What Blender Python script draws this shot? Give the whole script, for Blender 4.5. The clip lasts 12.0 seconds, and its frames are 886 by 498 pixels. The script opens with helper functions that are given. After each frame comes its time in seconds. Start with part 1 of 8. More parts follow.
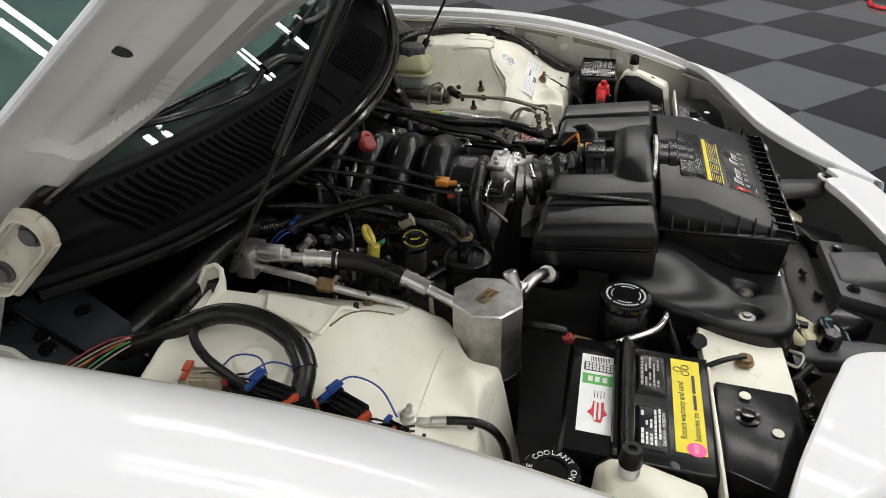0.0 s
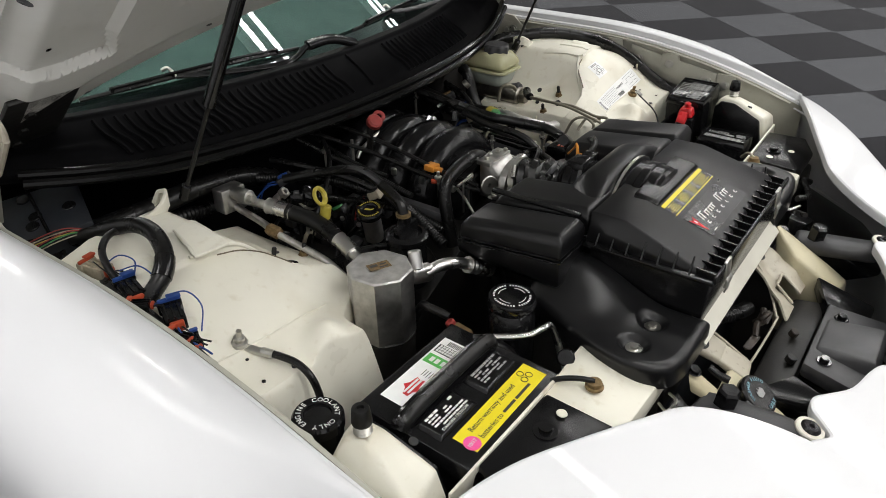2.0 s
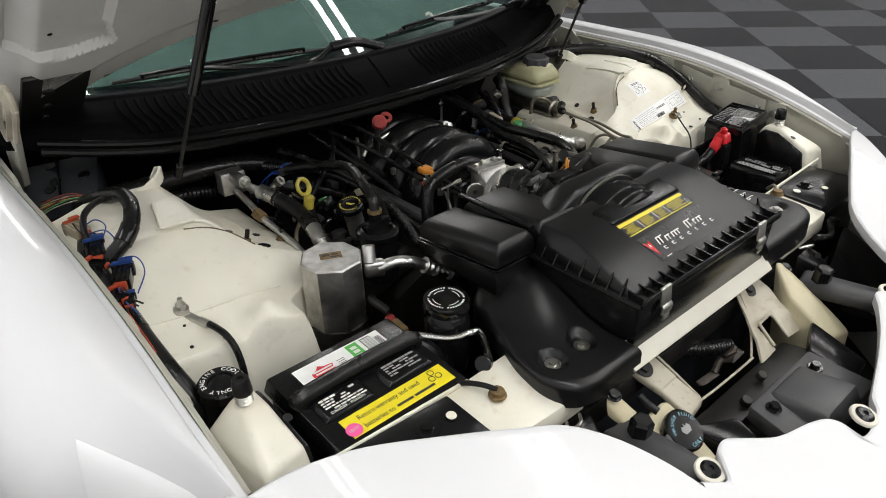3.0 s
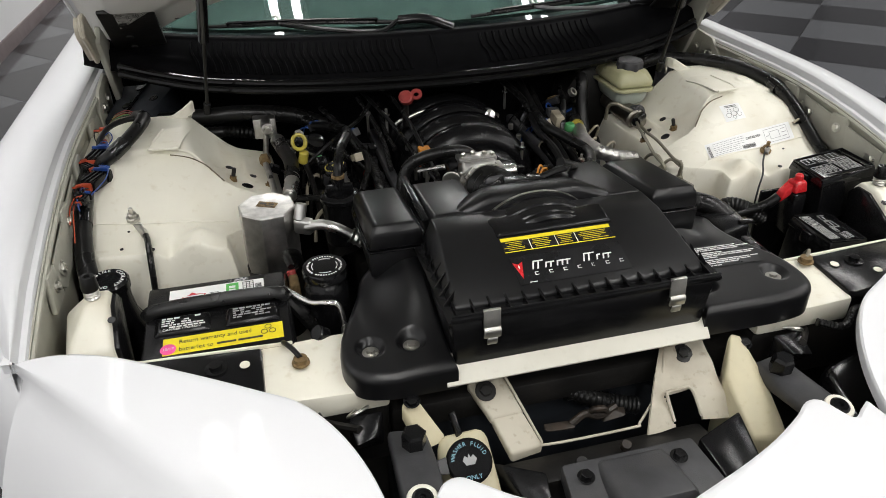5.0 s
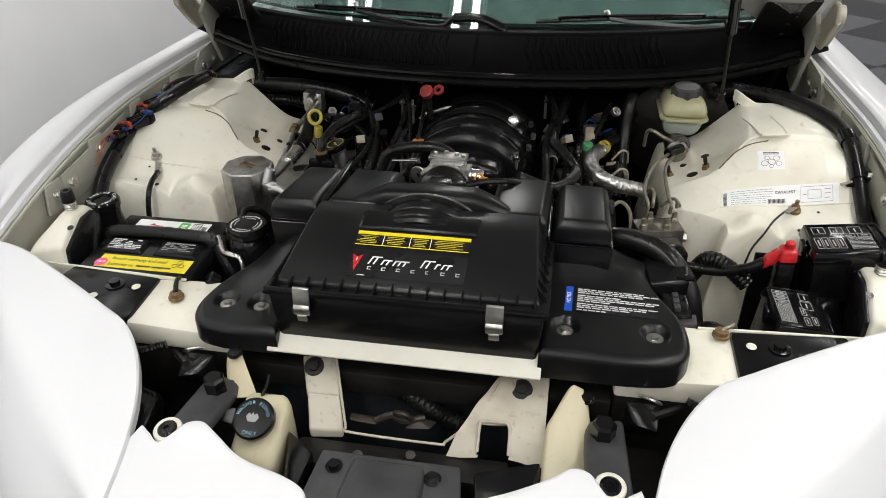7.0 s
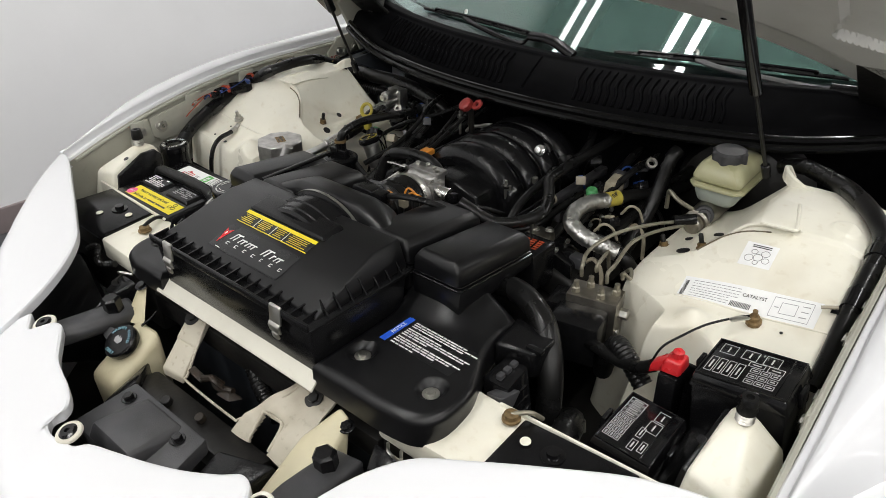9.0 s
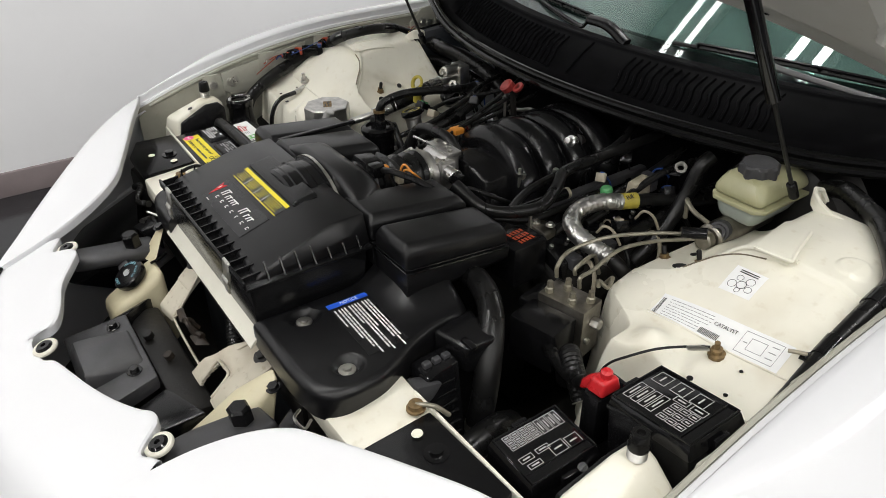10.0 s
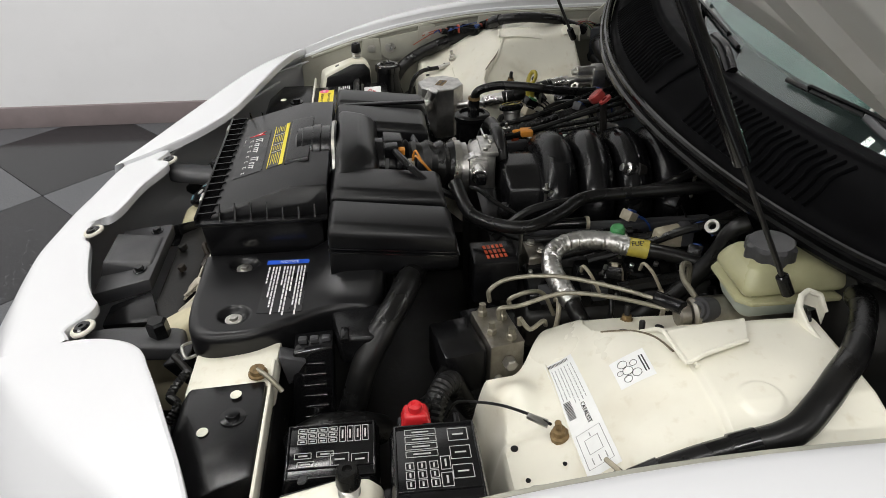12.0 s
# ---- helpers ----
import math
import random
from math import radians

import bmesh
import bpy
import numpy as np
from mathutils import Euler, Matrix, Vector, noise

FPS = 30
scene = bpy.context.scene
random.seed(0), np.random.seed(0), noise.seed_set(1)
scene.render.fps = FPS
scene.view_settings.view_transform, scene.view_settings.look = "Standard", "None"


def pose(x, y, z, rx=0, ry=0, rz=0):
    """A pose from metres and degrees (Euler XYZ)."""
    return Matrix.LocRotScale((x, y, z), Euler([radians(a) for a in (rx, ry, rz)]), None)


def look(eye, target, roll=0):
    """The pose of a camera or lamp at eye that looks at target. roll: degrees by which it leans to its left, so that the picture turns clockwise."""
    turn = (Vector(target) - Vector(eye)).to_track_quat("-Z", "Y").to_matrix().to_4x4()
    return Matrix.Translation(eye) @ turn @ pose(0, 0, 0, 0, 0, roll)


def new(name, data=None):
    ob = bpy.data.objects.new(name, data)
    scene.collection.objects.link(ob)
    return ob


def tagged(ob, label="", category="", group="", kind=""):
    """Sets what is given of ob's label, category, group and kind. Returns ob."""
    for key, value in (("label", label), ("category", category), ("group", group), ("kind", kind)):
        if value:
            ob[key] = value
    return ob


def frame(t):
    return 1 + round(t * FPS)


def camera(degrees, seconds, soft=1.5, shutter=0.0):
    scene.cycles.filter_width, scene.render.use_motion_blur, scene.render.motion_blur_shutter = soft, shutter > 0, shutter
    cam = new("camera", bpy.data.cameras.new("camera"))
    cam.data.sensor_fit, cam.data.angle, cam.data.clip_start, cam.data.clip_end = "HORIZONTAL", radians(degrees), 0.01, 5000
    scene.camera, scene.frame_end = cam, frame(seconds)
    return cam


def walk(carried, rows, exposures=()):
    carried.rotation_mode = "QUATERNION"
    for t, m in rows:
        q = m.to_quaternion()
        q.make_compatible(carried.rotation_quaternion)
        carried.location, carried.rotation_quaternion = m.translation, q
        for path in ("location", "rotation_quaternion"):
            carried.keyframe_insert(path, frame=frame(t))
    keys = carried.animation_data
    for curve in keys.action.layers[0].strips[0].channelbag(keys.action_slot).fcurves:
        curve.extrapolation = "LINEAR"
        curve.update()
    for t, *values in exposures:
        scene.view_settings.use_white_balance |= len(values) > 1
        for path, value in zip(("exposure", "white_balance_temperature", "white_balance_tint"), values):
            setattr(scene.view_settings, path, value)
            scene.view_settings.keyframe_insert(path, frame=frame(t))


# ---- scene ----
cam = camera(63.7, 12.0, soft=0.8)
PATH = [
    (0, (-1.278, 0.24, 1.35), (0.374, 0.647, 0.298), -1.6),
    (0.5, (-1.268, 0.132, 1.347), (0.342, 0.673, 0.29), -1.5),
    (1, (-1.25, -0.02, 1.35), (0.311, 0.669, 0.307), -1.4),
    (1.5, (-1.219, -0.148, 1.35), (0.268, 0.699, 0.315), -1.6),
    (2, (-1.148, -0.276, 1.346), (0.226, 0.754, 0.32), -1.6),
    (2.5, (-1.066, -0.398, 1.345), (0.204, 0.778, 0.342), -1.6),
    (3, (-0.977, -0.519, 1.338), (0.165, 0.791, 0.349), -1.6),
    (5, (-0.423, -0.828, 1.337), (0.01, 0.837, 0.317), -0.7),
    (5.5, (-0.267, -0.854, 1.338), (-0.029, 0.851, 0.319), -0.7),
    (6, (-0.124, -0.88, 1.343), (-0.031, 0.842, 0.331), -0.5),
    (6.5, (0.032, -0.899, 1.346), (-0.043, 0.82, 0.326), -0.6),
    (7, (0.205, -0.889, 1.348), (-0.107, 0.801, 0.325), -0.7),
    (7.5, (0.403, -0.854, 1.349), (-0.112, 0.798, 0.345), -0.7),
    (9.5, (0.97, -0.437, 1.352), (-0.313, 0.702, 0.326), -0.4),
    (10, (1.055, -0.318, 1.349), (-0.341, 0.647, 0.292), -0.3),
    (10.5, (1.13, -0.192, 1.348), (-0.362, 0.6, 0.278), -0.2),
    (11, (1.184, -0.057, 1.345), (-0.405, 0.518, 0.275), -0.1),
    (11.5, (1.203, 0.091, 1.345), (-0.438, 0.437, 0.256), -0.1),
    (12, (1.213, 0.228, 1.345), (-0.457, 0.388, 0.255), -0.1),
]
walk(cam, [(t, look(eye, target, roll)) for t, eye, target, roll in PATH], exposures=[(0, 0.0), (12, 0.0)])

# ---- light: closed hall, lit by ceiling fixtures ----
ROOM = (-2.095, 9.0, -6.0, 9.5, 3.7)  # x0, x1, y0, y1, ceiling
world = bpy.data.worlds.new("hall")
world.use_nodes = True
world.node_tree.nodes["Background"].inputs["Color"].default_value = (0.9, 0.95, 1.0, 1)
world.node_tree.nodes["Background"].inputs["Strength"].default_value = 0.02
scene.world = world
LAMP_WATTS = 39.0
# The two rows at x -1.62 are added fill to brighten fender and wall.
TUBE_ROWS = [(x, y, span) for x in (-0.55, 1.80, 4.15, 6.5) for y, span in ((-3.7, 4.4), (0.5, 3.6), (7.0, 4.6))] + [(-1.62, 1.2, 2.4), (-1.62, -2.4, 2.4)]


def lamp(x, y, span, share=1.0):
    data = bpy.data.lights.new("tube_light", "AREA")
    data.shape, data.size, data.size_y = "RECTANGLE", 0.07, span
    data.energy, data.color = LAMP_WATTS * share * span / 4.6, (1.0, 0.985, 0.96)
    ob = new("tube_light", data)
    ob.location = (x, y, ROOM[4] - 0.13)
    return ob


for fx, fy, span in TUBE_ROWS:
    # the added fill rows near the west wall burn at a lower share
    lamp(fx - 0.09, fy, span, 0.35 if fx < -1 else 1.0)
    lamp(fx + 0.09, fy, span, 0.35 if fx < -1 else 1.0)


# ---- materials ----
def mat(name, colour, rough=0.5, metal=0.0, grain=0.0, scale=60.0, stain=0.0, stain_colour=(0.1, 0.08, 0.06), stain_scale=7.0,
        bump=0.0, bump_scale=400.0, coat=0.0, spec=0.5, rough_var=0.1, random_value=0.0):
    m = bpy.data.materials.new(name)
    m.use_nodes = True
    nt = m.node_tree
    nodes, links = nt.nodes, nt.links
    b = nodes["Principled BSDF"]
    b.inputs["Base Color"].default_value = (*colour, 1)
    b.inputs["Roughness"].default_value = rough
    b.inputs["Metallic"].default_value = metal
    b.inputs["Specular IOR Level"].default_value = spec
    b.inputs["Coat Weight"].default_value = coat
    b.inputs["Coat Roughness"].default_value = 0.06
    co = nodes.new("ShaderNodeTexCoord").outputs["Object"]

    def noise_at(sc, detail=4.0):
        n = nodes.new("ShaderNodeTexNoise")
        n.inputs["Scale"].default_value, n.inputs["Detail"].default_value = sc, detail
        links.new(co, n.inputs["Vector"])
        return n.outputs["Fac"]

    def ramp(fac, lo, hi, to_lo, to_hi):
        r = nodes.new("ShaderNodeMapRange")
        links.new(fac, r.inputs["Value"])
        for key, v in (("From Min", lo), ("From Max", hi), ("To Min", to_lo), ("To Max", to_hi)):
            r.inputs[key].default_value = v
        return r.outputs["Result"]

    def mix(fac, a, c, mode="MIX"):
        x = nodes.new("ShaderNodeMix")
        x.data_type, x.blend_type = "RGBA", mode
        links.new(fac, x.inputs["Factor"])
        for sock, v in ((x.inputs["A"], a), (x.inputs["B"], c)):
            if isinstance(v, tuple):
                sock.default_value = (*v, 1)
            else:
                links.new(v, sock)
        return x.outputs["Result"]

    col = None
    if grain > 0:
        dark = tuple(v * (1 - grain) for v in colour)
        light = tuple(min(1.0, v * (1 + grain)) for v in colour)
        col = mix(ramp(noise_at(scale), 0.3, 0.7, 0, 1), dark, light)
    if stain > 0:
        col = mix(ramp(noise_at(stain_scale, 6.0), 0.5, 0.78, 0, stain), col or colour, stain_colour)
        col = mix(ramp(noise_at(stain_scale * 9, 3.0), 0.6, 0.8, 0, stain * 0.7), col, stain_colour)
    if random_value > 0:
        info = nodes.new("ShaderNodeObjectInfo").outputs["Random"]
        col = mix(ramp(info, 0, 1, 0, random_value), col or colour, tuple(v * 0.55 for v in colour))
    if col is not None:
        links.new(col, b.inputs["Base Color"])
    if rough_var > 0:
        links.new(ramp(noise_at(scale * 0.35, 5.0), 0.3, 0.7, max(0.02, rough - rough_var), min(1, rough + rough_var)), b.inputs["Roughness"])
    if bump > 0:
        bm_node = nodes.new("ShaderNodeBump")
        bm_node.inputs["Strength"].default_value = bump
        bm_node.inputs["Distance"].default_value = 0.002
        links.new(noise_at(bump_scale, 3.0), bm_node.inputs["Height"])
        links.new(bm_node.outputs["Normal"], b.inputs["Normal"])
    return m


PAINT = mat("white_paint", (0.67, 0.675, 0.69), 0.46, coat=0.45, grain=0.015, scale=4, bump=0.004, bump_scale=250, rough_var=0.05)
BAY = mat("bay_paint", (0.79, 0.765, 0.655), 0.36, grain=0.05, scale=9, stain=0.5, stain_colour=(0.50, 0.42, 0.26), stain_scale=6, bump=0.05, bump_scale=60)
COWL = mat("weathered_cowl_plastic", (0.0035, 0.0035, 0.004), 0.50, grain=0.3, scale=25, bump=0.03, bump_scale=600, spec=0.025)
SEAL = mat("dark_seal_rubber", (0.004, 0.004, 0.004), 0.15, grain=0.3, scale=50, bump=0.02, bump_scale=300, spec=0.30)
HOODPAINT = mat("hood_inner_paint", (0.62, 0.615, 0.58), 0.45, grain=0.05, scale=6, stain=0.2, stain_colour=(0.35, 0.31, 0.24), stain_scale=5, bump=0.03, bump_scale=60)
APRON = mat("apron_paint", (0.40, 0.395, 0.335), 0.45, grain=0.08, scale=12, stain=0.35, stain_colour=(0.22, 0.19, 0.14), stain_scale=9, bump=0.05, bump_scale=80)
DIRTY = mat("dirty_bay_paint", (0.47, 0.435, 0.35), 0.42, grain=0.08, scale=10, stain=0.75, stain_colour=(0.16, 0.11, 0.06), stain_scale=9, bump=0.10, bump_scale=50)
# dark brown for dirt plus the shade under the overlapping tower sheet
SEAMDIRTSHADE = mat("seam_dirt_and_shade", (0.16, 0.13, 0.085), 0.8, grain=0.4, scale=120, stain=0.5, stain_colour=(0.05, 0.035, 0.02), stain_scale=40)
PLASTIC = mat("black_plastic", (0.0055, 0.0055, 0.006), 0.22, grain=0.3, scale=30, stain=0.15, stain_colour=(0.014, 0.0135, 0.013), stain_scale=9, bump=0.025, bump_scale=700, rough_var=0.04, spec=0.31)
GRAINED = mat("grained_black_plastic", (0.0060, 0.0060, 0.0066), 0.30, grain=0.2, scale=40, stain=0.12, stain_colour=(0.013, 0.0128, 0.0125), stain_scale=6, bump=0.03, bump_scale=1300, rough_var=0.025, spec=0.40)
RUNNER = mat("satin_manifold_plastic", (0.005, 0.005, 0.0055), 0.22, grain=0.3, scale=30, bump=0.04, bump_scale=500, spec=0.28)
CASTDARK = mat("stained_machined_block", (0.34, 0.32, 0.28), 0.38, metal=1.0, grain=0.2, scale=50, stain=0.4, stain_colour=(0.14, 0.11, 0.08), stain_scale=30)
GLOSSBLACK = mat("gloss_black_plastic", (0.005, 0.005, 0.0055), 0.14, grain=0.2, scale=30, rough_var=0.06)
RUBBER = mat("black_rubber", (0.006, 0.006, 0.006), 0.30, grain=0.3, scale=50, stain=0.25, stain_colour=(0.022, 0.020, 0.018), stain_scale=12, bump=0.08, bump_scale=260, spec=0.34)
DARK = mat("dark_steel", (0.009, 0.0085, 0.008), 0.45, grain=0.4, scale=20, stain=0.4, stain_colour=(0.025, 0.020, 0.015), stain_scale=14, bump=0.25, bump_scale=120, spec=0.4)
GREYBLACK = mat("dusty_black_plastic", (0.045, 0.045, 0.048), 0.45, grain=0.25, scale=25, stain=0.5, stain_colour=(0.08, 0.077, 0.074), stain_scale=12, bump=0.15, bump_scale=500)
ALU = mat("cast_aluminium", (0.56, 0.55, 0.53), 0.40, metal=1.0, grain=0.2, scale=60, stain=0.3, stain_colour=(0.30, 0.28, 0.25), stain_scale=20, bump=0.12, bump_scale=350)
MACHINED = mat("machined_aluminium", (0.72, 0.71, 0.69), 0.28, metal=1.0, grain=0.08, scale=30, stain=0.2, stain_colour=(0.35, 0.33, 0.30), stain_scale=25)
STEEL = mat("zinc_steel", (0.55, 0.54, 0.50), 0.35, metal=1.0, grain=0.1, scale=80, stain=0.3, stain_colour=(0.25, 0.22, 0.17), stain_scale=40)
PIPE = mat("brake_pipe_steel", (0.30, 0.28, 0.22), 0.42, metal=0.7, grain=0.15, scale=80, stain=0.3, stain_colour=(0.15, 0.12, 0.08), stain_scale=40)
RUST = mat("rusty_steel", (0.22, 0.15, 0.07), 0.6, metal=0.5, grain=0.4, scale=120, stain=0.6, stain_colour=(0.07, 0.04, 0.02), stain_scale=60)
RUSTDARK = mat("grimy_rusted_steel", (0.020, 0.015, 0.011), 0.5, metal=0.2, grain=0.4, scale=120, stain=0.5, stain_colour=(0.06, 0.032, 0.015), stain_scale=50)
FOIL = mat("silver_foil_sleeve", (0.66, 0.65, 0.63), 0.34, metal=1.0, grain=0.08, scale=40, bump=0.9, bump_scale=90)
LEDGE = mat("scuffed_ledge_paint", (0.68, 0.66, 0.57), 0.34, grain=0.05, scale=9, stain=0.35, stain_colour=(0.40, 0.36, 0.28), stain_scale=7, bump=0.04, bump_scale=60)
TANK = mat("aged_tank_plastic", (0.44, 0.43, 0.26), 0.3, grain=0.1, scale=20, stain=0.3, stain_colour=(0.38, 0.33, 0.16), stain_scale=15)
TANKLOW = mat("tank_lower_plastic", (0.38, 0.42, 0.37), 0.35, grain=0.08, scale=20, stain=0.2, stain_colour=(0.30, 0.28, 0.2), stain_scale=15)
WASHTANK = mat("washer_tank_plastic", (0.55, 0.50, 0.34), 0.45, grain=0.08, scale=14, stain=0.4, stain_colour=(0.36, 0.28, 0.15), stain_scale=10)
RED = mat("red_plastic", (0.55, 0.02, 0.025), 0.32, grain=0.1, scale=60)
DIMRED = mat("faded_red_plastic", (0.30, 0.035, 0.03), 0.5, grain=0.2, scale=60)
YELLOW = mat("yellow_plastic", (0.46, 0.38, 0.06), 0.35, grain=0.12, scale=80)
ORANGE = mat("orange_plastic", (0.62, 0.24, 0.03), 0.4, grain=0.15, scale=90)
ORANGERED = mat("orange_red_plastic", (0.42, 0.06, 0.02), 0.4, grain=0.15, scale=90)
GREEN = mat("green_plastic", (0.07, 0.28, 0.10), 0.4, grain=0.15, scale=90)
BLUE = mat("blue_plastic", (0.012, 0.05, 0.22), 0.4, grain=0.15, scale=90)
BEIGE = mat("beige_connector_plastic", (0.36, 0.32, 0.24), 0.45, grain=0.15, scale=90)
LABELWHITE = mat("label_paper", (0.86, 0.865, 0.85), 0.45, grain=0.03, scale=60)
LABELYELLOW = mat("yellow_label", (0.80, 0.66, 0.02), 0.4, grain=0.04, scale=60)
LABELBLACK = mat("black_label", (0.008, 0.008, 0.009), 0.3, grain=0.1, scale=60)
LABELGREEN = mat("green_label", (0.10, 0.45, 0.09), 0.4, grain=0.05, scale=60)
LABELBLUE = mat("blue_label", (0.02, 0.10, 0.60), 0.4, grain=0.05, scale=60)
PINK = mat("pink_sticker", (0.85, 0.10, 0.35), 0.45, grain=0.04, scale=60)
FADEDINK = mat("faded_white_ink", (0.42, 0.42, 0.41), 0.5, grain=0.15, scale=200)
INK = mat("white_ink", (0.75, 0.75, 0.73), 0.5, grain=0.05, scale=90)
DARKINK = mat("dark_ink", (0.03, 0.03, 0.03), 0.5, grain=0.05, scale=90)
GREYINK = mat("grey_ink", (0.30, 0.30, 0.30), 0.5, grain=0.05, scale=90)
BLUEINK = mat("pale_blue_ink", (0.22, 0.42, 0.50), 0.5, grain=0.05, scale=90)
LIGHTTILE = mat("light_floor_tile", (0.088, 0.091, 0.098), 0.12, grain=0.2, scale=160, stain=0.12, stain_colour=(0.10, 0.10, 0.10), stain_scale=4, rough_var=0.04, random_value=0.08)
DARKTILE = mat("dark_floor_tile", (0.013, 0.013, 0.015), 0.14, grain=0.5, scale=220, stain=0.35, stain_colour=(0.12, 0.12, 0.125), stain_scale=55, rough_var=0.05, random_value=0.1)
WALL = mat("white_wall_paint", (0.82, 0.82, 0.83), 0.6, grain=0.02, scale=3, stain=0.08, stain_colour=(0.55, 0.54, 0.53), stain_scale=1.4, bump=0.06, bump_scale=90)
SKIRT = mat("mauve_rubber_skirting", (0.20, 0.165, 0.165), 0.45, grain=0.08, scale=12)
# for the walls out of view, kept dark so black plastics mirror less
FARWALL = mat("unseen_wall_grey", (0.22, 0.22, 0.23), 0.7, grain=0.05, scale=2)
# the ceiling's base colour is a dark grey
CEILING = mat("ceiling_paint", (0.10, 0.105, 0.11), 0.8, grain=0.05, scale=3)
FIXTURE = mat("white_enamel", (0.75, 0.75, 0.74), 0.4)
SLATE = mat("slate_module_plastic", (0.011, 0.014, 0.019), 0.62, grain=0.2, scale=30, stain=0.3, stain_colour=(0.04, 0.04, 0.042), stain_scale=14, bump=0.08, bump_scale=500)
# lifted towards teal in place of the reflections missing from the glass
DASH = mat("teal_lifted_dashboard", (0.045, 0.062, 0.058), 0.7, grain=0.2, scale=30)


def glass(name, colour, rough=0.0):
    m = bpy.data.materials.new(name)
    m.use_nodes = True
    b = m.node_tree.nodes["Principled BSDF"]
    b.inputs["Base Color"].default_value = (*colour, 1)
    b.inputs["Roughness"].default_value = rough
    b.inputs["Transmission Weight"].default_value = 1.0
    b.inputs["IOR"].default_value = 1.5
    return m


GLASS = glass("green_tinted_glass", (0.42, 0.57, 0.53))


# ---- mesh helpers ----
CAR_SCALE = [False]
NUDGE = Vector((0, 0, 0))


def car_scale(p):
    """The car's drawing coordinates in true metres."""
    return Vector((p[0] * (1.020 if p[0] > 0 else 1.010), p[1] * (1.04 if p[1] > 0 else 1.0), p[2] + 0.013 * max(0.0, p[1]))) + NUDGE


def nudge(dx=0.0, dy=0.0, dz=0.0):
    """Moves what is drawn next by so many metres, until the next call."""
    NUDGE.xyz = dx, dy, dz



def finish(name, bm, material, smooth=35.0):
    me = bpy.data.meshes.new(name)
    if CAR_SCALE[0]:
        for v in bm.verts:
            v.co = car_scale(v.co)
    bmesh.ops.recalc_face_normals(bm, faces=bm.faces[:])
    bm.to_mesh(me)
    bm.free()
    me.materials.append(material)
    if smooth:
        me.polygons.foreach_set("use_smooth", [True] * len(me.polygons))
        me.set_sharp_from_angle(angle=radians(smooth))
    return me


def part(name, bm, material, parent=None, label="", smooth=35.0):
    me = bm if isinstance(bm, bpy.types.Mesh) else finish(name, bm, material, smooth)
    ob = new(name, me)
    if parent is not None:
        ob.parent = parent
        base = parent.matrix_basis if parent.parent is None else parent.parent.matrix_basis @ parent.matrix_parent_inverse @ parent.matrix_basis
        ob.matrix_parent_inverse = base.inverted()
    if label:
        tagged(ob, label)
    return ob


def thing(name, at, label, category, group="", kind=""):
    ob = new(name)
    ob.empty_display_size = 0.05
    ob.matrix_basis = Matrix.Translation(car_scale(at) if CAR_SCALE[0] else at)
    return tagged(ob, label, category, group, kind)


def bevelled(bm, width, segments=2, angle=20.0):
    if width > 0:
        edges = [e for e in bm.edges if len(e.link_faces) == 2 and e.calc_face_angle(0) > radians(angle)]
        bmesh.ops.bevel(bm, geom=edges, offset=width, segments=segments, profile=0.5, affect="EDGES", clamp_overlap=True)
    return bm


def hull(points, bevel=0.0, segments=2, bm=None):
    """A convex solid round the points, with rounded edges."""
    b2 = bmesh.new()
    for p in points:
        b2.verts.new(p)
    bmesh.ops.convex_hull(b2, input=b2.verts[:])
    loose = [v for v in b2.verts if not v.link_faces]
    bmesh.ops.delete(b2, geom=loose, context="VERTS")
    bmesh.ops.dissolve_limit(b2, angle_limit=radians(1.5), verts=b2.verts[:], edges=b2.edges[:])
    bevelled(b2, bevel, segments)
    return join(bm, b2)


def join(bm, b2):
    if bm is None:
        return b2
    me = bpy.data.meshes.new("temporary")
    b2.to_mesh(me)
    b2.free()
    bm.from_mesh(me)
    bpy.data.meshes.remove(me)
    return bm


def box(x0, x1, y0, y1, z0, z1, bevel=0.0, segments=2, bm=None, m=None):
    pts = [Vector((x, y, z)) for x in (x0, x1) for y in (y0, y1) for z in (z0, z1)]
    if m is not None:
        pts = [m @ p for p in pts]
    return hull(pts, bevel, segments, bm)


def slab(outline, z0, z1, bevel=0.0, segments=2, bm=None, m=None):
    """An upright prism on an outline of (x, y)."""
    b2 = bmesh.new()
    low = [b2.verts.new((x, y, z0)) for x, y in outline]
    high = [b2.verts.new((x, y, z1)) for x, y in outline]
    b2.faces.new(low[::-1])
    b2.faces.new(high)
    n = len(outline)
    for i in range(n):
        b2.faces.new((low[i], low[(i + 1) % n], high[(i + 1) % n], high[i]))
    bmesh.ops.recalc_face_normals(b2, faces=b2.faces[:])
    if bevel > 0:
        edges = [e for e in b2.edges if all(v in high for v in e.verts)]
        bmesh.ops.bevel(b2, geom=edges, offset=bevel, segments=segments, profile=0.5, affect="EDGES", clamp_overlap=True)
    if m is not None:
        b2.transform(m)
    return join(bm, b2)


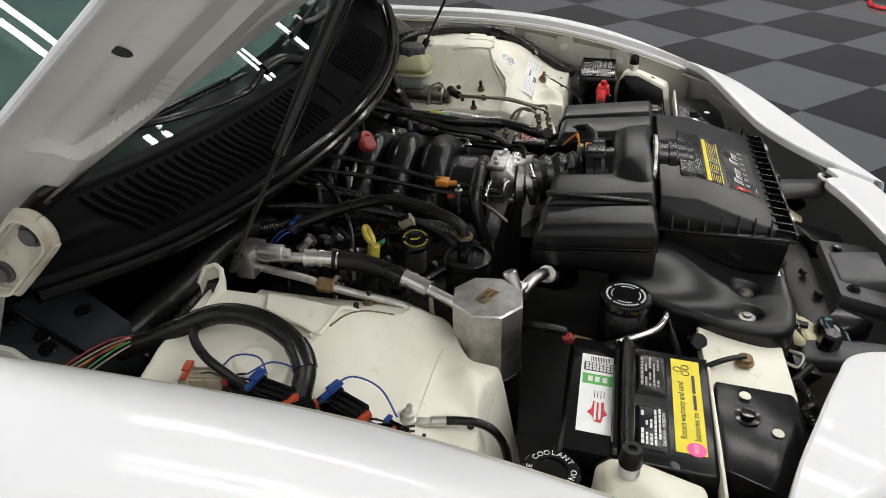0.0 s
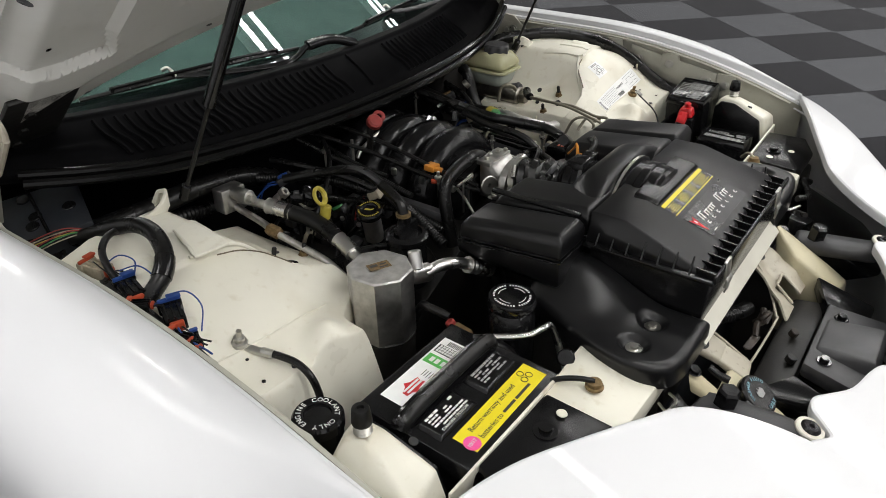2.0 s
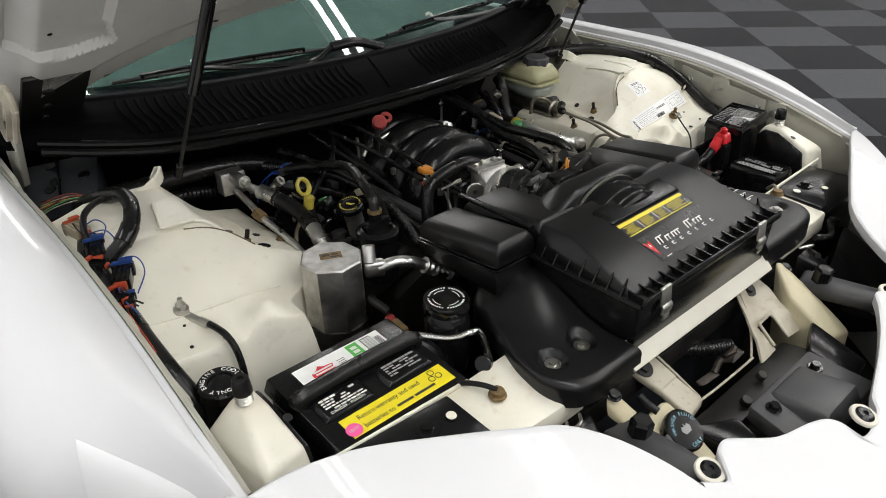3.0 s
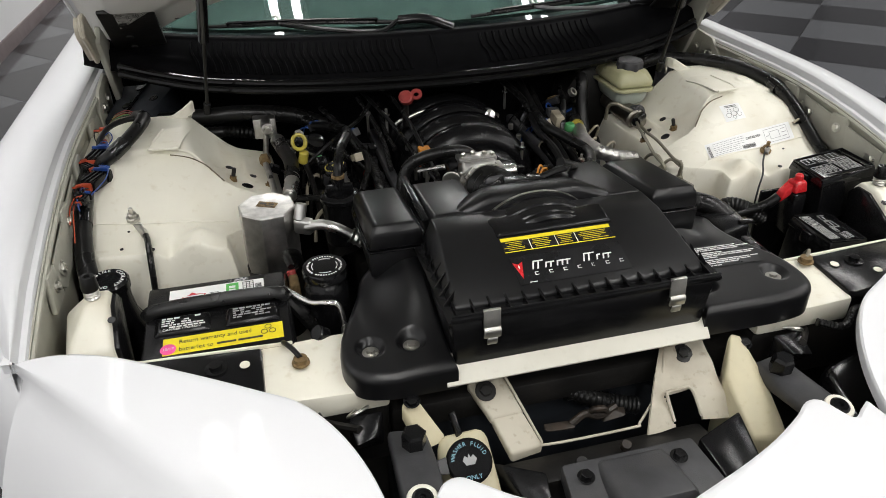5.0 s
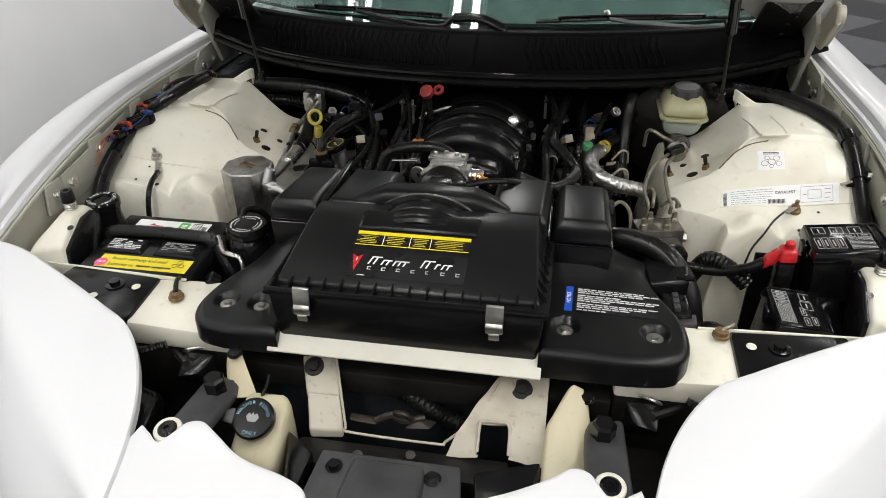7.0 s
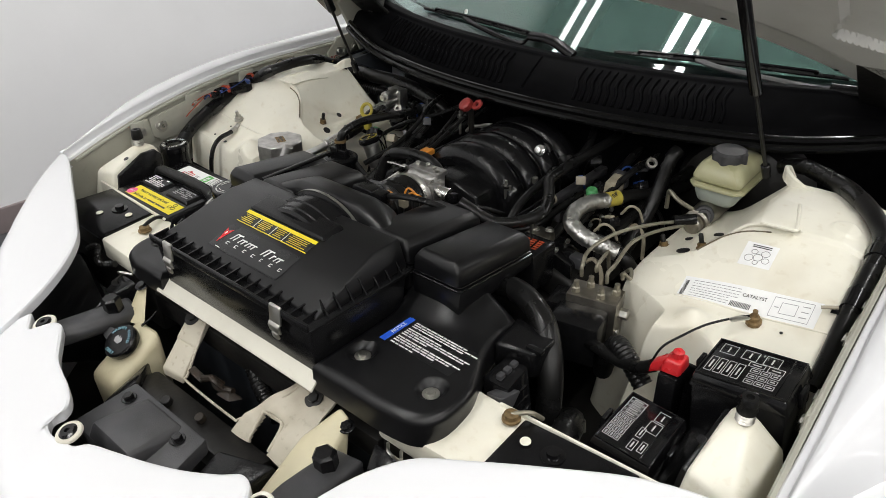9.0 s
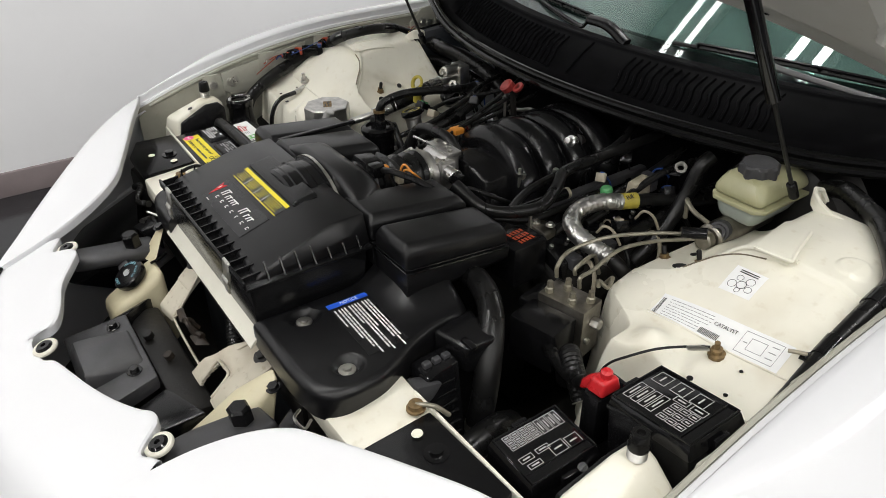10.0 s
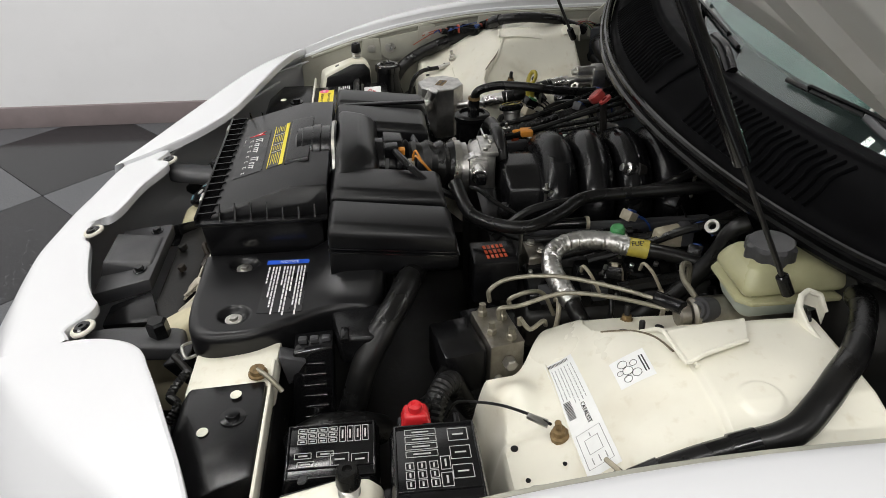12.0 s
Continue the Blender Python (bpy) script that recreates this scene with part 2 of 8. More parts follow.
def lathe(profile, m=None, segs=24, bm=None):
    """Turns a profile of (radius, height) round z."""
    b2 = bmesh.new()
    rings = []
    for r, z in profile:
        if r < 1e-6:
            rings.append([b2.verts.new((0, 0, z))])
        else:
            rings.append([b2.verts.new((r * math.cos(2 * math.pi * i / segs), r * math.sin(2 * math.pi * i / segs), z)) for i in range(segs)])
    for a, c in zip(rings, rings[1:]):
        for i in range(segs):
            j = (i + 1) % segs
            if len(a) == 1 and len(c) > 1:
                b2.faces.new((a[0], c[i], c[j]))
            elif len(c) == 1 and len(a) > 1:
                b2.faces.new((a[i], a[j], c[0]))
            elif len(a) > 1 and len(c) > 1:
                b2.faces.new((a[i], a[j], c[j], c[i]))
    if m is not None:
        b2.transform(m)
    return join(bm, b2)


def cyl(r, z0, z1, m=None, segs=20, bevel=0.001, bm=None):
    bevel = min(bevel, r * 0.4, abs(z1 - z0) * 0.4)
    return lathe([(0, z0), (r - bevel, z0), (r, z0 + bevel), (r, z1 - bevel), (r - bevel, z1), (0, z1)], m, segs, bm)


def spline(pts, per=6):
    """A smooth line through the points."""
    p = [Vector(q) for q in pts]
    if len(p) < 3:
        return p
    ext = [p[0] * 2 - p[1], *p, p[-1] * 2 - p[-2]]
    out = []
    for i in range(1, len(ext) - 2):
        a, b, c, d = ext[i - 1:i + 3]
        for k in range(per):
            t = k / per
            out.append(0.5 * ((2 * b) + (c - a) * t + (2 * a - 5 * b + 4 * c - d) * t * t + (3 * b - a - 3 * c + d) * t ** 3))
    out.append(p[-1])
    return out


def tube(pts, r, segs=10, per=6, rib=0.0, pitch=0.006, bm=None, flat=1.0, crinkle=0.0):
    """A round hose, pipe or cable along the points. rib: the depth of its corrugation."""
    line = spline(pts, per)
    if rib > 0:
        fine, gap = [line[0]], 0.0
        for a, c in zip(line, line[1:]):
            n = max(1, int((c - a).length / (pitch / 2) + 0.5))
            fine += [a.lerp(c, (k + 1) / n) for k in range(n)]
        line = fine
    b2 = bmesh.new()
    rings, normal = [], None
    for i, p in enumerate(line):
        d = (line[min(i + 1, len(line) - 1)] - line[max(i - 1, 0)]).normalized()
        if normal is None:
            normal = d.orthogonal().normalized()
        normal = (normal - d * normal.dot(d)).normalized()
        side = d.cross(normal)
        rr = r(i / (len(line) - 1)) if callable(r) else r
        rr -= rib if (rib > 0 and i % 2) else 0.0
        wave = [random.uniform(-crinkle, crinkle) for k in range(segs)]
        rings.append([b2.verts.new(p + (normal * math.cos(2 * math.pi * k / segs) + side * math.sin(2 * math.pi * k / segs) * flat) * (rr + wave[k])) for k in range(segs)])
    for a, c in zip(rings, rings[1:]):
        for k in range(segs):
            j = (k + 1) % segs
            b2.faces.new((a[k], a[j], c[j], c[k]))
    b2.faces.new(rings[0][::-1])
    b2.faces.new(rings[-1])
    return join(bm, b2)


def sheet(fn, nu, nv, thickness=0.0, keep=None, bm=None):
    """A surface fn(u, v) for u and v from 0 to 1."""
    b2 = bmesh.new()
    grid = [[b2.verts.new(fn(i / nu, j / nv)) for j in range(nv + 1)] for i in range(nu + 1)]
    for i in range(nu):
        for j in range(nv):
            if keep is None or keep((i + 0.5) / nu, (j + 0.5) / nv):
                b2.faces.new((grid[i][j], grid[i + 1][j], grid[i + 1][j + 1], grid[i][j + 1]))
    bmesh.ops.delete(b2, geom=[v for v in b2.verts if not v.link_faces], context="VERTS")
    if thickness:
        bmesh.ops.recalc_face_normals(b2, faces=b2.faces[:])
        bmesh.ops.solidify(b2, geom=b2.faces[:], thickness=thickness)
    return join(bm, b2)


def turn(origin, direction, up=(0, 0, 1)):
    """A pose whose z axis runs along the direction."""
    z = Vector(direction).normalized()
    x = Vector(up).cross(z)
    x = x.normalized() if x.length > 1e-4 else z.orthogonal().normalized()
    y = z.cross(x)
    m = Matrix((x, y, z)).transposed().to_4x4()
    m.translation = origin
    return m


def plane_pose(origin, across, along):
    """A pose whose x axis runs across and whose y axis runs along a flat label."""
    x = Vector(across).normalized()
    z = x.cross(Vector(along)).normalized()
    y = z.cross(x)
    m = Matrix((x, y, z)).transposed().to_4x4()
    m.translation = origin
    return m


def smin(a, b, k):
    h = max(k - abs(a - b), 0.0) / k
    return min(a, b) - h * h * k * 0.25


def smax(a, b, k):
    return -smin(-a, -b, k)


def ease(k):
    k = min(1.0, max(0.0, k))
    return k * k * (3 - 2 * k)


def letters(text, size, m, width=None):
    """Raised lettering in the built-in font, centred on the pose m."""
    cu = bpy.data.curves.new("letters", "FONT")
    cu.body, cu.size, cu.align_x, cu.align_y = text, size, "CENTER", "CENTER"
    cu.extrude, cu.resolution_u = 0.0003, 3
    ob = bpy.data.objects.new("letters", cu)
    me = bpy.data.meshes.new_from_object(ob)
    bpy.data.objects.remove(ob)
    bm = bmesh.new()
    bm.from_mesh(me)
    bpy.data.meshes.remove(me)
    if width:
        xs = [v.co.x for v in bm.verts]
        f = width / (max(xs) - min(xs))
        bm.transform(Matrix.Diagonal((f, 1, 1, 1)))
    bm.transform(m)
    return bm


def bars(rows, m, thick=0.0004):
    """Flat strips: rows of (x, y, width, height) on the pose m."""
    bm = bmesh.new()
    for x, y, w, h in rows:
        box(x - w / 2, x + w / 2, y - h / 2, y + h / 2, 0, thick, bm=bm, m=m)
    return bm


def bolt(at, direction, r, material, parent, washer=0.0, height=0.006, name="bolt"):
    m = turn(at, direction)
    bm = bmesh.new()
    if washer:
        cyl(washer, 0, 0.002, m, 18, 0.0006, bm)
    cyl(r, 0.001, height, m, 6, 0.0008, bm)
    return part(name, bm, material, parent)


# ---- hall: floor, walls, ceiling ----
TILE, TURN_DEG, NODE = 0.607, 44.2, Vector((3.343, -0.737, 0.0))
E1 = Vector((math.cos(radians(TURN_DEG)), math.sin(radians(TURN_DEG)), 0))
E2 = Vector((math.sin(radians(TURN_DEG)), -math.cos(radians(TURN_DEG)), 0))
x0, x1, y0, y1, top = ROOM
floor = part("floor", box(x0 - 0.1, x1 + 0.1, y0 - 0.1, y1 + 0.1, -0.12, -0.004), DARK)
tagged(floor, "grey and black checkerboard vinyl tile floor, polished", "floor", kind="structure")


def wall(name, ax0, ax1, ay0, ay1, material=FARWALL, label="unseen dark grey wall added to close the hall"):
    return tagged(part(name, box(ax0, ax1, ay0, ay1, 0, top), material), label, "wall", kind="structure")


wall("wall_west", x0 - 0.15, x0, y0 - 0.15, y1 + 0.15, WALL, "plain white painted wall")
# added walls out of view, darker than the west one to hold reflections down
wall("wall_east", x1, x1 + 0.15, y0 - 0.15, y1 + 0.15)
wall("wall_south", x0, x1, y0 - 0.15, y0)
wall("wall_north", x0, x1, y1, y1 + 0.15)
tagged(part("ceiling", box(x0 - 0.15, x1 + 0.15, y0 - 0.15, y1 + 0.15, top, top + 0.12), CEILING), "dark grey ceiling with tube light fixtures", "ceiling", kind="structure")
skirt = hull([(x0, y, z) for y in (y0, y1) for z in (0, 0.1)] + [(x0 + 0.008, y, z) for y in (y0, y1) for z in (0.012, 0.096)] + [(x0 + 0.02, y, 0) for y in (y0, y1)], 0.002)
tagged(part("baseboard", skirt, SKIRT), "mauve rubber skirting along the white wall", "baseboard", kind="structure")

for fx, fy, span in TUBE_ROWS:
    # the added fill rows get a housing like the other rows
    fixture = thing("tube_light_fixture", (fx, fy, top), "long white twin-tube fluorescent fixture on the ceiling", "ceiling light", "ceiling lights")
    part("housing", box(fx - 0.17, fx + 0.17, fy - span / 2 - 0.05, fy + span / 2 + 0.05, top - 0.10, top - 0.002, 0.006), FIXTURE, fixture)

CAR_SCALE[0] = True
# ---- car body ----
car = thing("car", (0, 1.0, 0), "white low sports coupe with its hood propped open", "car")


def fender_top(y):
    return 0.836 - 0.315 * max(0.0, 0.62 - y) ** 2


FENDER = [(-0.014, -0.024), (-0.013, -0.018), (-0.011, -0.015), (-0.003, -0.014), (-0.001, -0.010), (0.0, -0.001), (0.003, 0.002), (0.012, 0.004), (0.03, 0.004),
          (0.052, -0.001), (0.074, -0.010), (0.100, -0.022), (0.130, -0.039), (0.158, -0.060), (0.180, -0.087), (0.194, -0.125), (0.201, -0.18), (0.202, -0.26), (0.195, -0.40), (0.18, -0.50)]


def fender(s):
    def at(u, v):
        y = 0.03 + 2.6 * u
        k = v * (len(FENDER) - 1)
        i = min(int(k), len(FENDER) - 2)
        f = k - i
        dx = FENDER[i][0] * (1 - f) + FENDER[i + 1][0] * f
        dz = FENDER[i][1] * (1 - f) + FENDER[i + 1][1] * f
        outline = 0.87 * ((min(y, 0.45) + 0.46) / 0.62) ** 0.4545 + 0.012
        w = min(1.0 - 0.35 * max(0.0, 0.35 - y), max(0.03, (outline - 0.79) / (0.22 - 0.07 * ease((y - 0.05) / 0.2)))) if dx > 0 else 1.0
        inner = 0.79 - 0.03 * max(0.0, 0.16 - y)
        return Vector((s * (inner + dx * w), y, fender_top(y) + dz))
    return sheet(at, 40, len(FENDER) - 1)


for s in (-1, 1):
    part("fender", fender(s), PAINT, car, "glossy white front fender")


def cover_height(x, y):
    return 0.735 + 0.32 * y + 0.05 * (abs(x) - 0.35) - 1.15 * min(0.19, max(0.0, abs(x) - 0.60)) ** 2 - 1.5 * max(0.0, abs(x) - 0.86) ** 2


def nose_line(x):
    return -0.46 + 0.62 * (min(abs(x), 0.9) / 0.87) ** 2.2


def along(line, u):
    k = u * (len(line) - 1)
    i = min(int(k), len(line) - 2)
    return Vector(line[i]).lerp(Vector(line[i + 1]), k - i)


DOOR_REAR = spline([(0.330, -0.365, 0), (0.336, -0.30, 0), (0.350, -0.235, 0), (0.372, -0.183, 0), (0.400, -0.142, 0), (0.432, -0.113, 0), (0.475, -0.092, 0),
                    (0.53, -0.066, 0), (0.60, -0.035, 0), (0.67, -0.004, 0), (0.735, 0.018, 0), (0.80, 0.032, 0)], 4)


def rolled(rear, front, u, v, height, drop=0.0):
    """A panel from its rear edge, which is rolled down, to the nose, over which it falls away."""
    r, f = rear(u), front(u)
    if v < 0.12:
        p = r.copy()
        return Vector((p.x, p.y + 0.004, height(p.x, p.y) - 0.016 * (1 - v / 0.12) - drop))
    if v < 0.2:
        k = (v - 0.12) / 0.08
        p = r.lerp(f, 0.012 * k)
        return Vector((p.x, p.y + 0.004 * (1 - k), height(p.x, p.y) + 0.002 * k - drop))
    k = (v - 0.2) / 0.8
    p = r.lerp(f, 0.012 + 0.988 * min(1.0, k / 0.6))
    z = height(p.x, p.y) + 0.002
    if k > 0.45:
        q = (k - 0.45) / 0.55
        out = (f - r).normalized() if (f - r).length > 1e-5 else Vector((0, -1, 0))
        p = p + out * 0.20 * max(0.0, q - 0.27)
        z -= 0.38 * q * q
    return Vector((p.x, p.y, z - drop))


for s in (-1, 1):
    def door_rear(u, s=s):
        p = along(DOOR_REAR, u)
        return Vector((s * p.x, p.y, 0))

    def door_front(u, s=s):
        x = 0.33 + 0.465 * u
        return Vector((s * x, nose_line(x), 0))

    part("headlight_door", sheet(lambda u, v: rolled(door_rear, door_front, u, v, cover_height), 44, 30), PAINT, car, "white closed pop-up headlight door")

NOSE_REAR = spline([(-0.332, -0.258, 0), (-0.318, -0.267, 0), (-0.300, -0.278, 0), (-0.286, -0.264, 0), (-0.272, -0.247, 0), (-0.25, -0.243, 0), (-0.225, -0.257, 0), (-0.18, -0.284, 0), (-0.12, -0.299, 0), (-0.088, -0.312, 0),
                    (-0.078, -0.328, 0), (-0.084, -0.346, 0), (-0.06, -0.358, 0), (-0.01, -0.350, 0), (0.012, -0.334, 0), (0.06, -0.319, 0), (0.11, -0.304, 0), (0.165, -0.284, 0), (0.215, -0.260, 0), (0.242, -0.243, 0),
                    (0.264, -0.246, 0), (0.280, -0.265, 0), (0.295, -0.278, 0), (0.312, -0.268, 0), (0.326, -0.260, 0)], 4)
part("nose_cover", sheet(lambda u, v: rolled(lambda q: along(NOSE_REAR, q), lambda q: Vector((-0.375 + 0.75 * q, nose_line(-0.375 + 0.75 * q), 0)), u, v,
                                             lambda x, y: 0.737 + 0.32 * y, 0.012), 96, 30), PAINT, car, "white front nose cover with scalloped rear edge")
for tx, ty, tz in ((-0.299, -0.250, 0.634), (0.290, -0.250, 0.634), (-0.034, -0.338, 0.616)):
    m = turn((tx, ty, tz), (0, -0.25, 1))
    tab = part("mounting_tab", lathe([(0.011, -0.002), (0.011, 0.003), (0.0185, 0.003), (0.020, 0.001), (0.020, -0.002)], m, 24), LEDGE, car)
    part("screw", lathe([(0, -0.002), (0.0135, -0.002), (0.0135, 0.004), (0.010, 0.007), (0.004, 0.007), (0.003, 0.004), (0, 0.004)], m, 18), GLOSSBLACK, tab)

# inner aprons behind the fenders
for s in (-1, 1):
    def apron_at(u, v, s=s):
        y = 0.02 + 0.98 * u
        ztop = fender_top(y) - 0.02
        return Vector((s * (0.775 + 0.01 * v), y, ztop - 0.25 * v))

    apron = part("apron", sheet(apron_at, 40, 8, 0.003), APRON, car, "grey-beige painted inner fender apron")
    for yb in (0.21, 0.36, 0.52, 0.70, 0.86):
        zt = fender_top(yb)
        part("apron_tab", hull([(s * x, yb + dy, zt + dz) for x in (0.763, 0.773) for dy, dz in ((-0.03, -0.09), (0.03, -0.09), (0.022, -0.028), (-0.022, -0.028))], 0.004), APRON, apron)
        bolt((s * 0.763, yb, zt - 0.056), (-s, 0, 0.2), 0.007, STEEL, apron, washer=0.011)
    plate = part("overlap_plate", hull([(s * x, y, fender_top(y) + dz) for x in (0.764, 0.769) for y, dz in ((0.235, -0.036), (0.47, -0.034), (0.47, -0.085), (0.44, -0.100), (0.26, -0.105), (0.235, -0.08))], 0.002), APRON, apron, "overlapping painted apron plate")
    for yb in (0.26, 0.45):
        bolt((s * 0.764, yb, fender_top(yb) - 0.066), (-s, 0, 0.2), 0.009, STEEL, plate, washer=0.015)
    part("apron_flange", tube([(s * 0.770, 0.05 + 0.09 * k, fender_top(0.05 + 0.09 * k) - 0.026) for k in range(11)], 0.004, 6, 2), APRON, apron)
    for ya, yc in ((0.25, 0.33), (0.40, 0.49), (0.56, 0.66), (0.74, 0.82)):
        zt = fender_top((ya + yc) / 2)
        part("apron_rib", hull([(s * x, y, zt + z) for x, z in ((0.768, -0.055), (0.774, -0.05), (0.774, -0.115), (0.766, -0.11)) for y in (ya, yc)], 0.004), APRON, apron)


# strut towers, in true metres
CAR_SCALE[0] = False
FOLD = [(0.40, 0.512), (0.425, 0.505), (0.455, 0.497), (0.490, 0.495), (0.515, 0.504), (0.532, 0.520), (0.548, 0.535), (0.575, 0.549), (0.61, 0.558), (0.65, 0.564), (0.80, 0.565)]


def fold_line(x):
    """The edge of the upper sheet, which lies over the front one."""
    for (xa, ya), (xb, yb) in zip(FOLD, FOLD[1:]):
        if x <= xb:
            k = max(0.0, (x - xa) / (xb - xa))
            return ya + (yb - ya) * k
    return FOLD[-1][1]


def tower_height(x, y):
    over = min(1.0, max(0.0, (y - fold_line(x)) / 0.004))
    front = smax(0.690 + 0.12 * (y - 0.37) + 0.06 * (x - 0.62), 0.703 + 1.0 * (y - 0.432) + 0.20 * (x - 0.62), 0.03)
    cap = 0.797 + 0.05 * (y - 0.60) - 0.30 * max(0.0, x - 0.71)
    z = smin(front, cap, 0.06)
    lower = smin(z, 0.700 + 0.85 * (x - 0.430), 0.05)
    pan = smax(0.722 + 1.15 * (x - 0.506), 0.716 + 0.28 * (x - 0.506), 0.02)
    upper = smin(z + 0.008, pan, 0.012)
    z = lower + (upper - lower) * over
    inner = 0.420 + 0.098 * ease((0.458 - y) / 0.075)
    z = smin(z, 0.70 + 8.0 * (x - inner), 0.05)
    z = smin(z, 0.69 + 7.0 * (y - 0.350 - 0.012 * math.exp(-((x - 0.60) / 0.035) ** 2)), 0.035)
    z = smin(z, 0.80 + 5.0 * (0.742 - y), 0.05)
    z += 0.022 * math.exp(-((x - 0.566) / 0.026) ** 2 - ((y - 0.382) / 0.026) ** 2)
    z -= 0.016 * math.exp(-((x - 0.622) / 0.016) ** 2 - ((y - 0.366) / 0.030) ** 2)
    z -= 0.013 * over * math.exp(-((x - 0.530 + 0.35 * (y - 0.60)) / 0.012) ** 2 - ((y - 0.615) / 0.045) ** 2)
    z += 0.011 * over * math.exp(-((x - 0.478) / 0.010) ** 2 - ((y - 0.640) / 0.050) ** 2)
    z += 0.0035 * ease((0.026 - math.hypot(x - 0.706, y - 0.612)) / 0.006)
    z += 0.0022 * math.sin(23 * x + 9 * y) * math.sin(17 * y - 5 * x)
    return max(z, 0.36)


for s in (-1, 1):
    def tower_at(u, v, s=s):
        x, y = 0.365 + 0.41 * u, 0.300 + 0.50 * v
        return Vector((s * x, y, tower_height(x, y)))

    tower = part("strut_tower", sheet(tower_at, 170, 200), BAY, car, "cream painted strut tower with studs and folded flaps")
    part("front_seam", tube([Vector((s * x, 0, 0)) + Vector((0, y, tower_height(x, y) + 0.0004)) for x, y in ((0.515, 0.432), (0.56, 0.432), (0.61, 0.431), (0.66, 0.430), (0.71, 0.430), (0.755, 0.429))], 0.0016, 6, 6), BAY, tower)

    part("fold_lip", tube([Vector((s * x, y + 0.002, tower_height(x, y + 0.004) + 0.0006)) for x, y in FOLD[3:-1]], 0.0034, 8, 4), BAY, tower)

    # thin dark line: seam dirt and the overhang's shade, put in as colour
    part("seam_gap", tube([Vector((s * x, y - 0.0022, tower_height(x, y - 0.0022) + 0.0004)) for x, y in FOLD[4:-2]], 0.0014, 6, 4), SEAMDIRTSHADE, tower, "dirt and painted shade line in the folded seam")

    def flap_at(u, v, s=s):
        inner, outer = Vector((0.572, 0.654)).lerp(Vector((0.592, 0.548)), u), Vector((0.625, 0.632)).lerp(Vector((0.646, 0.554)), u)
        p = inner.lerp(outer, v)
        curl = 0.003 * max(0.0, u - 0.6) / 0.4 * (1 - v) ** 2
        return Vector((s * p.x, p.y, max(tower_height(p.x, p.y) + 0.004, 0.8035) + 0.004 * v + curl))

    part("folded_flap", sheet(flap_at, 10, 10, 0.003), BAY, tower)
    rim = [flap_at(k / 8, 1.0) for k in range(9)] + [flap_at(1.0, 1 - k / 8) for k in range(1, 9)]
    part("rolled_edge", tube(rim, 0.0030, 8, 2), BAY, tower)
    EAR = [(0.668, 0.732, 0.790), (0.652, 0.728, 0.800), (0.630, 0.721, 0.807), (0.606, 0.714, 0.815), (0.588, 0.712, 0.826), (0.575, 0.718, 0.834), (0.568, 0.730, 0.836), (0.571, 0.745, 0.831), (0.580, 0.752, 0.812)]

    def ear_at(u, v, s=s):
        k = u * (len(EAR) - 1)
        i = min(int(k), len(EAR) - 2)
        p = Vector(EAR[i]).lerp(Vector(EAR[i + 1]), k - i)
        return Vector((s * p.x, p.y, p.z - 0.020 * v))

    part("hinge_ear", sheet(ear_at, 32, 3, 0.003), BAY, tower)
    part("ear_rim", tube([ear_at(k / 24, 0) for k in range(25)], 0.0036, 8, 2), BAY, tower)
    bolt((s * 0.588, 0.722, 0.812), (s * 0.35, 1, 0.2), 0.008, DARK, tower, washer=0.012)
    for bx, by, tall in ((0.503, 0.564, 1.0), (0.432, 0.570, 0.85)):
        z = tower_height(bx, by)
        m = turn((s * bx, by, z - 0.002), (-s * 0.25, 0, 0.95)) @ Matrix.Diagonal((1, 1, tall, 1))
        stud = part("stud", lathe([(0, 0.008), (0.0042, 0.008), (0.0042, 0.026), (0.003, 0.028), (0, 0.028)], m, 12), DARK, tower)
        part("stud_nut", lathe([(0.0042, 0), (0.010, 0), (0.010, 0.003), (0.0075, 0.0035), (0.0075, 0.010), (0.0042, 0.011)], m, 6), RUST, stud)
    for bx, by, r in ((0.475, 0.552, 0.008), (0.508, 0.625, 0.006), (0.463, 0.606, 0.005), (0.649, 0.366, 0.0045), (0.700, 0.372, 0.003), (0.690, 0.415, 0.0025)):
        m = turn((s * bx, by, tower_height(bx, by) + 0.001), (-s * (0.27 if bx < 0.52 else 0.0), -0.1, 0.95)) @ Matrix.Diagonal((1, 1.5 if bx < 0.52 else 1, 1, 1))
        part("drain_hole", lathe([(0, 0), (r, 0), (r, 0.0012), (0, 0.0012)], m, 14), LABELBLACK, tower)
    part("drain_hole", lathe([(0, 0), (0.005, 0), (0.005, 0.003), (0, 0.003)], turn((s * 0.540, 0.3445, 0.618), (0, -1, 0.12)), 14), LABELBLACK, tower)
    gx, gy = (0.682, 0.438) if s < 0 else (0.648, 0.420)
    gz = tower_height(gx, gy)
    part("ground_stud", lathe([(0, 0), (0.012, 0), (0.012, 0.006), (0.008, 0.007), (0.008, 0.014), (0.004, 0.015), (0.004, 0.026), (0, 0.027)], turn((s * gx, gy, gz - 0.001), (0, -0.2, 1)), 10), RUST if s > 0 else STEEL, tower)

# cowl panel with its seal, slats and the windshield, in true metres
def lip(x):
    return Vector((x, 0.728 + 0.312 * x * x, 0.848 + 0.022 * (abs(x) / 0.7) ** 4))


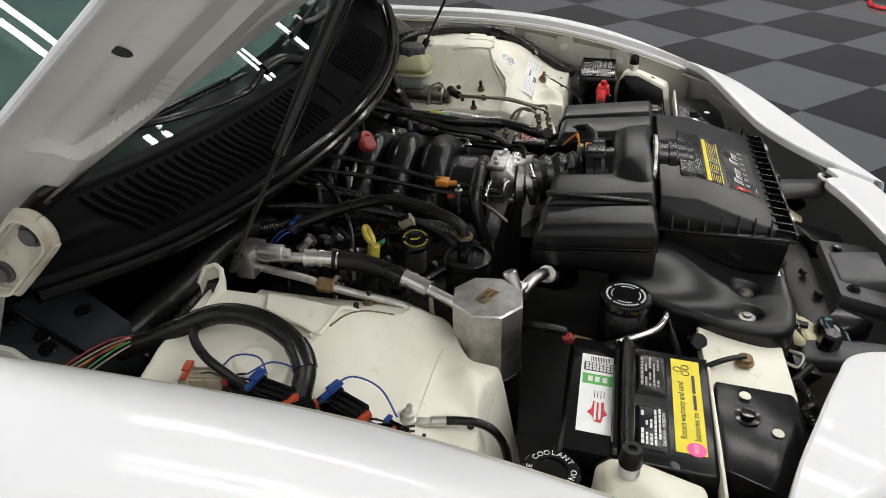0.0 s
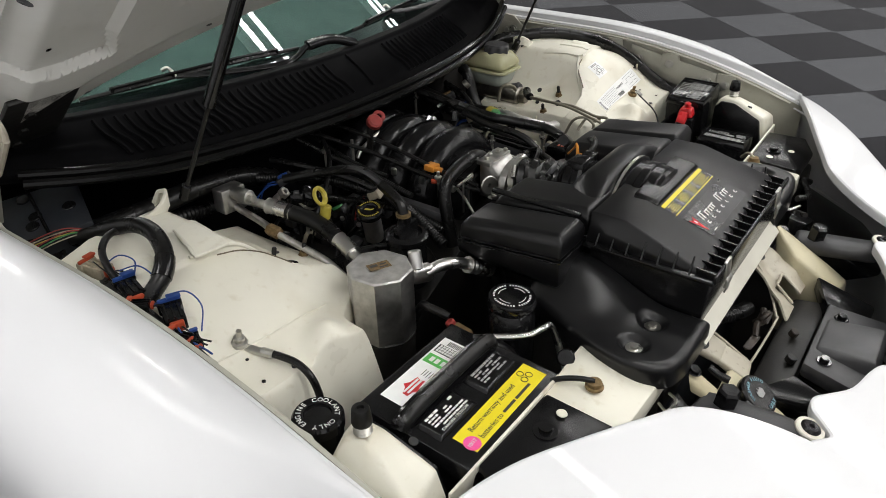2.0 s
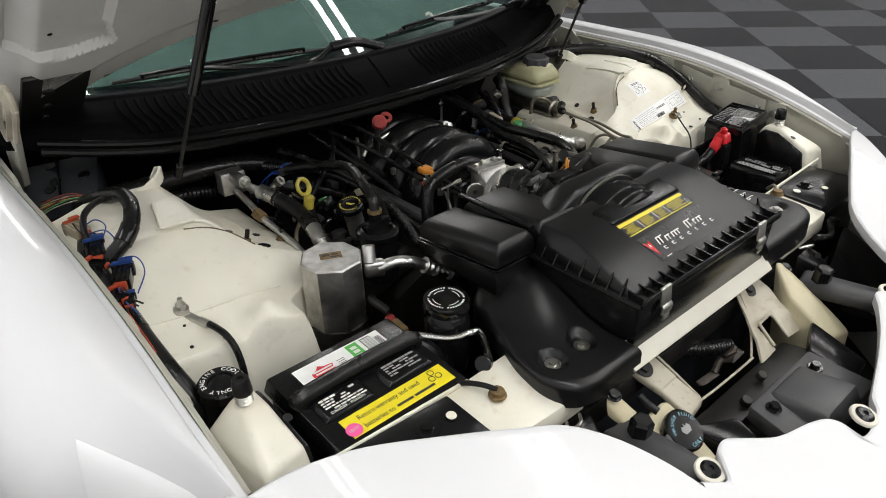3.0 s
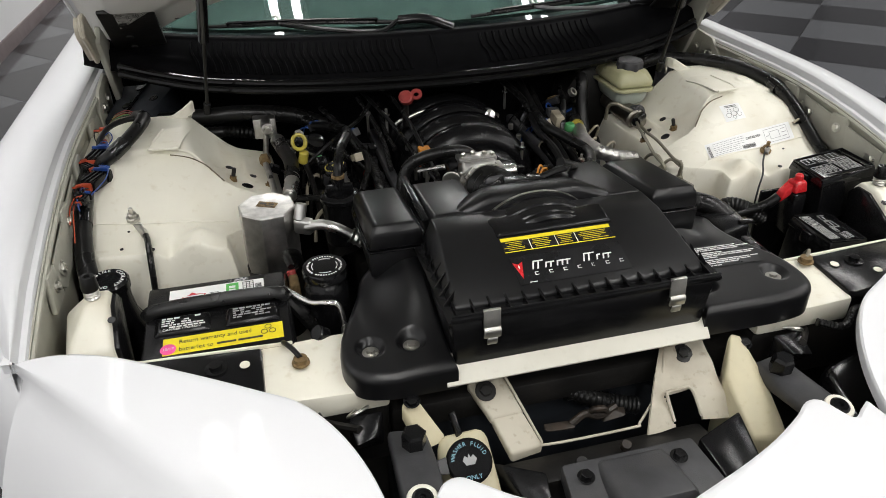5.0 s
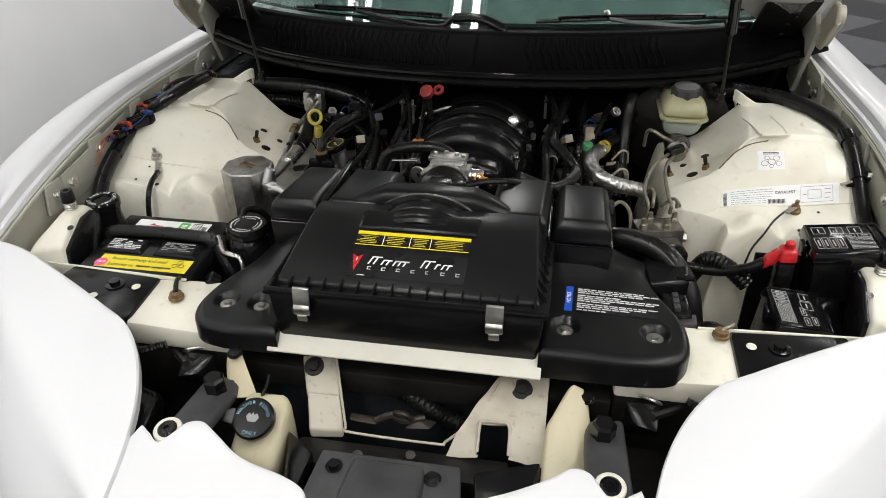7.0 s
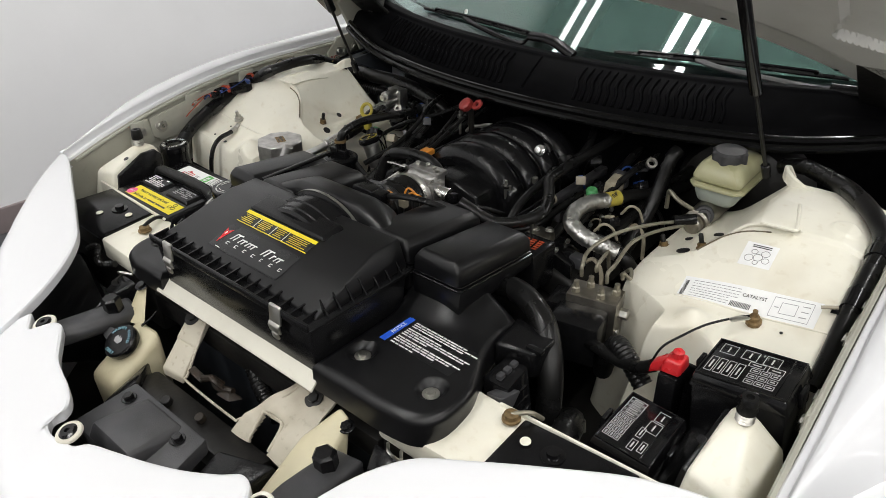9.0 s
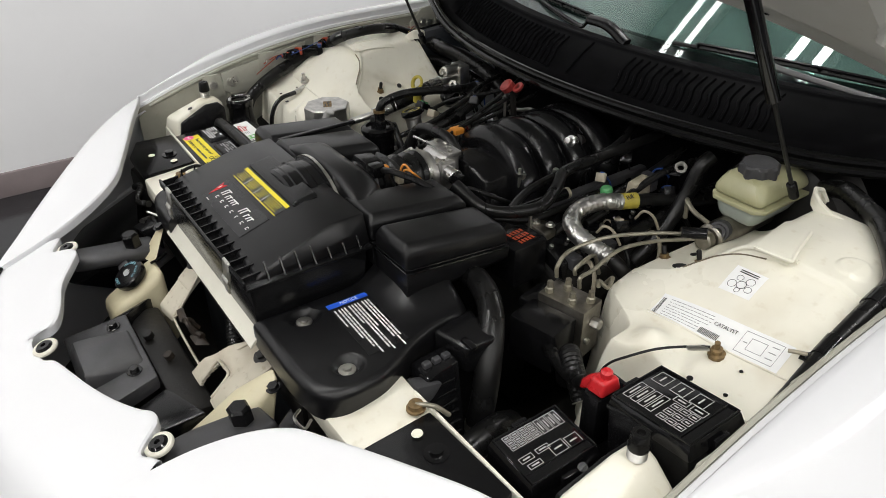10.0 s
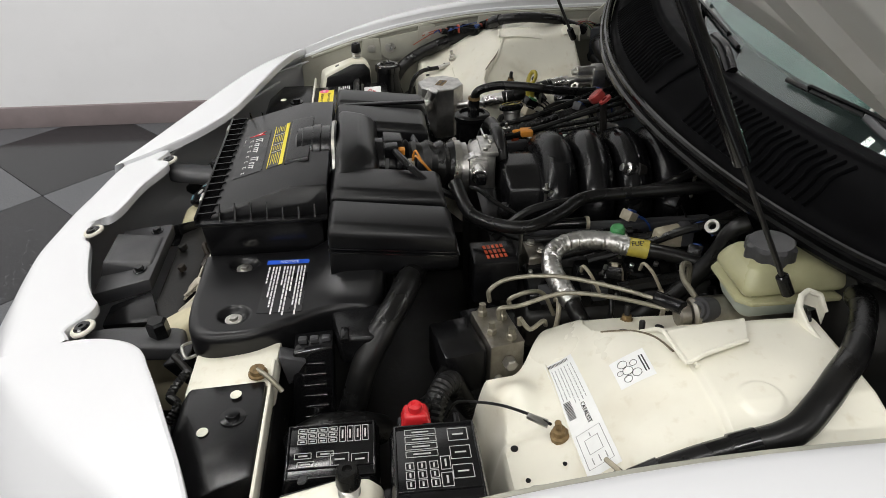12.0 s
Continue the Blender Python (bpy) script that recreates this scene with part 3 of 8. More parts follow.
COWL_RISE = [(0, -0.004), (0.010, 0.002), (0.016, 0.012), (0.034, 0.028), (0.060, 0.047), (0.085, 0.061), (0.096, 0.067), (0.100, 0.072), (0.104, 0.074), (0.112, 0.0735), (0.136, 0.071), (0.142, 0.066), (0.144, 0.045), (0.190, 0.038)]


def cowl_at(u, v):
    x = -0.80 + 1.6 * u
    p = lip(x)
    k = v * (len(COWL_RISE) - 1)
    i = min(int(k), len(COWL_RISE) - 2)
    f = k - i
    dy = COWL_RISE[i][0] * (1 - f) + COWL_RISE[i + 1][0] * f
    dz = COWL_RISE[i][1] * (1 - f) + COWL_RISE[i + 1][1] * f
    shelf = 0.010 * math.exp(-((dy - 0.030) / 0.014) ** 2) * ease((abs(x) - 0.565) / 0.02)
    return Vector((x, p.y + dy * (1 + 0.10 * x * x), p.z + dz * (1 - 0.30 * (abs(x) / 0.8) ** 4) + shelf))


def on_cowl(x, dy, lift=0.0):
    for k in range(len(COWL_RISE) - 1):
        if COWL_RISE[k][0] <= dy <= COWL_RISE[k + 1][0]:
            f = (dy - COWL_RISE[k][0]) / (COWL_RISE[k + 1][0] - COWL_RISE[k][0])
            return cowl_at((x + 0.8) / 1.6, (k + f) / (len(COWL_RISE) - 1)) + Vector((0, -0.5 * lift, lift))


cowl = part("cowl_panel", sheet(cowl_at, 96, 39, 0.003), COWL, car, "black plastic cowl panel with vent slats")
for dy_, dz_, r_ in ((-0.010, 0.0, 0.0080), (-0.018, -0.014, 0.0090)):
    part("cowl_seal", tube([lip(-0.72 + 0.09 * i) + Vector((0, dy_, dz_ + 0.012 * max(0.0, abs(-0.72 + 0.09 * i) - 0.55) / 0.17)) for i in range(17)], r_, 10, 4), SEAL, cowl, "black rubber cowl seal")
for bank in ((-0.56, -0.075), (0.10, 0.42)):
    n = int((bank[1] - bank[0]) / 0.0172)
    for i in range(n):
        x = bank[0] + (i + 0.5) * (bank[1] - bank[0]) / n
        pts = [on_cowl(x + dx, dy, 0.0012) for dy, dx in ((0.016, 0.003), (0.030, 0.001), (0.042, -0.003), (0.052, -0.009), (0.066, -0.011), (0.080, -0.010), (0.088, -0.009))]
        part("slat", tube(pts, 0.0040, 6, 3), COWL, cowl)
part("cowl_join", tube([on_cowl(-0.02, dy, 0.0015) for dy in (0.018, 0.04, 0.07, 0.094)], 0.003, 6, 3), COWL, cowl)


def shield_at(u, v):
    x = -0.80 + 1.6 * u
    p = lip(x * 0.98)
    return Vector((x * (1 - 0.14 * v), p.y + 0.155 + 0.72 * v, p.z + 0.058 - 0.018 * (abs(x) / 0.8) ** 3 + 0.40 * v - 0.05 * v * v))


shield = part("windshield", sheet(shield_at, 32, 12, 0.005), GLASS, car, "green-tinted raked windshield")
shield.visible_shadow = False
part("dashboard", sheet(lambda u, v: shield_at(u, 0.08 + 0.9 * v) + Vector((0, 0.03, -0.03 - 0.10 * v)), 16, 8, 0.01), DASH, car, "dashboard sheet below the glass, tinted to brighten it")
CAR_SCALE[0] = True
part("roof_shell", hull([(s * x, y, z) for s in (-1, 1) for x, y, z in ((0.62, 1.66, 1.20), (0.60, 2.3, 1.26), (0.62, 3.0, 1.15), (0.80, 1.6, 0.85), (0.86, 3.2, 0.85))], 0.03, 3), PAINT, car, "white roof and cabin shell")
part("body_shell", hull([(s * x, y, z) for s in (-1, 1) for x, y, z in ((0.88, 1.3, 0.30), (0.93, 1.3, 0.55), (0.89, 1.35, 0.80), (0.92, 4.0, 0.55), (0.80, 4.1, 0.80), (0.8, 4.1, 0.3))], 0.04, 3), PAINT, car, "white door and rear body")
part("firewall", sheet(lambda u, v: Vector((-0.80 + 1.6 * u, lip(-0.80 + 1.6 * u).y / 1.04 + 0.10 + 0.16 * abs(2 * u - 1) ** 2, 0.25 + 0.60 * v)), 24, 2, 0.004), COWL, car, "black firewall panel")
part("under_tray", box(-0.80, 0.80, -0.34, 0.85, 0.22, 0.25), DARK, car, "dark panels under the engine")
part("nose_filler", sheet(lambda u, v: Vector((-0.7 + 1.4 * u, nose_line(-0.7 + 1.4 * u) + 0.04 - 0.08 * v, 0.735 + 0.32 * (nose_line(-0.7 + 1.4 * u) + 0.04) - 0.055 - 0.30 * v * v)), 40, 8, 0.004), PAINT, car)
for s in (-1, 1):
    def shoulder_at(u, v, s=s):
        x = 0.26 + 0.63 * u
        y = nose_line(x) + 0.02
        return Vector((s * (x + 0.03 * v), y - 0.085 * v, cover_height(x, y) - 0.035 - 0.03 * v - 0.20 * v * v))

    part("bumper_shoulder", sheet(shoulder_at, 24, 12, 0.004), PAINT, car, "white bumper cover below the headlight door")
part("front_bumper", sheet(lambda u, v: Vector(((-0.88 + 1.76 * u), nose_line(-0.88 + 1.76 * u) - 0.02 - 0.02 * v, 0.52 - 0.34 * v)), 40, 6, 0.01), PAINT, car, "white bumper cover below the nose")
for s in (-1, 1):
    part("wheel_house", box(*sorted((s * 0.345, s * 0.78)), 0.26, 0.80, 0.25, 0.37), DARK, car)
    part("headlight_bucket", hull([(s * x, y, z) for x, y, z in ((0.40, -0.10, 0.56), (0.62, -0.04, 0.58), (0.40, -0.28, 0.50), (0.62, -0.22, 0.50), (0.40, -0.1, 0.40), (0.62, -0.04, 0.40))], 0.02, 3), GLOSSBLACK, car, "black headlight housing under the door")
for s in (-1, 1):
    tyre = lathe([(0.20, -0.10), (0.30, -0.11), (0.325, -0.09), (0.33, 0), (0.325, 0.09), (0.30, 0.11), (0.20, 0.10)], turn((s * 0.78, 0.50, 0.33), (1, 0, 0)), 32)
    wheel = part("wheel", lathe([(0, -0.08), (0.19, -0.08), (0.205, -0.1), (0.205, 0.1), (0.19, 0.09), (0.08, 0.05), (0, 0.05)], turn((s * 0.78, 0.50, 0.33), (1, 0, 0)), 24), ALU, car)
    part("tyre", tyre, RUBBER, wheel)
    wheel2 = part("wheel", lathe([(0, -0.08), (0.19, -0.08), (0.205, -0.1), (0.205, 0.1), (0.19, 0.09), (0.08, 0.05), (0, 0.05)], turn((s * 0.78, 3.07, 0.33), (1, 0, 0)), 24), ALU, car)
    part("tyre", lathe([(0.20, -0.10), (0.30, -0.11), (0.325, -0.09), (0.33, 0), (0.325, 0.09), (0.30, 0.11), (0.20, 0.10)], turn((s * 0.78, 3.07, 0.33), (1, 0, 0)), 32), RUBBER, wheel2)

CAR_SCALE[0] = False
# hood, hinged at the cowl, in true metres
HINGE_Y, HINGE_Z, SLOPE = 0.99, 0.888, radians(38.5)


def hood_rear(x):
    return max(-0.02, 0.315 - 0.40 * x * x - 0.50 * x ** 4)


def hood_point(x, d, h):
    """d along the hood from the hinge line, h out of its underside."""
    return Vector((x, HINGE_Y - d * math.cos(SLOPE) + h * math.sin(SLOPE), HINGE_Z + d * math.sin(SLOPE) + h * math.cos(SLOPE)))


def hood_skin(u, v):
    x = -0.79 + 1.58 * u
    d = hood_rear(x) + (1.24 - 0.10 * abs(x) - hood_rear(x)) * v
    edge = 1 - (abs(x) / 0.79) ** 6
    return hood_point(x, d, 0.042 + 0.035 * edge * (0.6 + 0.4 * math.sin(math.pi * v)))


def liner_height(x, d):
    """The stamped relief of the inner panel: a flange, a box-section band, sunk side pockets and a sunk middle."""
    a = abs(x)
    side = 0.787 - a
    rear = (d - hood_rear(x)) / (1 + 0.9 * a)
    h = 0.042 * (1 - ease(side / 0.085)) + 0.016 * (1 - ease(rear / 0.012))
    band = ease((rear - 0.050) / 0.035) * ease((side - 0.060) / 0.03)
    h -= 0.016 * band
    sunk = min((d - 0.275 - 0.35 * max(0.0, 0.66 - a)) / 0.9, a - 0.600 + 0.30 * max(0.0, 0.36 - d), 0.745 - a)
    h += 0.016 * ease(sunk / 0.006)
    mid = min((rear - 0.155), 0.520 - a)
    h += 0.022 * ease(mid / 0.045)
    rib = math.exp(-((a - 0.20) / 0.035) ** 2) * ease((rear - 0.16) / 0.05)
    return h - 0.016 * rib


def hood_liner(u, v):
    x = -0.788 + 1.576 * u
    d = hood_rear(x) + 0.003 + (1.23 - 0.10 * abs(x) - hood_rear(x)) * v ** 1.15
    return hood_point(x, d, liner_height(x, d))


def on_liner(x, d, h=0.0):
    return hood_point(x, d, liner_height(x, d) + h)


hood = part("hood", sheet(hood_skin, 44, 30, 0.003), PAINT, car, "white hood held open on gas struts")
part("hood_liner", sheet(hood_liner, 340, 260), HOODPAINT, hood, "off-white stamped inner hood panel")
for s in (-1, 1):
    rim = [hood_skin(0.0 if s < 0 else 1.0, v / 10) + Vector((s * 0.001, 0, -0.002)) for v in range(11)]
    part("hood_edge", tube(rim, 0.005, 8, 3), PAINT, hood)
    plate = hull([hood_point(s * x, d, h) for x in (0.615, 0.728) for d in (0.01, 0.22) for h in (-0.016, -0.006)], 0.004)
    hinge = part("hood_hinge", plate, DARK, hood, "black steel hood hinge")
    for d in (0.06, 0.11, 0.165):
        bolt(hood_point(s * 0.685, d, -0.014), (0, -math.sin(SLOPE), -math.cos(SLOPE)), 0.009, DARK, hinge, washer=0.013)
    part("hinge_arm", hull([(s * x, y, z) for x in (0.742, 0.755) for y, z in ((0.95, 0.77), (1.01, 0.79), (0.86, 0.94), (0.90, 0.97), (1.00, 0.90))], 0.004), APRON, hinge)
    cm_ = Matrix(((0, 0, s, s * 0.752), (-0.72, 0.69, 0, 0.834), (0.69, 0.72, 0, 0.958), (0, 0, 0, 1)))
    ring = [(0.040 * (1 if math.cos(a) > 0 else -1) + 0.023 * math.cos(a), 0.024 * math.sin(a)) for a in [2 * math.pi * (k + 0.5) / 24 for k in range(24)]]
    # cream cup in the darker bay paint, which stands in for the hood's shade
    cup = part("hinge_cup", slab(ring, 0, 0.004, 0.001, m=cm_), DIRTY, hood, "cream hood hinge bracket with two bolts, coloured darker for shade")
    rim_pts = [cm_ @ Vector((x, y, z)) for z in (0.004,) for x, y in ring]
    part("cup_rim", tube(rim_pts + rim_pts[:1], 0.0060, 8, 2), DIRTY, cup)
    part("cup_wall", sheet(lambda u, v: cm_ @ Vector((*along([(a_, b_, 0) for a_, b_ in ring + ring[:1]], u).xy, 0.004 + 0.014 * v)), 24, 2, 0.003), DIRTY, cup)
    for q in (-0.038, 0.038):
        part("cup_bolt", lathe([(0, 0.004), (0.014, 0.004), (0.014, 0.006), (0.010, 0.007), (0.010, 0.012), (0, 0.012)], cm_ @ Matrix.Translation((q, 0, 0)), 14), GREYBLACK, cup)
    strut_low, strut_top = Vector((s * 0.538, 0.722, 0.820)), Vector((s * 0.472, 0.475, 1.30))
    axis = strut_top - strut_low
    gas = part("gas_strut", cyl(0.0036, 0, axis.length * 0.42, turn(strut_low, axis), 10, 0.001), DARK, car, "thin black gas strut rod and cylinder")
    part("cylinder", cyl(0.0105, axis.length * 0.34, axis.length, turn(strut_low, axis), 14, 0.002), GLOSSBLACK, gas)
    part("end_socket", cyl(0.008, -0.012, 0.02, turn(strut_low, axis), 12, 0.002), PLASTIC, gas)

# hood liner openings and the hinge bases on the aprons
for side in (-1, 1):
    for hx, hd, ra, rb in ((0.724, 0.428, 0.011, 0.006), (0.576, 0.150, 0.006, 0.004), (0.395, 0.285, 0.006, 0.004), (0.685, 0.335, 0.004, 0.004)):
        c = on_liner(side * hx, hd, -0.0015)
        e1 = (on_liner(side * hx + 0.004, hd, -0.0015) - c).normalized()
        e2 = (on_liner(side * hx, hd + 0.004, -0.0015) - c).normalized()
        ell = bmesh.new()
        ell.faces.new([ell.verts.new(c + e1 * ra * math.cos(q * math.pi / 10) + e2 * rb * math.sin(q * math.pi / 10)) for q in range(20)])
        part("liner_hole", ell, LABELBLACK, hood)
CAR_SCALE[0] = True
for s in (-1, 1):
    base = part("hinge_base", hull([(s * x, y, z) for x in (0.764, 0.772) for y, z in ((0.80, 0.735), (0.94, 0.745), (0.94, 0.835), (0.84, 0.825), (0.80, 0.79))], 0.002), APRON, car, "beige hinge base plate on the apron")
    for q in (0.84, 0.90):
        bolt((s * 0.764, q, 0.785), (-s, 0, 0), 0.008, STEEL, base, washer=0.013)
    part("base_slot", lathe([(0, 0), (0.012, 0), (0.012, 0.0012), (0, 0.0012)], turn((s * 0.7635, 0.87, 0.76), (-s, 0, 0)), 14), LABELBLACK, base)


# ---- radiator support and front panels ----
support = thing("radiator_support", (0, 0, 0.4), "cream painted radiator support across the front of the bay", "radiator support")
for s in (-1, 1):
    panel = hull([(s * x, y, z) for x, y, z in ((0.30, -0.055, 0.645), (0.475, -0.055, 0.655), (0.475, 0.062, 0.664), (0.33, 0.07, 0.662), (0.30, 0.05, 0.655),
                                                (0.30, -0.055, 0.61), (0.475, -0.055, 0.61), (0.475, 0.062, 0.62), (0.30, 0.06, 0.61))], 0.006)
    part("side_panel", panel, BAY, support)
    part("rear_flange", hull([(s * x, y, z) for x, y, z in ((0.425, 0.058, 0.640), (0.425, 0.0625, 0.640), (0.425, 0.058, 0.667), (0.425, 0.0625, 0.667), (0.69, 0.058, 0.645), (0.69, 0.0625, 0.645), (0.69, 0.058, 0.677), (0.69, 0.0625, 0.677))], 0.0015), BAY, support)
    part("lower_rail", box(*sorted((s * 0.30, s * 0.66)), -0.05, 0.06, 0.50, 0.61, 0.01), DARK, support)
    m = turn((s * 0.417, 0.011, 0.664), (0, 0, 1)) if s < 0 else turn((0.456, 0.043, 0.668), (0, 0, 1))
    part("ground_bolt", lathe([(0, 0), (0.013, 0), (0.013, 0.003), (0.010, 0.0035), (0.010, 0.010), (0, 0.011)], m, 14), RUST, support)
part("cross_bar", box(-0.30, 0.30, -0.055, -0.015, 0.555, 0.60, 0.006), DARK, support)
part("front_ledge", hull([(x, y, z) for x in (-0.222, 0.194) for y, z in ((-0.082, 0.651), (-0.080, 0.647), (-0.050, 0.684), (-0.046, 0.680))], 0.001), LEDGE, support, "cream painted ledge below the air box, scuffed")

frame_l = bmesh.new()
hull([(-0.205, -0.040, 0.614), (-0.146, -0.040, 0.617), (-0.182, -0.095, 0.585), (-0.130, -0.090, 0.582), (-0.205, -0.040, 0.600), (-0.146, -0.040, 0.603), (-0.182, -0.095, 0.57), (-0.130, -0.090, 0.57)], 0.004, 3, bm=frame_l)
hull([(-0.182, -0.092, 0.585), (-0.131, -0.088, 0.582), (-0.166, -0.140, 0.553), (-0.114, -0.132, 0.551), (-0.182, -0.092, 0.57), (-0.131, -0.088, 0.57), (-0.166, -0.140, 0.535), (-0.114, -0.132, 0.535)], 0.004, 3, bm=frame_l)
frame_l.transform(Matrix.Translation((0.022, 0, 0)))
part("left_upright", frame_l, DIRTY, support)


def upright_at(u, v):
    left = 0.140 - 0.072 * v ** 0.9
    x = left + (0.207 - left) * u
    dent = 0.0035 * math.sin(7 * u + 4 * v) + 0.0015 * math.sin(17 * v - 5 * u)
    return Vector((x, -0.038 - 0.112 * v, 0.620 - 0.060 * v - 0.012 * max(0.0, v - 0.8) / 0.2 + dent))


part("right_upright", sheet(upright_at, 40, 40, 0.004, keep=lambda u, v: not (v > 0.66 and 0.112 < upright_at(u, v).x < 0.158)), DIRTY, support, "crumpled cream upright with a square hole")
part("hole_lip", tube([(0.112, -0.146, 0.556), (0.112, -0.118, 0.581), (0.115, -0.113, 0.585), (0.135, -0.112, 0.586), (0.155, -0.114, 0.583), (0.158, -0.146, 0.556)], 0.0028, 8), DIRTY, support)
part("opening_flange", tube([(-0.124, -0.046, 0.618), (-0.108, -0.085, 0.585), (-0.092, -0.122, 0.552), (-0.083, -0.130, 0.547), (0.05, -0.134, 0.549), (0.064, -0.130, 0.552), (0.10, -0.105, 0.576), (0.122, -0.08, 0.598), (0.140, -0.048, 0.62)], 0.0022, 8, 5), DIRTY, support)
for bx in (-0.158, 0.168):
    bolt((bx, -0.058, 0.607), (0, -0.5, 0.85), 0.009, DARK, support, washer=0.016)
part("radiator", box(-0.30, 0.30, -0.02, 0.03, 0.28, 0.58, 0.005), SLATE, support, "dark radiator core")
part("condenser_pipe", tube([(-0.02, -0.04, 0.56), (0.03, -0.06, 0.545), (0.09, -0.075, 0.53)], 0.015, 10, rib=0.002, pitch=0.008), RUBBER, support)

latch = thing("hood_latch_plate", (0, -0.25, 0.5), "dusty black hood latch plate behind the nose", "latch")
part("plate", hull([(x, y, z) for x, y, z in ((-0.098, -0.205, 0.588), (0.098, -0.205, 0.588), (-0.11, -0.31, 0.572), (0.115, -0.31, 0.572), (-0.098, -0.205, 0.56), (0.098, -0.205, 0.56), (-0.11, -0.31, 0.54), (0.115, -0.31, 0.54))], 0.005), GREYBLACK, latch)
part("raised_plate", hull([(x, y, z) for x, y, z in ((-0.045, -0.215, 0.590), (0.045, -0.215, 0.590), (-0.05, -0.30, 0.600), (0.05, -0.30, 0.600), (-0.055, -0.21, 0.578), (0.055, -0.21, 0.578), (-0.06, -0.31, 0.57), (0.06, -0.31, 0.57))], 0.004), GREYBLACK, latch)
for bx in (-0.073, 0.064):
    bolt((bx, -0.232, 0.585), (0, -0.1, 1), 0.008, GLOSSBLACK, latch, washer=0.012, height=0.009)
part("cross_beam", hull([(x, y, z) for x in (-0.16, 0.16) for y, z in ((-0.14, 0.54), (-0.20, 0.55), (-0.14, 0.50), (-0.20, 0.50))], 0.008), DARK, latch)
part("side_scoop", hull([(0.115, -0.20, 0.575), (0.205, -0.165, 0.575), (0.125, -0.275, 0.555), (0.185, -0.275, 0.555), (0.115, -0.20, 0.53), (0.205, -0.165, 0.54), (0.13, -0.27, 0.52), (0.18, -0.27, 0.52)], 0.006), PLASTIC, latch)
part("side_scoop", hull([(-0.115, -0.20, 0.575), (-0.175, -0.145, 0.555), (-0.125, -0.265, 0.555), (-0.15, -0.24, 0.545), (-0.115, -0.20, 0.52), (-0.175, -0.145, 0.51), (-0.13, -0.26, 0.51)], 0.006), PLASTIC, latch)
claw = bmesh.new()
hull([(-0.085, -0.150, 0.548), (-0.045, -0.155, 0.55), (-0.085, -0.165, 0.545), (-0.04, -0.17, 0.548), (-0.085, -0.155, 0.54), (-0.042, -0.165, 0.54)], 0.002, bm=claw)
tube([(-0.045, -0.16, 0.546), (-0.02, -0.155, 0.556), (0.0, -0.16, 0.552), (0.03, -0.152, 0.555)], 0.006, 8, bm=claw)
tube([(-0.005, -0.148, 0.548), (-0.012, -0.16, 0.566), (0.002, -0.165, 0.57), (0.012, -0.158, 0.556)], 0.005, 8, bm=claw)
hull([(0.01, -0.145, 0.54), (0.05, -0.145, 0.545), (0.04, -0.17, 0.55), (0.0, -0.17, 0.545), (0.02, -0.155, 0.558)], 0.003, bm=claw)
claw.transform(Matrix.Translation((0, 0.040, 0.022)))
part("latch_claw", claw, RUSTDARK, latch)
part("latch_bolt", cyl(0.008, 0, 0.012, turn((0.02, -0.168, 0.55), (0, -0.4, 1)), 10), RUSTDARK, latch)
part("latch_bolt", cyl(0.009, 0, 0.012, turn((-0.055, -0.182, 0.55), (0, -0.3, 1)), 10), DARK, latch)

# headlight arms with rubber stops
for s in (-1, 1):
    arm = thing("headlight_bracket", (s * 0.29, -0.17, 0.55), "dusty black plastic headlight bracket with rubber stop", "bracket", "headlight brackets")
    part("arm", hull([(s * x, y, z) for x, y, z in ((0.262, -0.105, 0.606), (0.315, -0.095, 0.606), (0.275, -0.245, 0.622), (0.322, -0.262, 0.622), (0.258, -0.20, 0.605),
                                                    (0.262, -0.105, 0.575), (0.315, -0.095, 0.575), (0.275, -0.25, 0.59), (0.322, -0.262, 0.59))], 0.008, 3), GREYBLACK, arm)
    part("rubber_stop", cyl(0.017, 0, 0.034, turn((s * 0.285, -0.137, 0.604), (0, -0.1, 1)), 6, 0.004), PLASTIC, arm)
    part("side_bracket", hull([(s * x, y, z) for x, y, z in ((0.315, -0.075, 0.625), (0.365, -0.075, 0.625), (0.33, -0.11, 0.61), (0.36, -0.12, 0.61), (0.315, -0.075, 0.56), (0.365, -0.08, 0.56))], 0.004), PLASTIC, arm)
    part("wire", tube([(s * 0.335, -0.07, 0.632), (s * 0.352, -0.085, 0.638), (s * 0.365, -0.078, 0.626), (s * 0.352, -0.062, 0.622)], 0.0025, 6), STEEL, arm)
    part("lever", tube([(s * 0.352, -0.1, 0.62), (s * 0.40, -0.05, 0.60), (s * 0.43, 0.0, 0.585)], 0.006, 8), DARK, arm)

# washer tank on the one side, the like cover on the other
nudge(-0.003, -0.007, 0.010)
washer = thing("washer_tank", (-0.22, -0.14, 0.4), "yellowed translucent washer fluid tank with black cap", "fluid tank")
part("body", hull([(-0.248, -0.108, 0.590), (-0.172, -0.105, 0.590), (-0.172, -0.212, 0.530), (-0.248, -0.216, 0.528), (-0.250, -0.11, 0.42), (-0.168, -0.10, 0.42), (-0.18, -0.21, 0.42), (-0.245, -0.21, 0.42)], 0.016, 3), WASHTANK, washer)
part("mount_ear", hull([(-0.288, -0.072, 0.628), (-0.262, -0.070, 0.628), (-0.27, -0.125, 0.575), (-0.225, -0.11, 0.572), (-0.29, -0.08, 0.60), (-0.255, -0.085, 0.60)], 0.005), WASHTANK, washer)
bolt((-0.272, -0.076, 0.628), (0, -0.3, 1), 0.009, GLOSSBLACK, washer, washer=0.012)
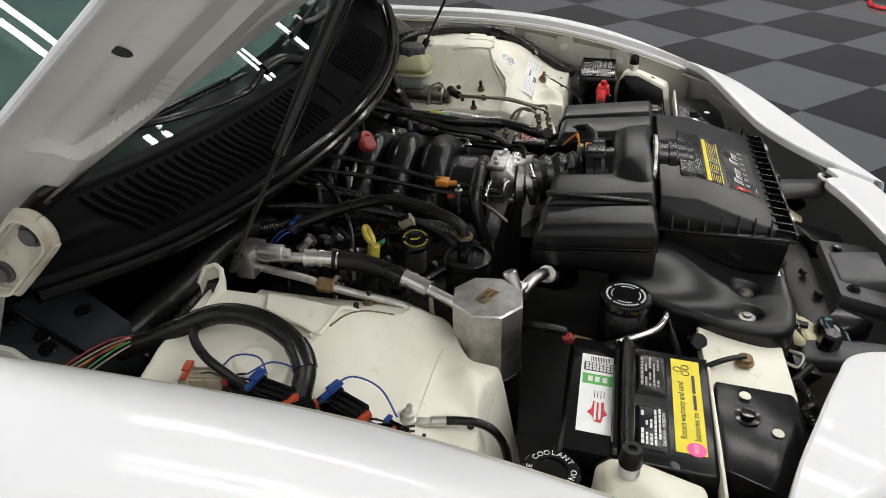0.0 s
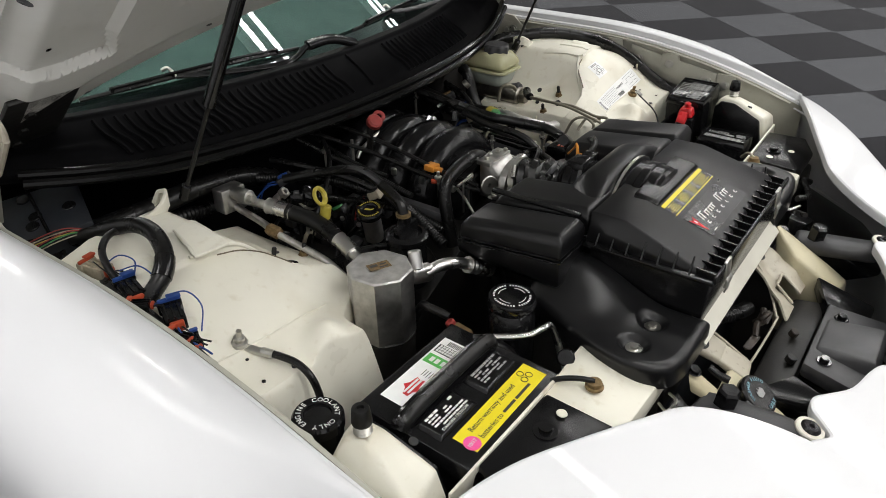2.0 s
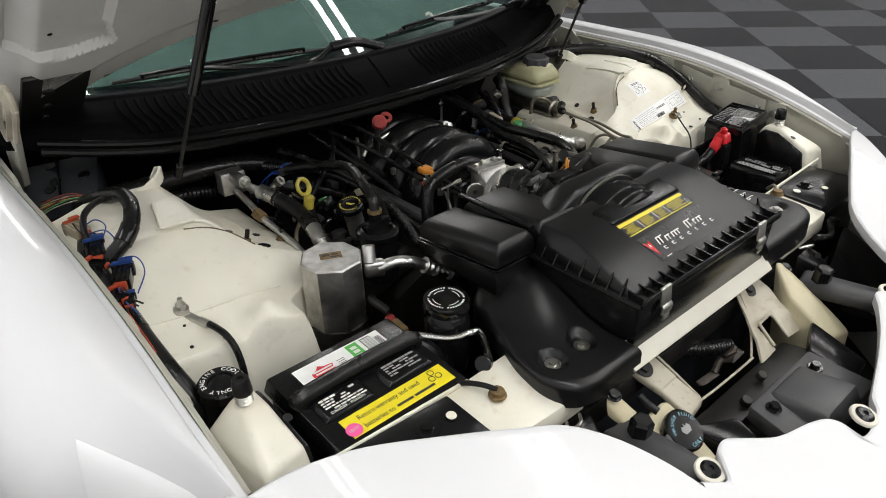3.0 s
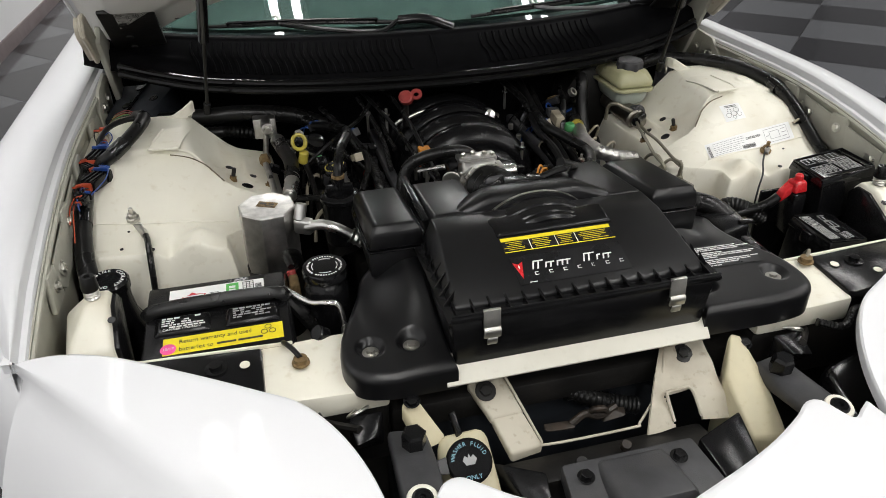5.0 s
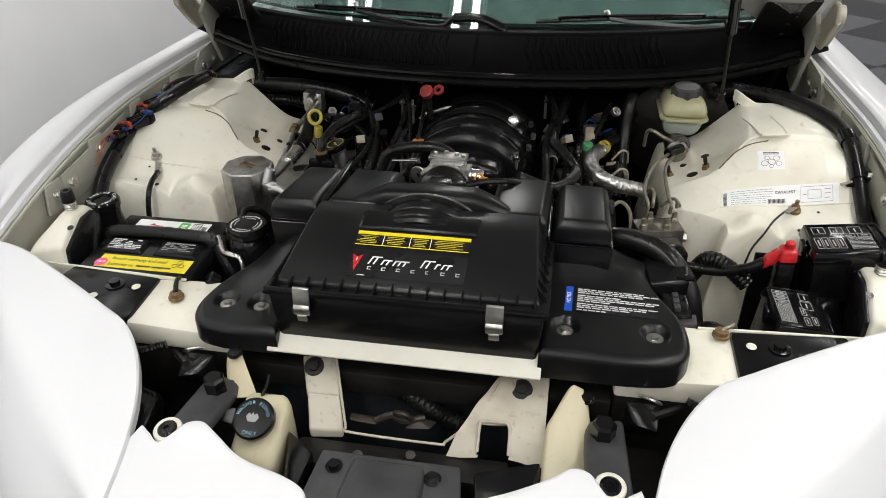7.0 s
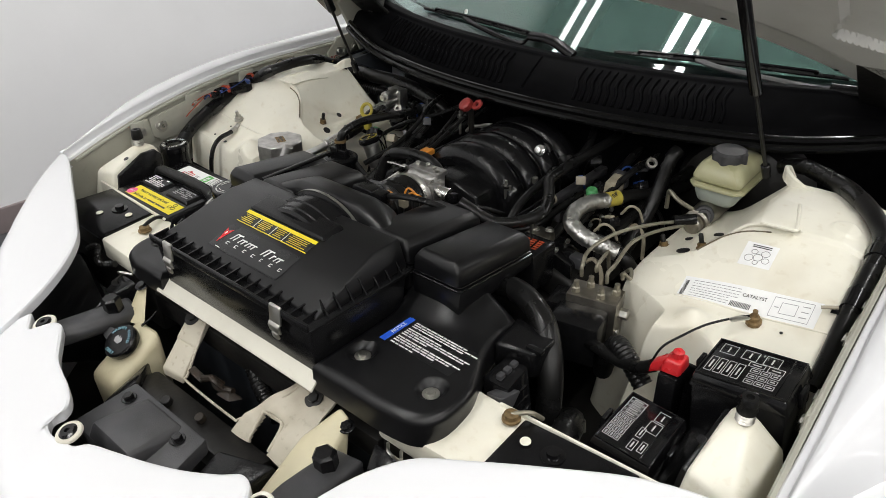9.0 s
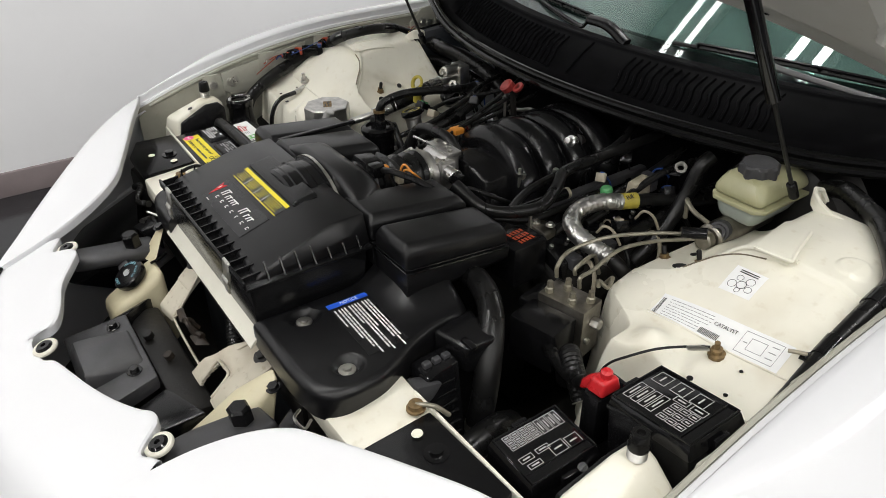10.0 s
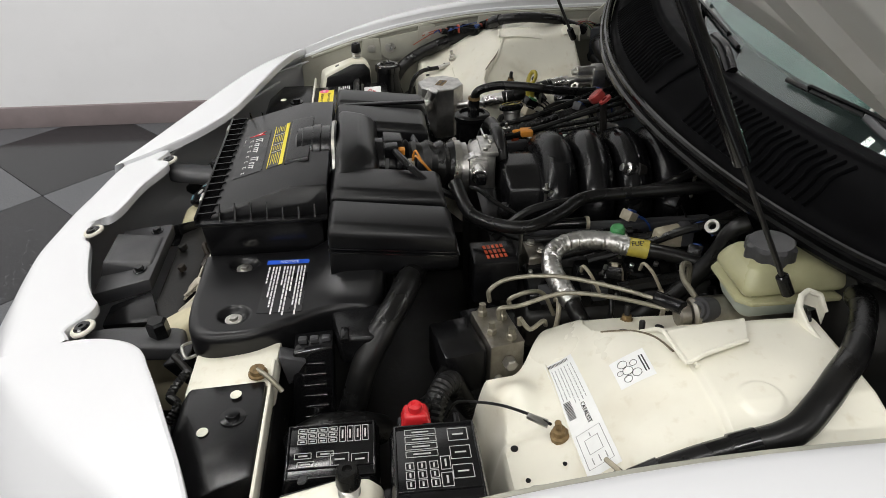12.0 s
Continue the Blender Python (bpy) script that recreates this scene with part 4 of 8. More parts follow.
capm = turn((-0.213, -0.160, 0.578), (0.0, -0.62, 1), up=(1, 0, 0))
cap = part("cap", lathe([(0, -0.01), (0.030, -0.01), (0.032, -0.004), (0.032, 0.004), (0.029, 0.007), (0.0, 0.008)], capm, 28), PLASTIC, washer, "black washer fluid cap")
part("cap_tab", hull([capm @ Vector(p) for p in ((-0.012, -0.03, 0), (0.012, -0.03, 0), (-0.009, -0.047, 0), (0.009, -0.047, 0), (-0.012, -0.03, 0.006), (0.012, -0.03, 0.006), (-0.009, -0.047, 0.005), (0.009, -0.047, 0.005))], 0.002), GREYBLACK, washer)
part("cap_strap", tube([(-0.215, -0.118, 0.588), (-0.216, -0.10, 0.592), (-0.217, -0.085, 0.60)], 0.006, 8, flat=0.4), PLASTIC, washer)


def ring_text(text, m, radius, size, start, step):
    bm = bmesh.new()
    for i, ch in enumerate(text):
        if ch == " ":
            continue
        a = radians(start - i * step)
        join(bm, letters(ch, size, m @ Matrix.Translation((radius * math.cos(a), radius * math.sin(a), 0)) @ Matrix.Rotation(a - math.pi / 2, 4, "Z")))
    return bm


flat_cap = plane_pose((-0.213, -0.1645, 0.5853), (1, 0, 0), (0, 1, 0.62))
part("cap_lettering", ring_text("WASHER FLUID", flat_cap, 0.0228, 0.0078, 165, 13.5), BLUEINK, cap)
part("cap_lettering", letters("ONLY", 0.0085, flat_cap @ Matrix.Translation((0.001, -0.023, 0))), BLUEINK, cap)
part("cap_symbol", slab([(-0.010, 0.001), (-0.006, 0.007), (-0.002, 0.004), (0, 0.009), (0.002, 0.004), (0.006, 0.007), (0.010, 0.001), (0.006, -0.006), (-0.006, -0.006)], 0, 0.0006, m=flat_cap), GREYINK, cap)

nudge()
rtank = thing("front_air_deflector", (0.22, -0.12, 0.42), "yellowed cream plastic tank beside the latch", "fluid tank")
part("body", hull([(0.238, -0.066, 0.640), (0.262, -0.068, 0.632), (0.207, -0.118, 0.600), (0.272, -0.122, 0.592), (0.205, -0.205, 0.552), (0.262, -0.215, 0.550), (0.205, -0.11, 0.42), (0.275, -0.12, 0.42), (0.21, -0.21, 0.42), (0.26, -0.22, 0.42)], 0.012, 4), WASHTANK, rtank)
bolt((0.262, -0.078, 0.622), (0, -0.3, 1), 0.009, GLOSSBLACK, rtank, washer=0.012)

# black end plates of the support
for s in (-1, 1):
    plate = thing("support_end_plate", (s * 0.55, 0.0, 0.6), "black steel end plate bolted to the radiator support", "bracket", "end plates")
    part("plate", hull([(s * x, y, z) for x, y, z in ((0.470, -0.045, 0.663), (0.470, 0.055, 0.669), (0.635, 0.058, 0.676), (0.66, -0.02, 0.668), (0.60, -0.055, 0.655), (0.49, -0.055, 0.655),
                                                      (0.470, -0.045, 0.63), (0.470, 0.055, 0.64), (0.635, 0.058, 0.64), (0.66, -0.02, 0.63))], 0.004), PLASTIC, plate)
    part("bolt_head", lathe([(0, 0), (0.016, 0), (0.016, 0.003), (0.009, 0.004), (0.009, 0.010), (0, 0.011)], turn((s * 0.535, 0.022, 0.669), (0, 0, 1)), 14), GLOSSBLACK, plate)
    for hx, hy in ((0.555, -0.012), (0.495, 0.02), (0.622, 0.03)):
        part("light_hole", lathe([(0, 0), (0.0075, 0), (0.007, 0.001), (0, 0.001)], turn((s * hx, hy, 0.6715 - 0.05 * (0.03 - hy)), (0, -0.06, 1)), 14), BAY, plate)
    part("wire_loom", tube([(s * 0.40, -0.07, 0.63), (s * 0.44, -0.085, 0.625), (s * 0.475, -0.065, 0.64), (s * 0.50, -0.075, 0.63)], 0.007, 8, rib=0.0015), RUBBER, plate)

# hood stops on their cream brackets
for s in (-1, 1):
    stop = thing("hood_stop", (s * 0.70, 0.17, 0.6), "black rubber hood stop on threaded spring post and cream bracket", "hood stop", "hood stops")
    bracket = bmesh.new()
    hull([(s * x, y, z) for x, y, z in ((0.685, 0.155, 0.722), (0.715, 0.155, 0.722), (0.685, 0.19, 0.722), (0.715, 0.19, 0.722), (0.676, 0.085, 0.690), (0.738, 0.075, 0.685), (0.755, 0.19, 0.690), (0.684, 0.205, 0.704),
                                        (0.662, 0.055, 0.55), (0.76, 0.05, 0.55), (0.77, 0.21, 0.58), (0.70, 0.21, 0.60))], 0.010, 3, bm=bracket)
    part("bracket", bracket, BAY, stop)
    # added black sheet that covers the bracket's inner side
    part("inner_shroud", hull([(s * (x + dx), y, z) for dx in (0.0, 0.012) for x, y, z in ((0.677, 0.158, 0.712), (0.677, 0.190, 0.712), (0.668, 0.092, 0.682), (0.676, 0.203, 0.696), (0.653, 0.062, 0.55), (0.690, 0.208, 0.58))], 0.002), PLASTIC, stop, "black sheet on the inner side of the bracket")
    m = turn((s * 0.706, 0.170, 0.7215), (0, 0, 1))
    part("thread", lathe([(0, 0)] + [(0.0095 + (0.0022 if i % 2 else 0), 0.001 + 0.0026 * i) for i in range(7)] + [(0, 0.0185)], m, 16), STEEL, stop)
    part("rubber_buffer", lathe([(0, 0.017), (0.0122, 0.017), (0.0128, 0.020), (0.0108, 0.038), (0.0098, 0.040), (0.005, 0.040), (0.004, 0.036), (0, 0.036)], m, 18), RUBBER, stop)
    part("bracket_hole", lathe([(0, 0), (0.006, 0), (0.0055, 0.001), (0, 0.001)], turn((s * 0.676, 0.120, 0.7125), (0, -0.35, 1)), 12), LABELBLACK, stop)

# ---- air intake ----
duct = thing("air_duct_cover", (0, 0.05, 0.58), "matte black plastic lower air duct cover with round bolt wells", "air duct")


def lobe(outline, centre, height, floor_z, edge=0.014):
    """A moulded cover: an outline with rounded shoulders round a shaped top."""
    ring = spline([(x, y, 0) for x, y in outline + outline[:1]], 12)[:-1]
    c = Vector((*centre, 0))
    size = sum((p - c).length for p in ring) / len(ring)
    b2 = bmesh.new()
    rows = []
    levels = [(1.0, None)] + [(1.0 - edge * (1 - math.cos(q)) / size, edge * (1 - math.sin(q))) for q in (0.0, 0.3, 0.6, 0.9, 1.25, math.pi / 2)]
    levels += [((1.0 - edge / size) * (1 - k / 64), 0.0) for k in range(1, 64)]
    for f, drop in levels:
        row = []
        for p in ring:
            q = c + (p - c) * f
            z = floor_z if drop is None else height(q.x, q.y) - drop
            row.append(b2.verts.new((q.x, q.y, z)))
        rows.append(row)
    n = len(ring)
    for ra, rb in zip(rows, rows[1:]):
        for i in range(n):
            b2.faces.new((ra[i], ra[(i + 1) % n], rb[(i + 1) % n], rb[i]))
    b2.faces.new(rows[-1])
    return b2


wells = [(-0.317, 0.0), (-0.257, -0.004), (0.354, 0.002), (0.2235, 0.0)]


def well(x, y):
    d = 0.0
    for wx, wy in wells:
        r = math.hypot(x - wx, (y - wy) * (0.85 if y < wy else 1.0))
        d += 0.010 * ease((0.0235 - r) / 0.012)
    return d


def left_top(x, y):
    return 0.682 + 0.048 * ease((x + 0.325) / 0.10) * ease((y + 0.02) / 0.15) + 0.004 * ease((x + 0.31) / 0.08) - well(x, y)


def right_top(x, y):
    return 0.694 + 0.030 * ease((0.345 - x) / 0.10) * ease((y - 0.092) / 0.07) - well(x, y)


part("left_lobe", lobe([(-0.205, -0.078), (-0.26, -0.078), (-0.30, -0.077), (-0.340, -0.064), (-0.361, -0.026), (-0.356, 0.03), (-0.337, 0.08), (-0.317, 0.13), (-0.300, 0.175), (-0.26, 0.19), (-0.205, 0.19), (-0.205, 0.06)], (-0.275, 0.04), left_top, 0.642), GRAINED, duct)
part("right_lobe", lobe([(0.188, -0.070), (0.26, -0.070), (0.32, -0.070), (0.374, -0.061), (0.400, -0.032), (0.402, 0.02), (0.388, 0.06), (0.368, 0.10), (0.356, 0.135), (0.352, 0.165), (0.350, 0.20), (0.30, 0.215), (0.188, 0.215), (0.188, 0.06)], (0.285, 0.06), right_top, 0.645), GRAINED, duct)
for wx, wy in wells:
    wz = (left_top if wx < 0 else right_top)(wx, wy)
    part("bolt", lathe([(0, -0.001), (0.0125, -0.001), (0.0125, 0.0015), (0.0065, 0.002), (0.006, 0.006), (0, 0.0065)], turn((wx, wy - 0.003, wz), (0, 0, 1)), 14), STEEL, duct)
part("rear_bracket", hull([(0.355, 0.135, 0.690), (0.42, 0.150, 0.690), (0.425, 0.20, 0.692), (0.345, 0.21, 0.692), (0.355, 0.135, 0.64), (0.42, 0.150, 0.64), (0.425, 0.20, 0.64), (0.345, 0.21, 0.64)], 0.008, 3), PLASTIC, duct)
part("latch_rib", box(0.400, 0.428, 0.152, 0.163, 0.688, 0.695, 0.002), GLOSSBLACK, duct)

NOTICE = plane_pose((0.290, 0.066, 0.6945), (1, -0.03, 0), (0, 1, 0)) @ Matrix.Diagonal((1.28, 1.05, 1, 1))
notice = part("notice_label", bars([(0, 0.0, 0.105, 0.060)], NOTICE), LABELBLACK, duct, "black notice label with white small print")
part("notice_header", box(-0.0535, -0.0445, -0.032, 0.032, 0, 0.0006, m=NOTICE), LABELBLUE, notice)
part("notice_word", letters("NOTICE", 0.0075, NOTICE @ Matrix.Translation((-0.049, 0.001, 0.0008)) @ Matrix.Rotation(math.pi / 2, 4, "Z")), INK, notice)
random.seed(3)
rows = []
for k, (yy, w) in enumerate(((0.025, 0.080), (0.0205, 0.088), (0.016, 0.072), (0.009, 0.050), (0.0045, 0.090), (0.000, 0.085), (-0.0045, 0.040), (-0.0115, 0.088), (-0.016, 0.082), (-0.0205, 0.060), (-0.0265, 0.030))):
    x = -0.039
    while x < -0.039 + w:
        ww = random.uniform(0.004, 0.011)
        rows.append((x + ww / 2, yy, ww, 0.0022))
        x += ww + 0.0014
part("notice_print", bars(rows, NOTICE @ Matrix.Translation((0, 0, 0.0004))), INK, notice)

airbox = thing("air_filter_box", (-0.01, 0.03, 0.65), "black plastic air filter box with metal clips and printed lid label", "air filter box")
part("base", hull([(x, y, z) for x, y, z in ((-0.213, -0.068, 0.752), (0.193, -0.068, 0.752), (-0.213, 0.125, 0.752), (0.193, 0.125, 0.752), (-0.205, -0.062, 0.66), (0.186, -0.062, 0.66), (-0.205, 0.12, 0.66), (0.186, 0.12, 0.66))], 0.006), PLASTIC, airbox)
part("flange", hull([(x, y, z) for x in (-0.219, 0.199) for y in (-0.073, 0.132) for z in (0.751, 0.757)], 0.002), PLASTIC, airbox)
lid = part("lid", hull([(x, y, z) for x, y, z in ((-0.207, -0.052, 0.756), (0.187, -0.052, 0.756), (-0.207, 0.133, 0.756), (0.187, 0.133, 0.756), (-0.202, -0.048, 0.764), (0.182, -0.048, 0.764),
                                                  (-0.190, 0.077, 0.802), (0.171, 0.077, 0.802), (-0.190, 0.133, 0.802), (0.171, 0.133, 0.802), (-0.205, 0.10, 0.778), (0.185, 0.10, 0.778))], 0.0025, 2), GRAINED, airbox, "grained black plastic lid")
part("front_rail", box(-0.214, 0.194, -0.0755, -0.071, 0.752, 0.766, 0.0015), PLASTIC, lid)
for i in range(16):
    x = -0.205 + i * 0.0256
    part("rib", hull([(x + dx, y, z) for dx in (-0.0012, 0.0012) for y, z in ((-0.0745, 0.756), (-0.0745, 0.765), (-0.044, 0.756), (-0.042, 0.768))]), PLASTIC, lid)
for s, xe in ((-1, -0.207), (1, 0.187)):
    for i in range(7):
        y = -0.035 + i * 0.0245
        part("side_rib", hull([(xe + s * dx, y + dy, z) for dx, z in ((-0.004, 0.757), (0.009, 0.757), (-0.008, 0.782)) for dy in (-0.0012, 0.0012)]), PLASTIC, lid)
for cx in (-0.157, 0.125):
    clip = bmesh.new()
    hull([(cx + dx, y, z) for dx in (-0.0125, 0.0125) for y, z in ((-0.0765, 0.768), (-0.0715, 0.769), (-0.079, 0.738), (-0.075, 0.738))], 0.0012, bm=clip)
    hull([(cx + dx, y, z) for dx in (-0.0125, 0.0125) for y, z in ((-0.079, 0.742), (-0.083, 0.736), (-0.081, 0.724), (-0.077, 0.724))], 0.0015, bm=clip)
    hull([(cx + dx, y, z) for dx in (-0.0075, 0.0075) for y, z in ((-0.080, 0.726), (-0.082, 0.722), (-0.080, 0.712), (-0.077, 0.714))], 0.001, bm=clip)
    part("clip", clip, STEEL, airbox, "bent steel spring clip")
neck = bmesh.new()
nm = turn((-0.012, 0.074, 0.747), (0, 1, 0.02)) @ Matrix.Diagonal((1.30, 1, 1, 1))
lathe([(0, 0), (0.062, 0.0), (0.067, 0.004), (0.067, 0.012), (0.069, 0.014), (0.069, 0.030), (0.0715, 0.032), (0.0715, 0.044), (0.069, 0.046), (0.069, 0.060), (0.074, 0.062), (0.074, 0.072), (0, 0.072)], nm, 40, neck)
part("neck", neck, PLASTIC, airbox, "ribbed round outlet neck")
part("neck_clamp", lathe([(0.0745, 0.064), (0.0755, 0.064), (0.0755, 0.069), (0.0745, 0.069)], nm, 40), STEEL, airbox)
part("neck_plate", hull([(x, y, z) for x, y, z in ((-0.107, 0.058, 0.797), (0.083, 0.058, 0.797), (-0.107, 0.10, 0.806), (0.083, 0.10, 0.806), (-0.100, 0.061, 0.803), (0.076, 0.061, 0.803), (-0.100, 0.1, 0.809), (0.076, 0.1, 0.809), (-0.107, 0.10, 0.795), (0.083, 0.1, 0.795))], 0.002), PLASTIC, airbox)
LID = plane_pose((-0.0145, 0.0555, 0.7960), (1, 0, 0), (0, 1, 0.304))
yellow = part("caution_strip", box(-0.0885, 0.0885, -0.029, 0.0, 0, 0.0004, m=LID), LABELBLACK, airbox, "yellow and black caution strip with small print")
part("yellow_band", bars([(0, -0.0035, 0.177, 0.0068)], LID @ Matrix.Translation((0, 0, 0.0004))), LABELYELLOW, yellow)
part("yellow_band", bars([(0, -0.0278, 0.177, 0.0016)], LID @ Matrix.Translation((0, 0, 0.0004))), LABELYELLOW, yellow)
rows = []
for c, (cx, cw) in enumerate(((-0.067, 0.038), (-0.0245, 0.036), (0.013, 0.028), (0.0585, 0.056))):
    for k in range(5):
        rows.append((cx - random.uniform(0, 0.12) * cw, -0.0098 - 0.0034 * k, cw * random.uniform(0.5, 0.88), 0.0009))
part("yellow_print", bars(rows, LID @ Matrix.Translation((0, 0, 0.0004))), LABELYELLOW, yellow)
for dx in (-0.0455, -0.0035, 0.0285):
    part("caution_divider", bars([(dx, -0.017, 0.0012, 0.021)], LID @ Matrix.Translation((0, 0, 0.0005))), INK, yellow)
EMB = LID @ Matrix.Translation((0.001, -0.064, 0))
emblem = part("emblem_label", box(-0.0875, 0.0875, -0.0275, 0.0265, 0, 0.0004, m=EMB), LABELBLACK, airbox, "glossy black label with white script shapes and red dart")
part("red_dart", slab([(-0.0865, 0.016), (-0.0785, 0.011), (-0.0705, 0.016), (-0.0785, -0.017)], 0, 0.0005, m=EMB @ Matrix.Translation((0, 0, 0.0004))), RED, emblem)
part("dart_star", slab([(-0.0785, 0.010), (-0.0772, 0.006), (-0.0785, 0.002), (-0.0798, 0.006)], 0, 0.0004, m=EMB @ Matrix.Translation((0, 0, 0.001))), INK, emblem)


def slant(x, w, y0, y1, lean=0.35):
    return [(x + lean * y0, y0), (x + w + lean * y0, y0), (x + w + lean * y1, y1), (x + lean * y1, y1)]


up = EMB @ Matrix.Translation((0, 0, 0.0004))
for x, w, ya, yb in ((-0.060, 0.016, -0.002, 0.0185), (-0.040, 0.014, -0.002, 0.011), (-0.022, 0.022, -0.002, 0.011), (0.020, 0.017, -0.002, 0.0185), (0.041, 0.006, -0.002, 0.011), (0.051, 0.014, -0.002, 0.011)):
    stroke = bmesh.new()
    n = max(1, round(w / 0.0078))
    for i in range(n):
        slab(slant(x + i * 0.0078, 0.0025, ya * 0.7, yb * 0.7 + 0.001), 0, 0.0005, bm=stroke, m=up)
    high = yb * 0.7 + 0.001
    slab(slant(x + 0.001, w - 0.001, high - 0.0022, high), 0, 0.0005, bm=stroke, m=up @ Matrix.Translation((0, 0, 0.0002)))
    part("script_shape", stroke, INK, emblem)
part("capital_shapes", bars([(-0.056 + i * 0.0222, -0.0095 + dy, 0.0058 if i != 4 else 0.0013, 0.0013) for i in range(7) for dy in (-0.0024, 0.0024)] + [(-0.0585 + i * 0.0222, -0.0095, 0.0013, 0.006) for i in range(7)], up), INK, emblem)
part("small_print", bars([(-0.066, -0.0242, 0.012, 0.0013)], up), INK, emblem)

resonator = thing("air_resonator", (0, 0.22, 0.69), "matte black plastic air resonator duct behind the filter box", "air duct")


def chamber(name, xa, xb, ya, yb, zf, zr, zb):
    """A two-shell moulded chamber: a lower tub, and a domed upper shell over a narrow seam."""
    ob = part(name, hull([(x, y, z) for x, y, z in ((xa, ya, zf - 0.044), (xb, ya, zf - 0.044), (xa, yb, zr - 0.042), (xb, yb, zr - 0.042), (xa + 0.002, ya, zb + 0.012), (xb - 0.002, ya, zb + 0.012),
                                                    (xa + 0.002, yb, zb + 0.016), (xb - 0.002, yb, zb + 0.016), (xa + 0.012, ya + 0.01, zb), (xb - 0.012, ya + 0.01, zb), (xa + 0.012, yb - 0.01, zb + 0.004), (xb - 0.012, yb - 0.01, zb + 0.004))], 0.003), GRAINED, resonator)
    part("upper_shell", hull([(x, y, z) for x, y, z in ((xa + 0.0025, ya, zf - 0.041), (xb - 0.0025, ya, zf - 0.041), (xa + 0.0025, yb - 0.002, zr - 0.039), (xb - 0.0025, yb - 0.002, zr - 0.039), (xa + 0.004, ya, zf - 0.014), (xb - 0.004, ya, zf - 0.014),
                                                        (xa + 0.004, yb - 0.004, zr - 0.013), (xb - 0.004, yb - 0.004, zr - 0.013), (xa + 0.014, ya + 0.008, zf), (xb - 0.014, ya + 0.008, zf), (xa + 0.014, yb - 0.014, zr), (xb - 0.014, yb - 0.014, zr))], 0.005, 3), GRAINED, ob)
    part("seam", box(xa + 0.005, xb - 0.005, ya + 0.004, yb - 0.006, min(zf, zr) - 0.050, min(zf, zr) - 0.030), LABELBLACK, ob)
    for dz, out, r in ((-0.0445, 0.0, 0.0016), (-0.0395, -0.002, 0.0014)):
        ridge = [(xa - out, ya - out, zf + dz), (xb + out, ya - out, zf + dz), (xb + out, yb + out, zr + dz + 0.002), (xa - out, yb + out, zr + dz + 0.002), (xa - out, ya - out, zf + dz)]
        line = []
        for p, q in zip(ridge, ridge[1:]):
            line += [Vector(p).lerp(Vector(q), k) for k in (0.03, 0.25, 0.5, 0.75, 0.97)]
        part("seam_ridge", tube(line + line[:1], r, 6, 1), GLOSSBLACK, ob)


chamber("outer_chamber", -0.290, -0.198, 0.136, 0.322, 0.796, 0.775, 0.695)
chamber("inner_chamber", -0.194, -0.085, 0.136, 0.315, 0.800, 0.780, 0.70)
chamber("outer_chamber", 0.193, 0.290, 0.136, 0.328, 0.794, 0.770, 0.690)
chamber("inner_chamber", 0.083, 0.189, 0.136, 0.322, 0.798, 0.778, 0.70)
part("middle_bridge", hull([(x, y, z) for x, y, z in ((-0.17, 0.142, 0.70), (0.15, 0.142, 0.70), (-0.17, 0.142, 0.792), (0.15, 0.142, 0.792), (-0.085, 0.146, 0.820), (0.065, 0.146, 0.820), (-0.08, 0.192, 0.818), (0.06, 0.192, 0.818),
                                                      (-0.11, 0.215, 0.79), (0.09, 0.215, 0.79), (-0.11, 0.215, 0.70), (0.09, 0.215, 0.70))], 0.012, 3), GRAINED, resonator)
part("seam_strip", box(-0.2, -0.188, 0.15, 0.312, 0.787, 0.793, 0.002), PLASTIC, resonator)
part("drain_nipple", lathe([(0, -0.02), (0.016, -0.02), (0.018, -0.01), (0.014, -0.006), (0.018, 0.0), (0.014, 0.004), (0, 0.006)], turn((0.30, 0.20, 0.685), (1, 0, 0.2)), 16), PLASTIC, resonator)

nudge(0.008, 0.0, -0.022)
bellows = thing("intake_bellows", (-0.02, 0.28, 0.70), "black ribbed rubber intake bellows with steel clamp", "intake hose")
part("sensor_housing", lathe([(0, 0), (0.050, 0), (0.050, 0.035), (0.053, 0.037), (0.053, 0.05), (0.046, 0.052), (0, 0.052)], turn((-0.012, 0.205, 0.768), (-0.06, 1, -0.10)), 28), PLASTIC, bellows)
part("hose", tube([(-0.016, 0.25, 0.763), (-0.022, 0.30, 0.757), (-0.030, 0.345, 0.748)], 0.047, 24, 4, rib=0.006, pitch=0.017), RUBBER, bellows)
part("clamp", lathe([(0.046, 0), (0.0485, 0), (0.0485, 0.012), (0.046, 0.012)], turn((-0.030, 0.347, 0.748), (-0.05, 1, -0.15)), 28), STEEL, bellows)
part("clamp_screw", cyl(0.005, -0.014, 0.014, turn((-0.065, 0.352, 0.782), (0.6, 0.3, 0.5)), 8), STEEL, bellows)
part("sensor_box", hull([(x, y, z) for x, y, z in ((-0.045, 0.222, 0.806), (0.012, 0.222, 0.806), (-0.04, 0.262, 0.804), (0.01, 0.262, 0.804), (-0.04, 0.225, 0.822), (0.005, 0.225, 0.822), (-0.036, 0.258, 0.819), (0.003, 0.258, 0.819))], 0.003), PLASTIC, bellows)
part("sensor_connector", box(0.010, 0.024, 0.250, 0.262, 0.800, 0.812, 0.002), ORANGE, bellows)
part("sensor_plug", box(0.004, 0.030, 0.226, 0.250, 0.798, 0.820, 0.003), PLASTIC, bellows)
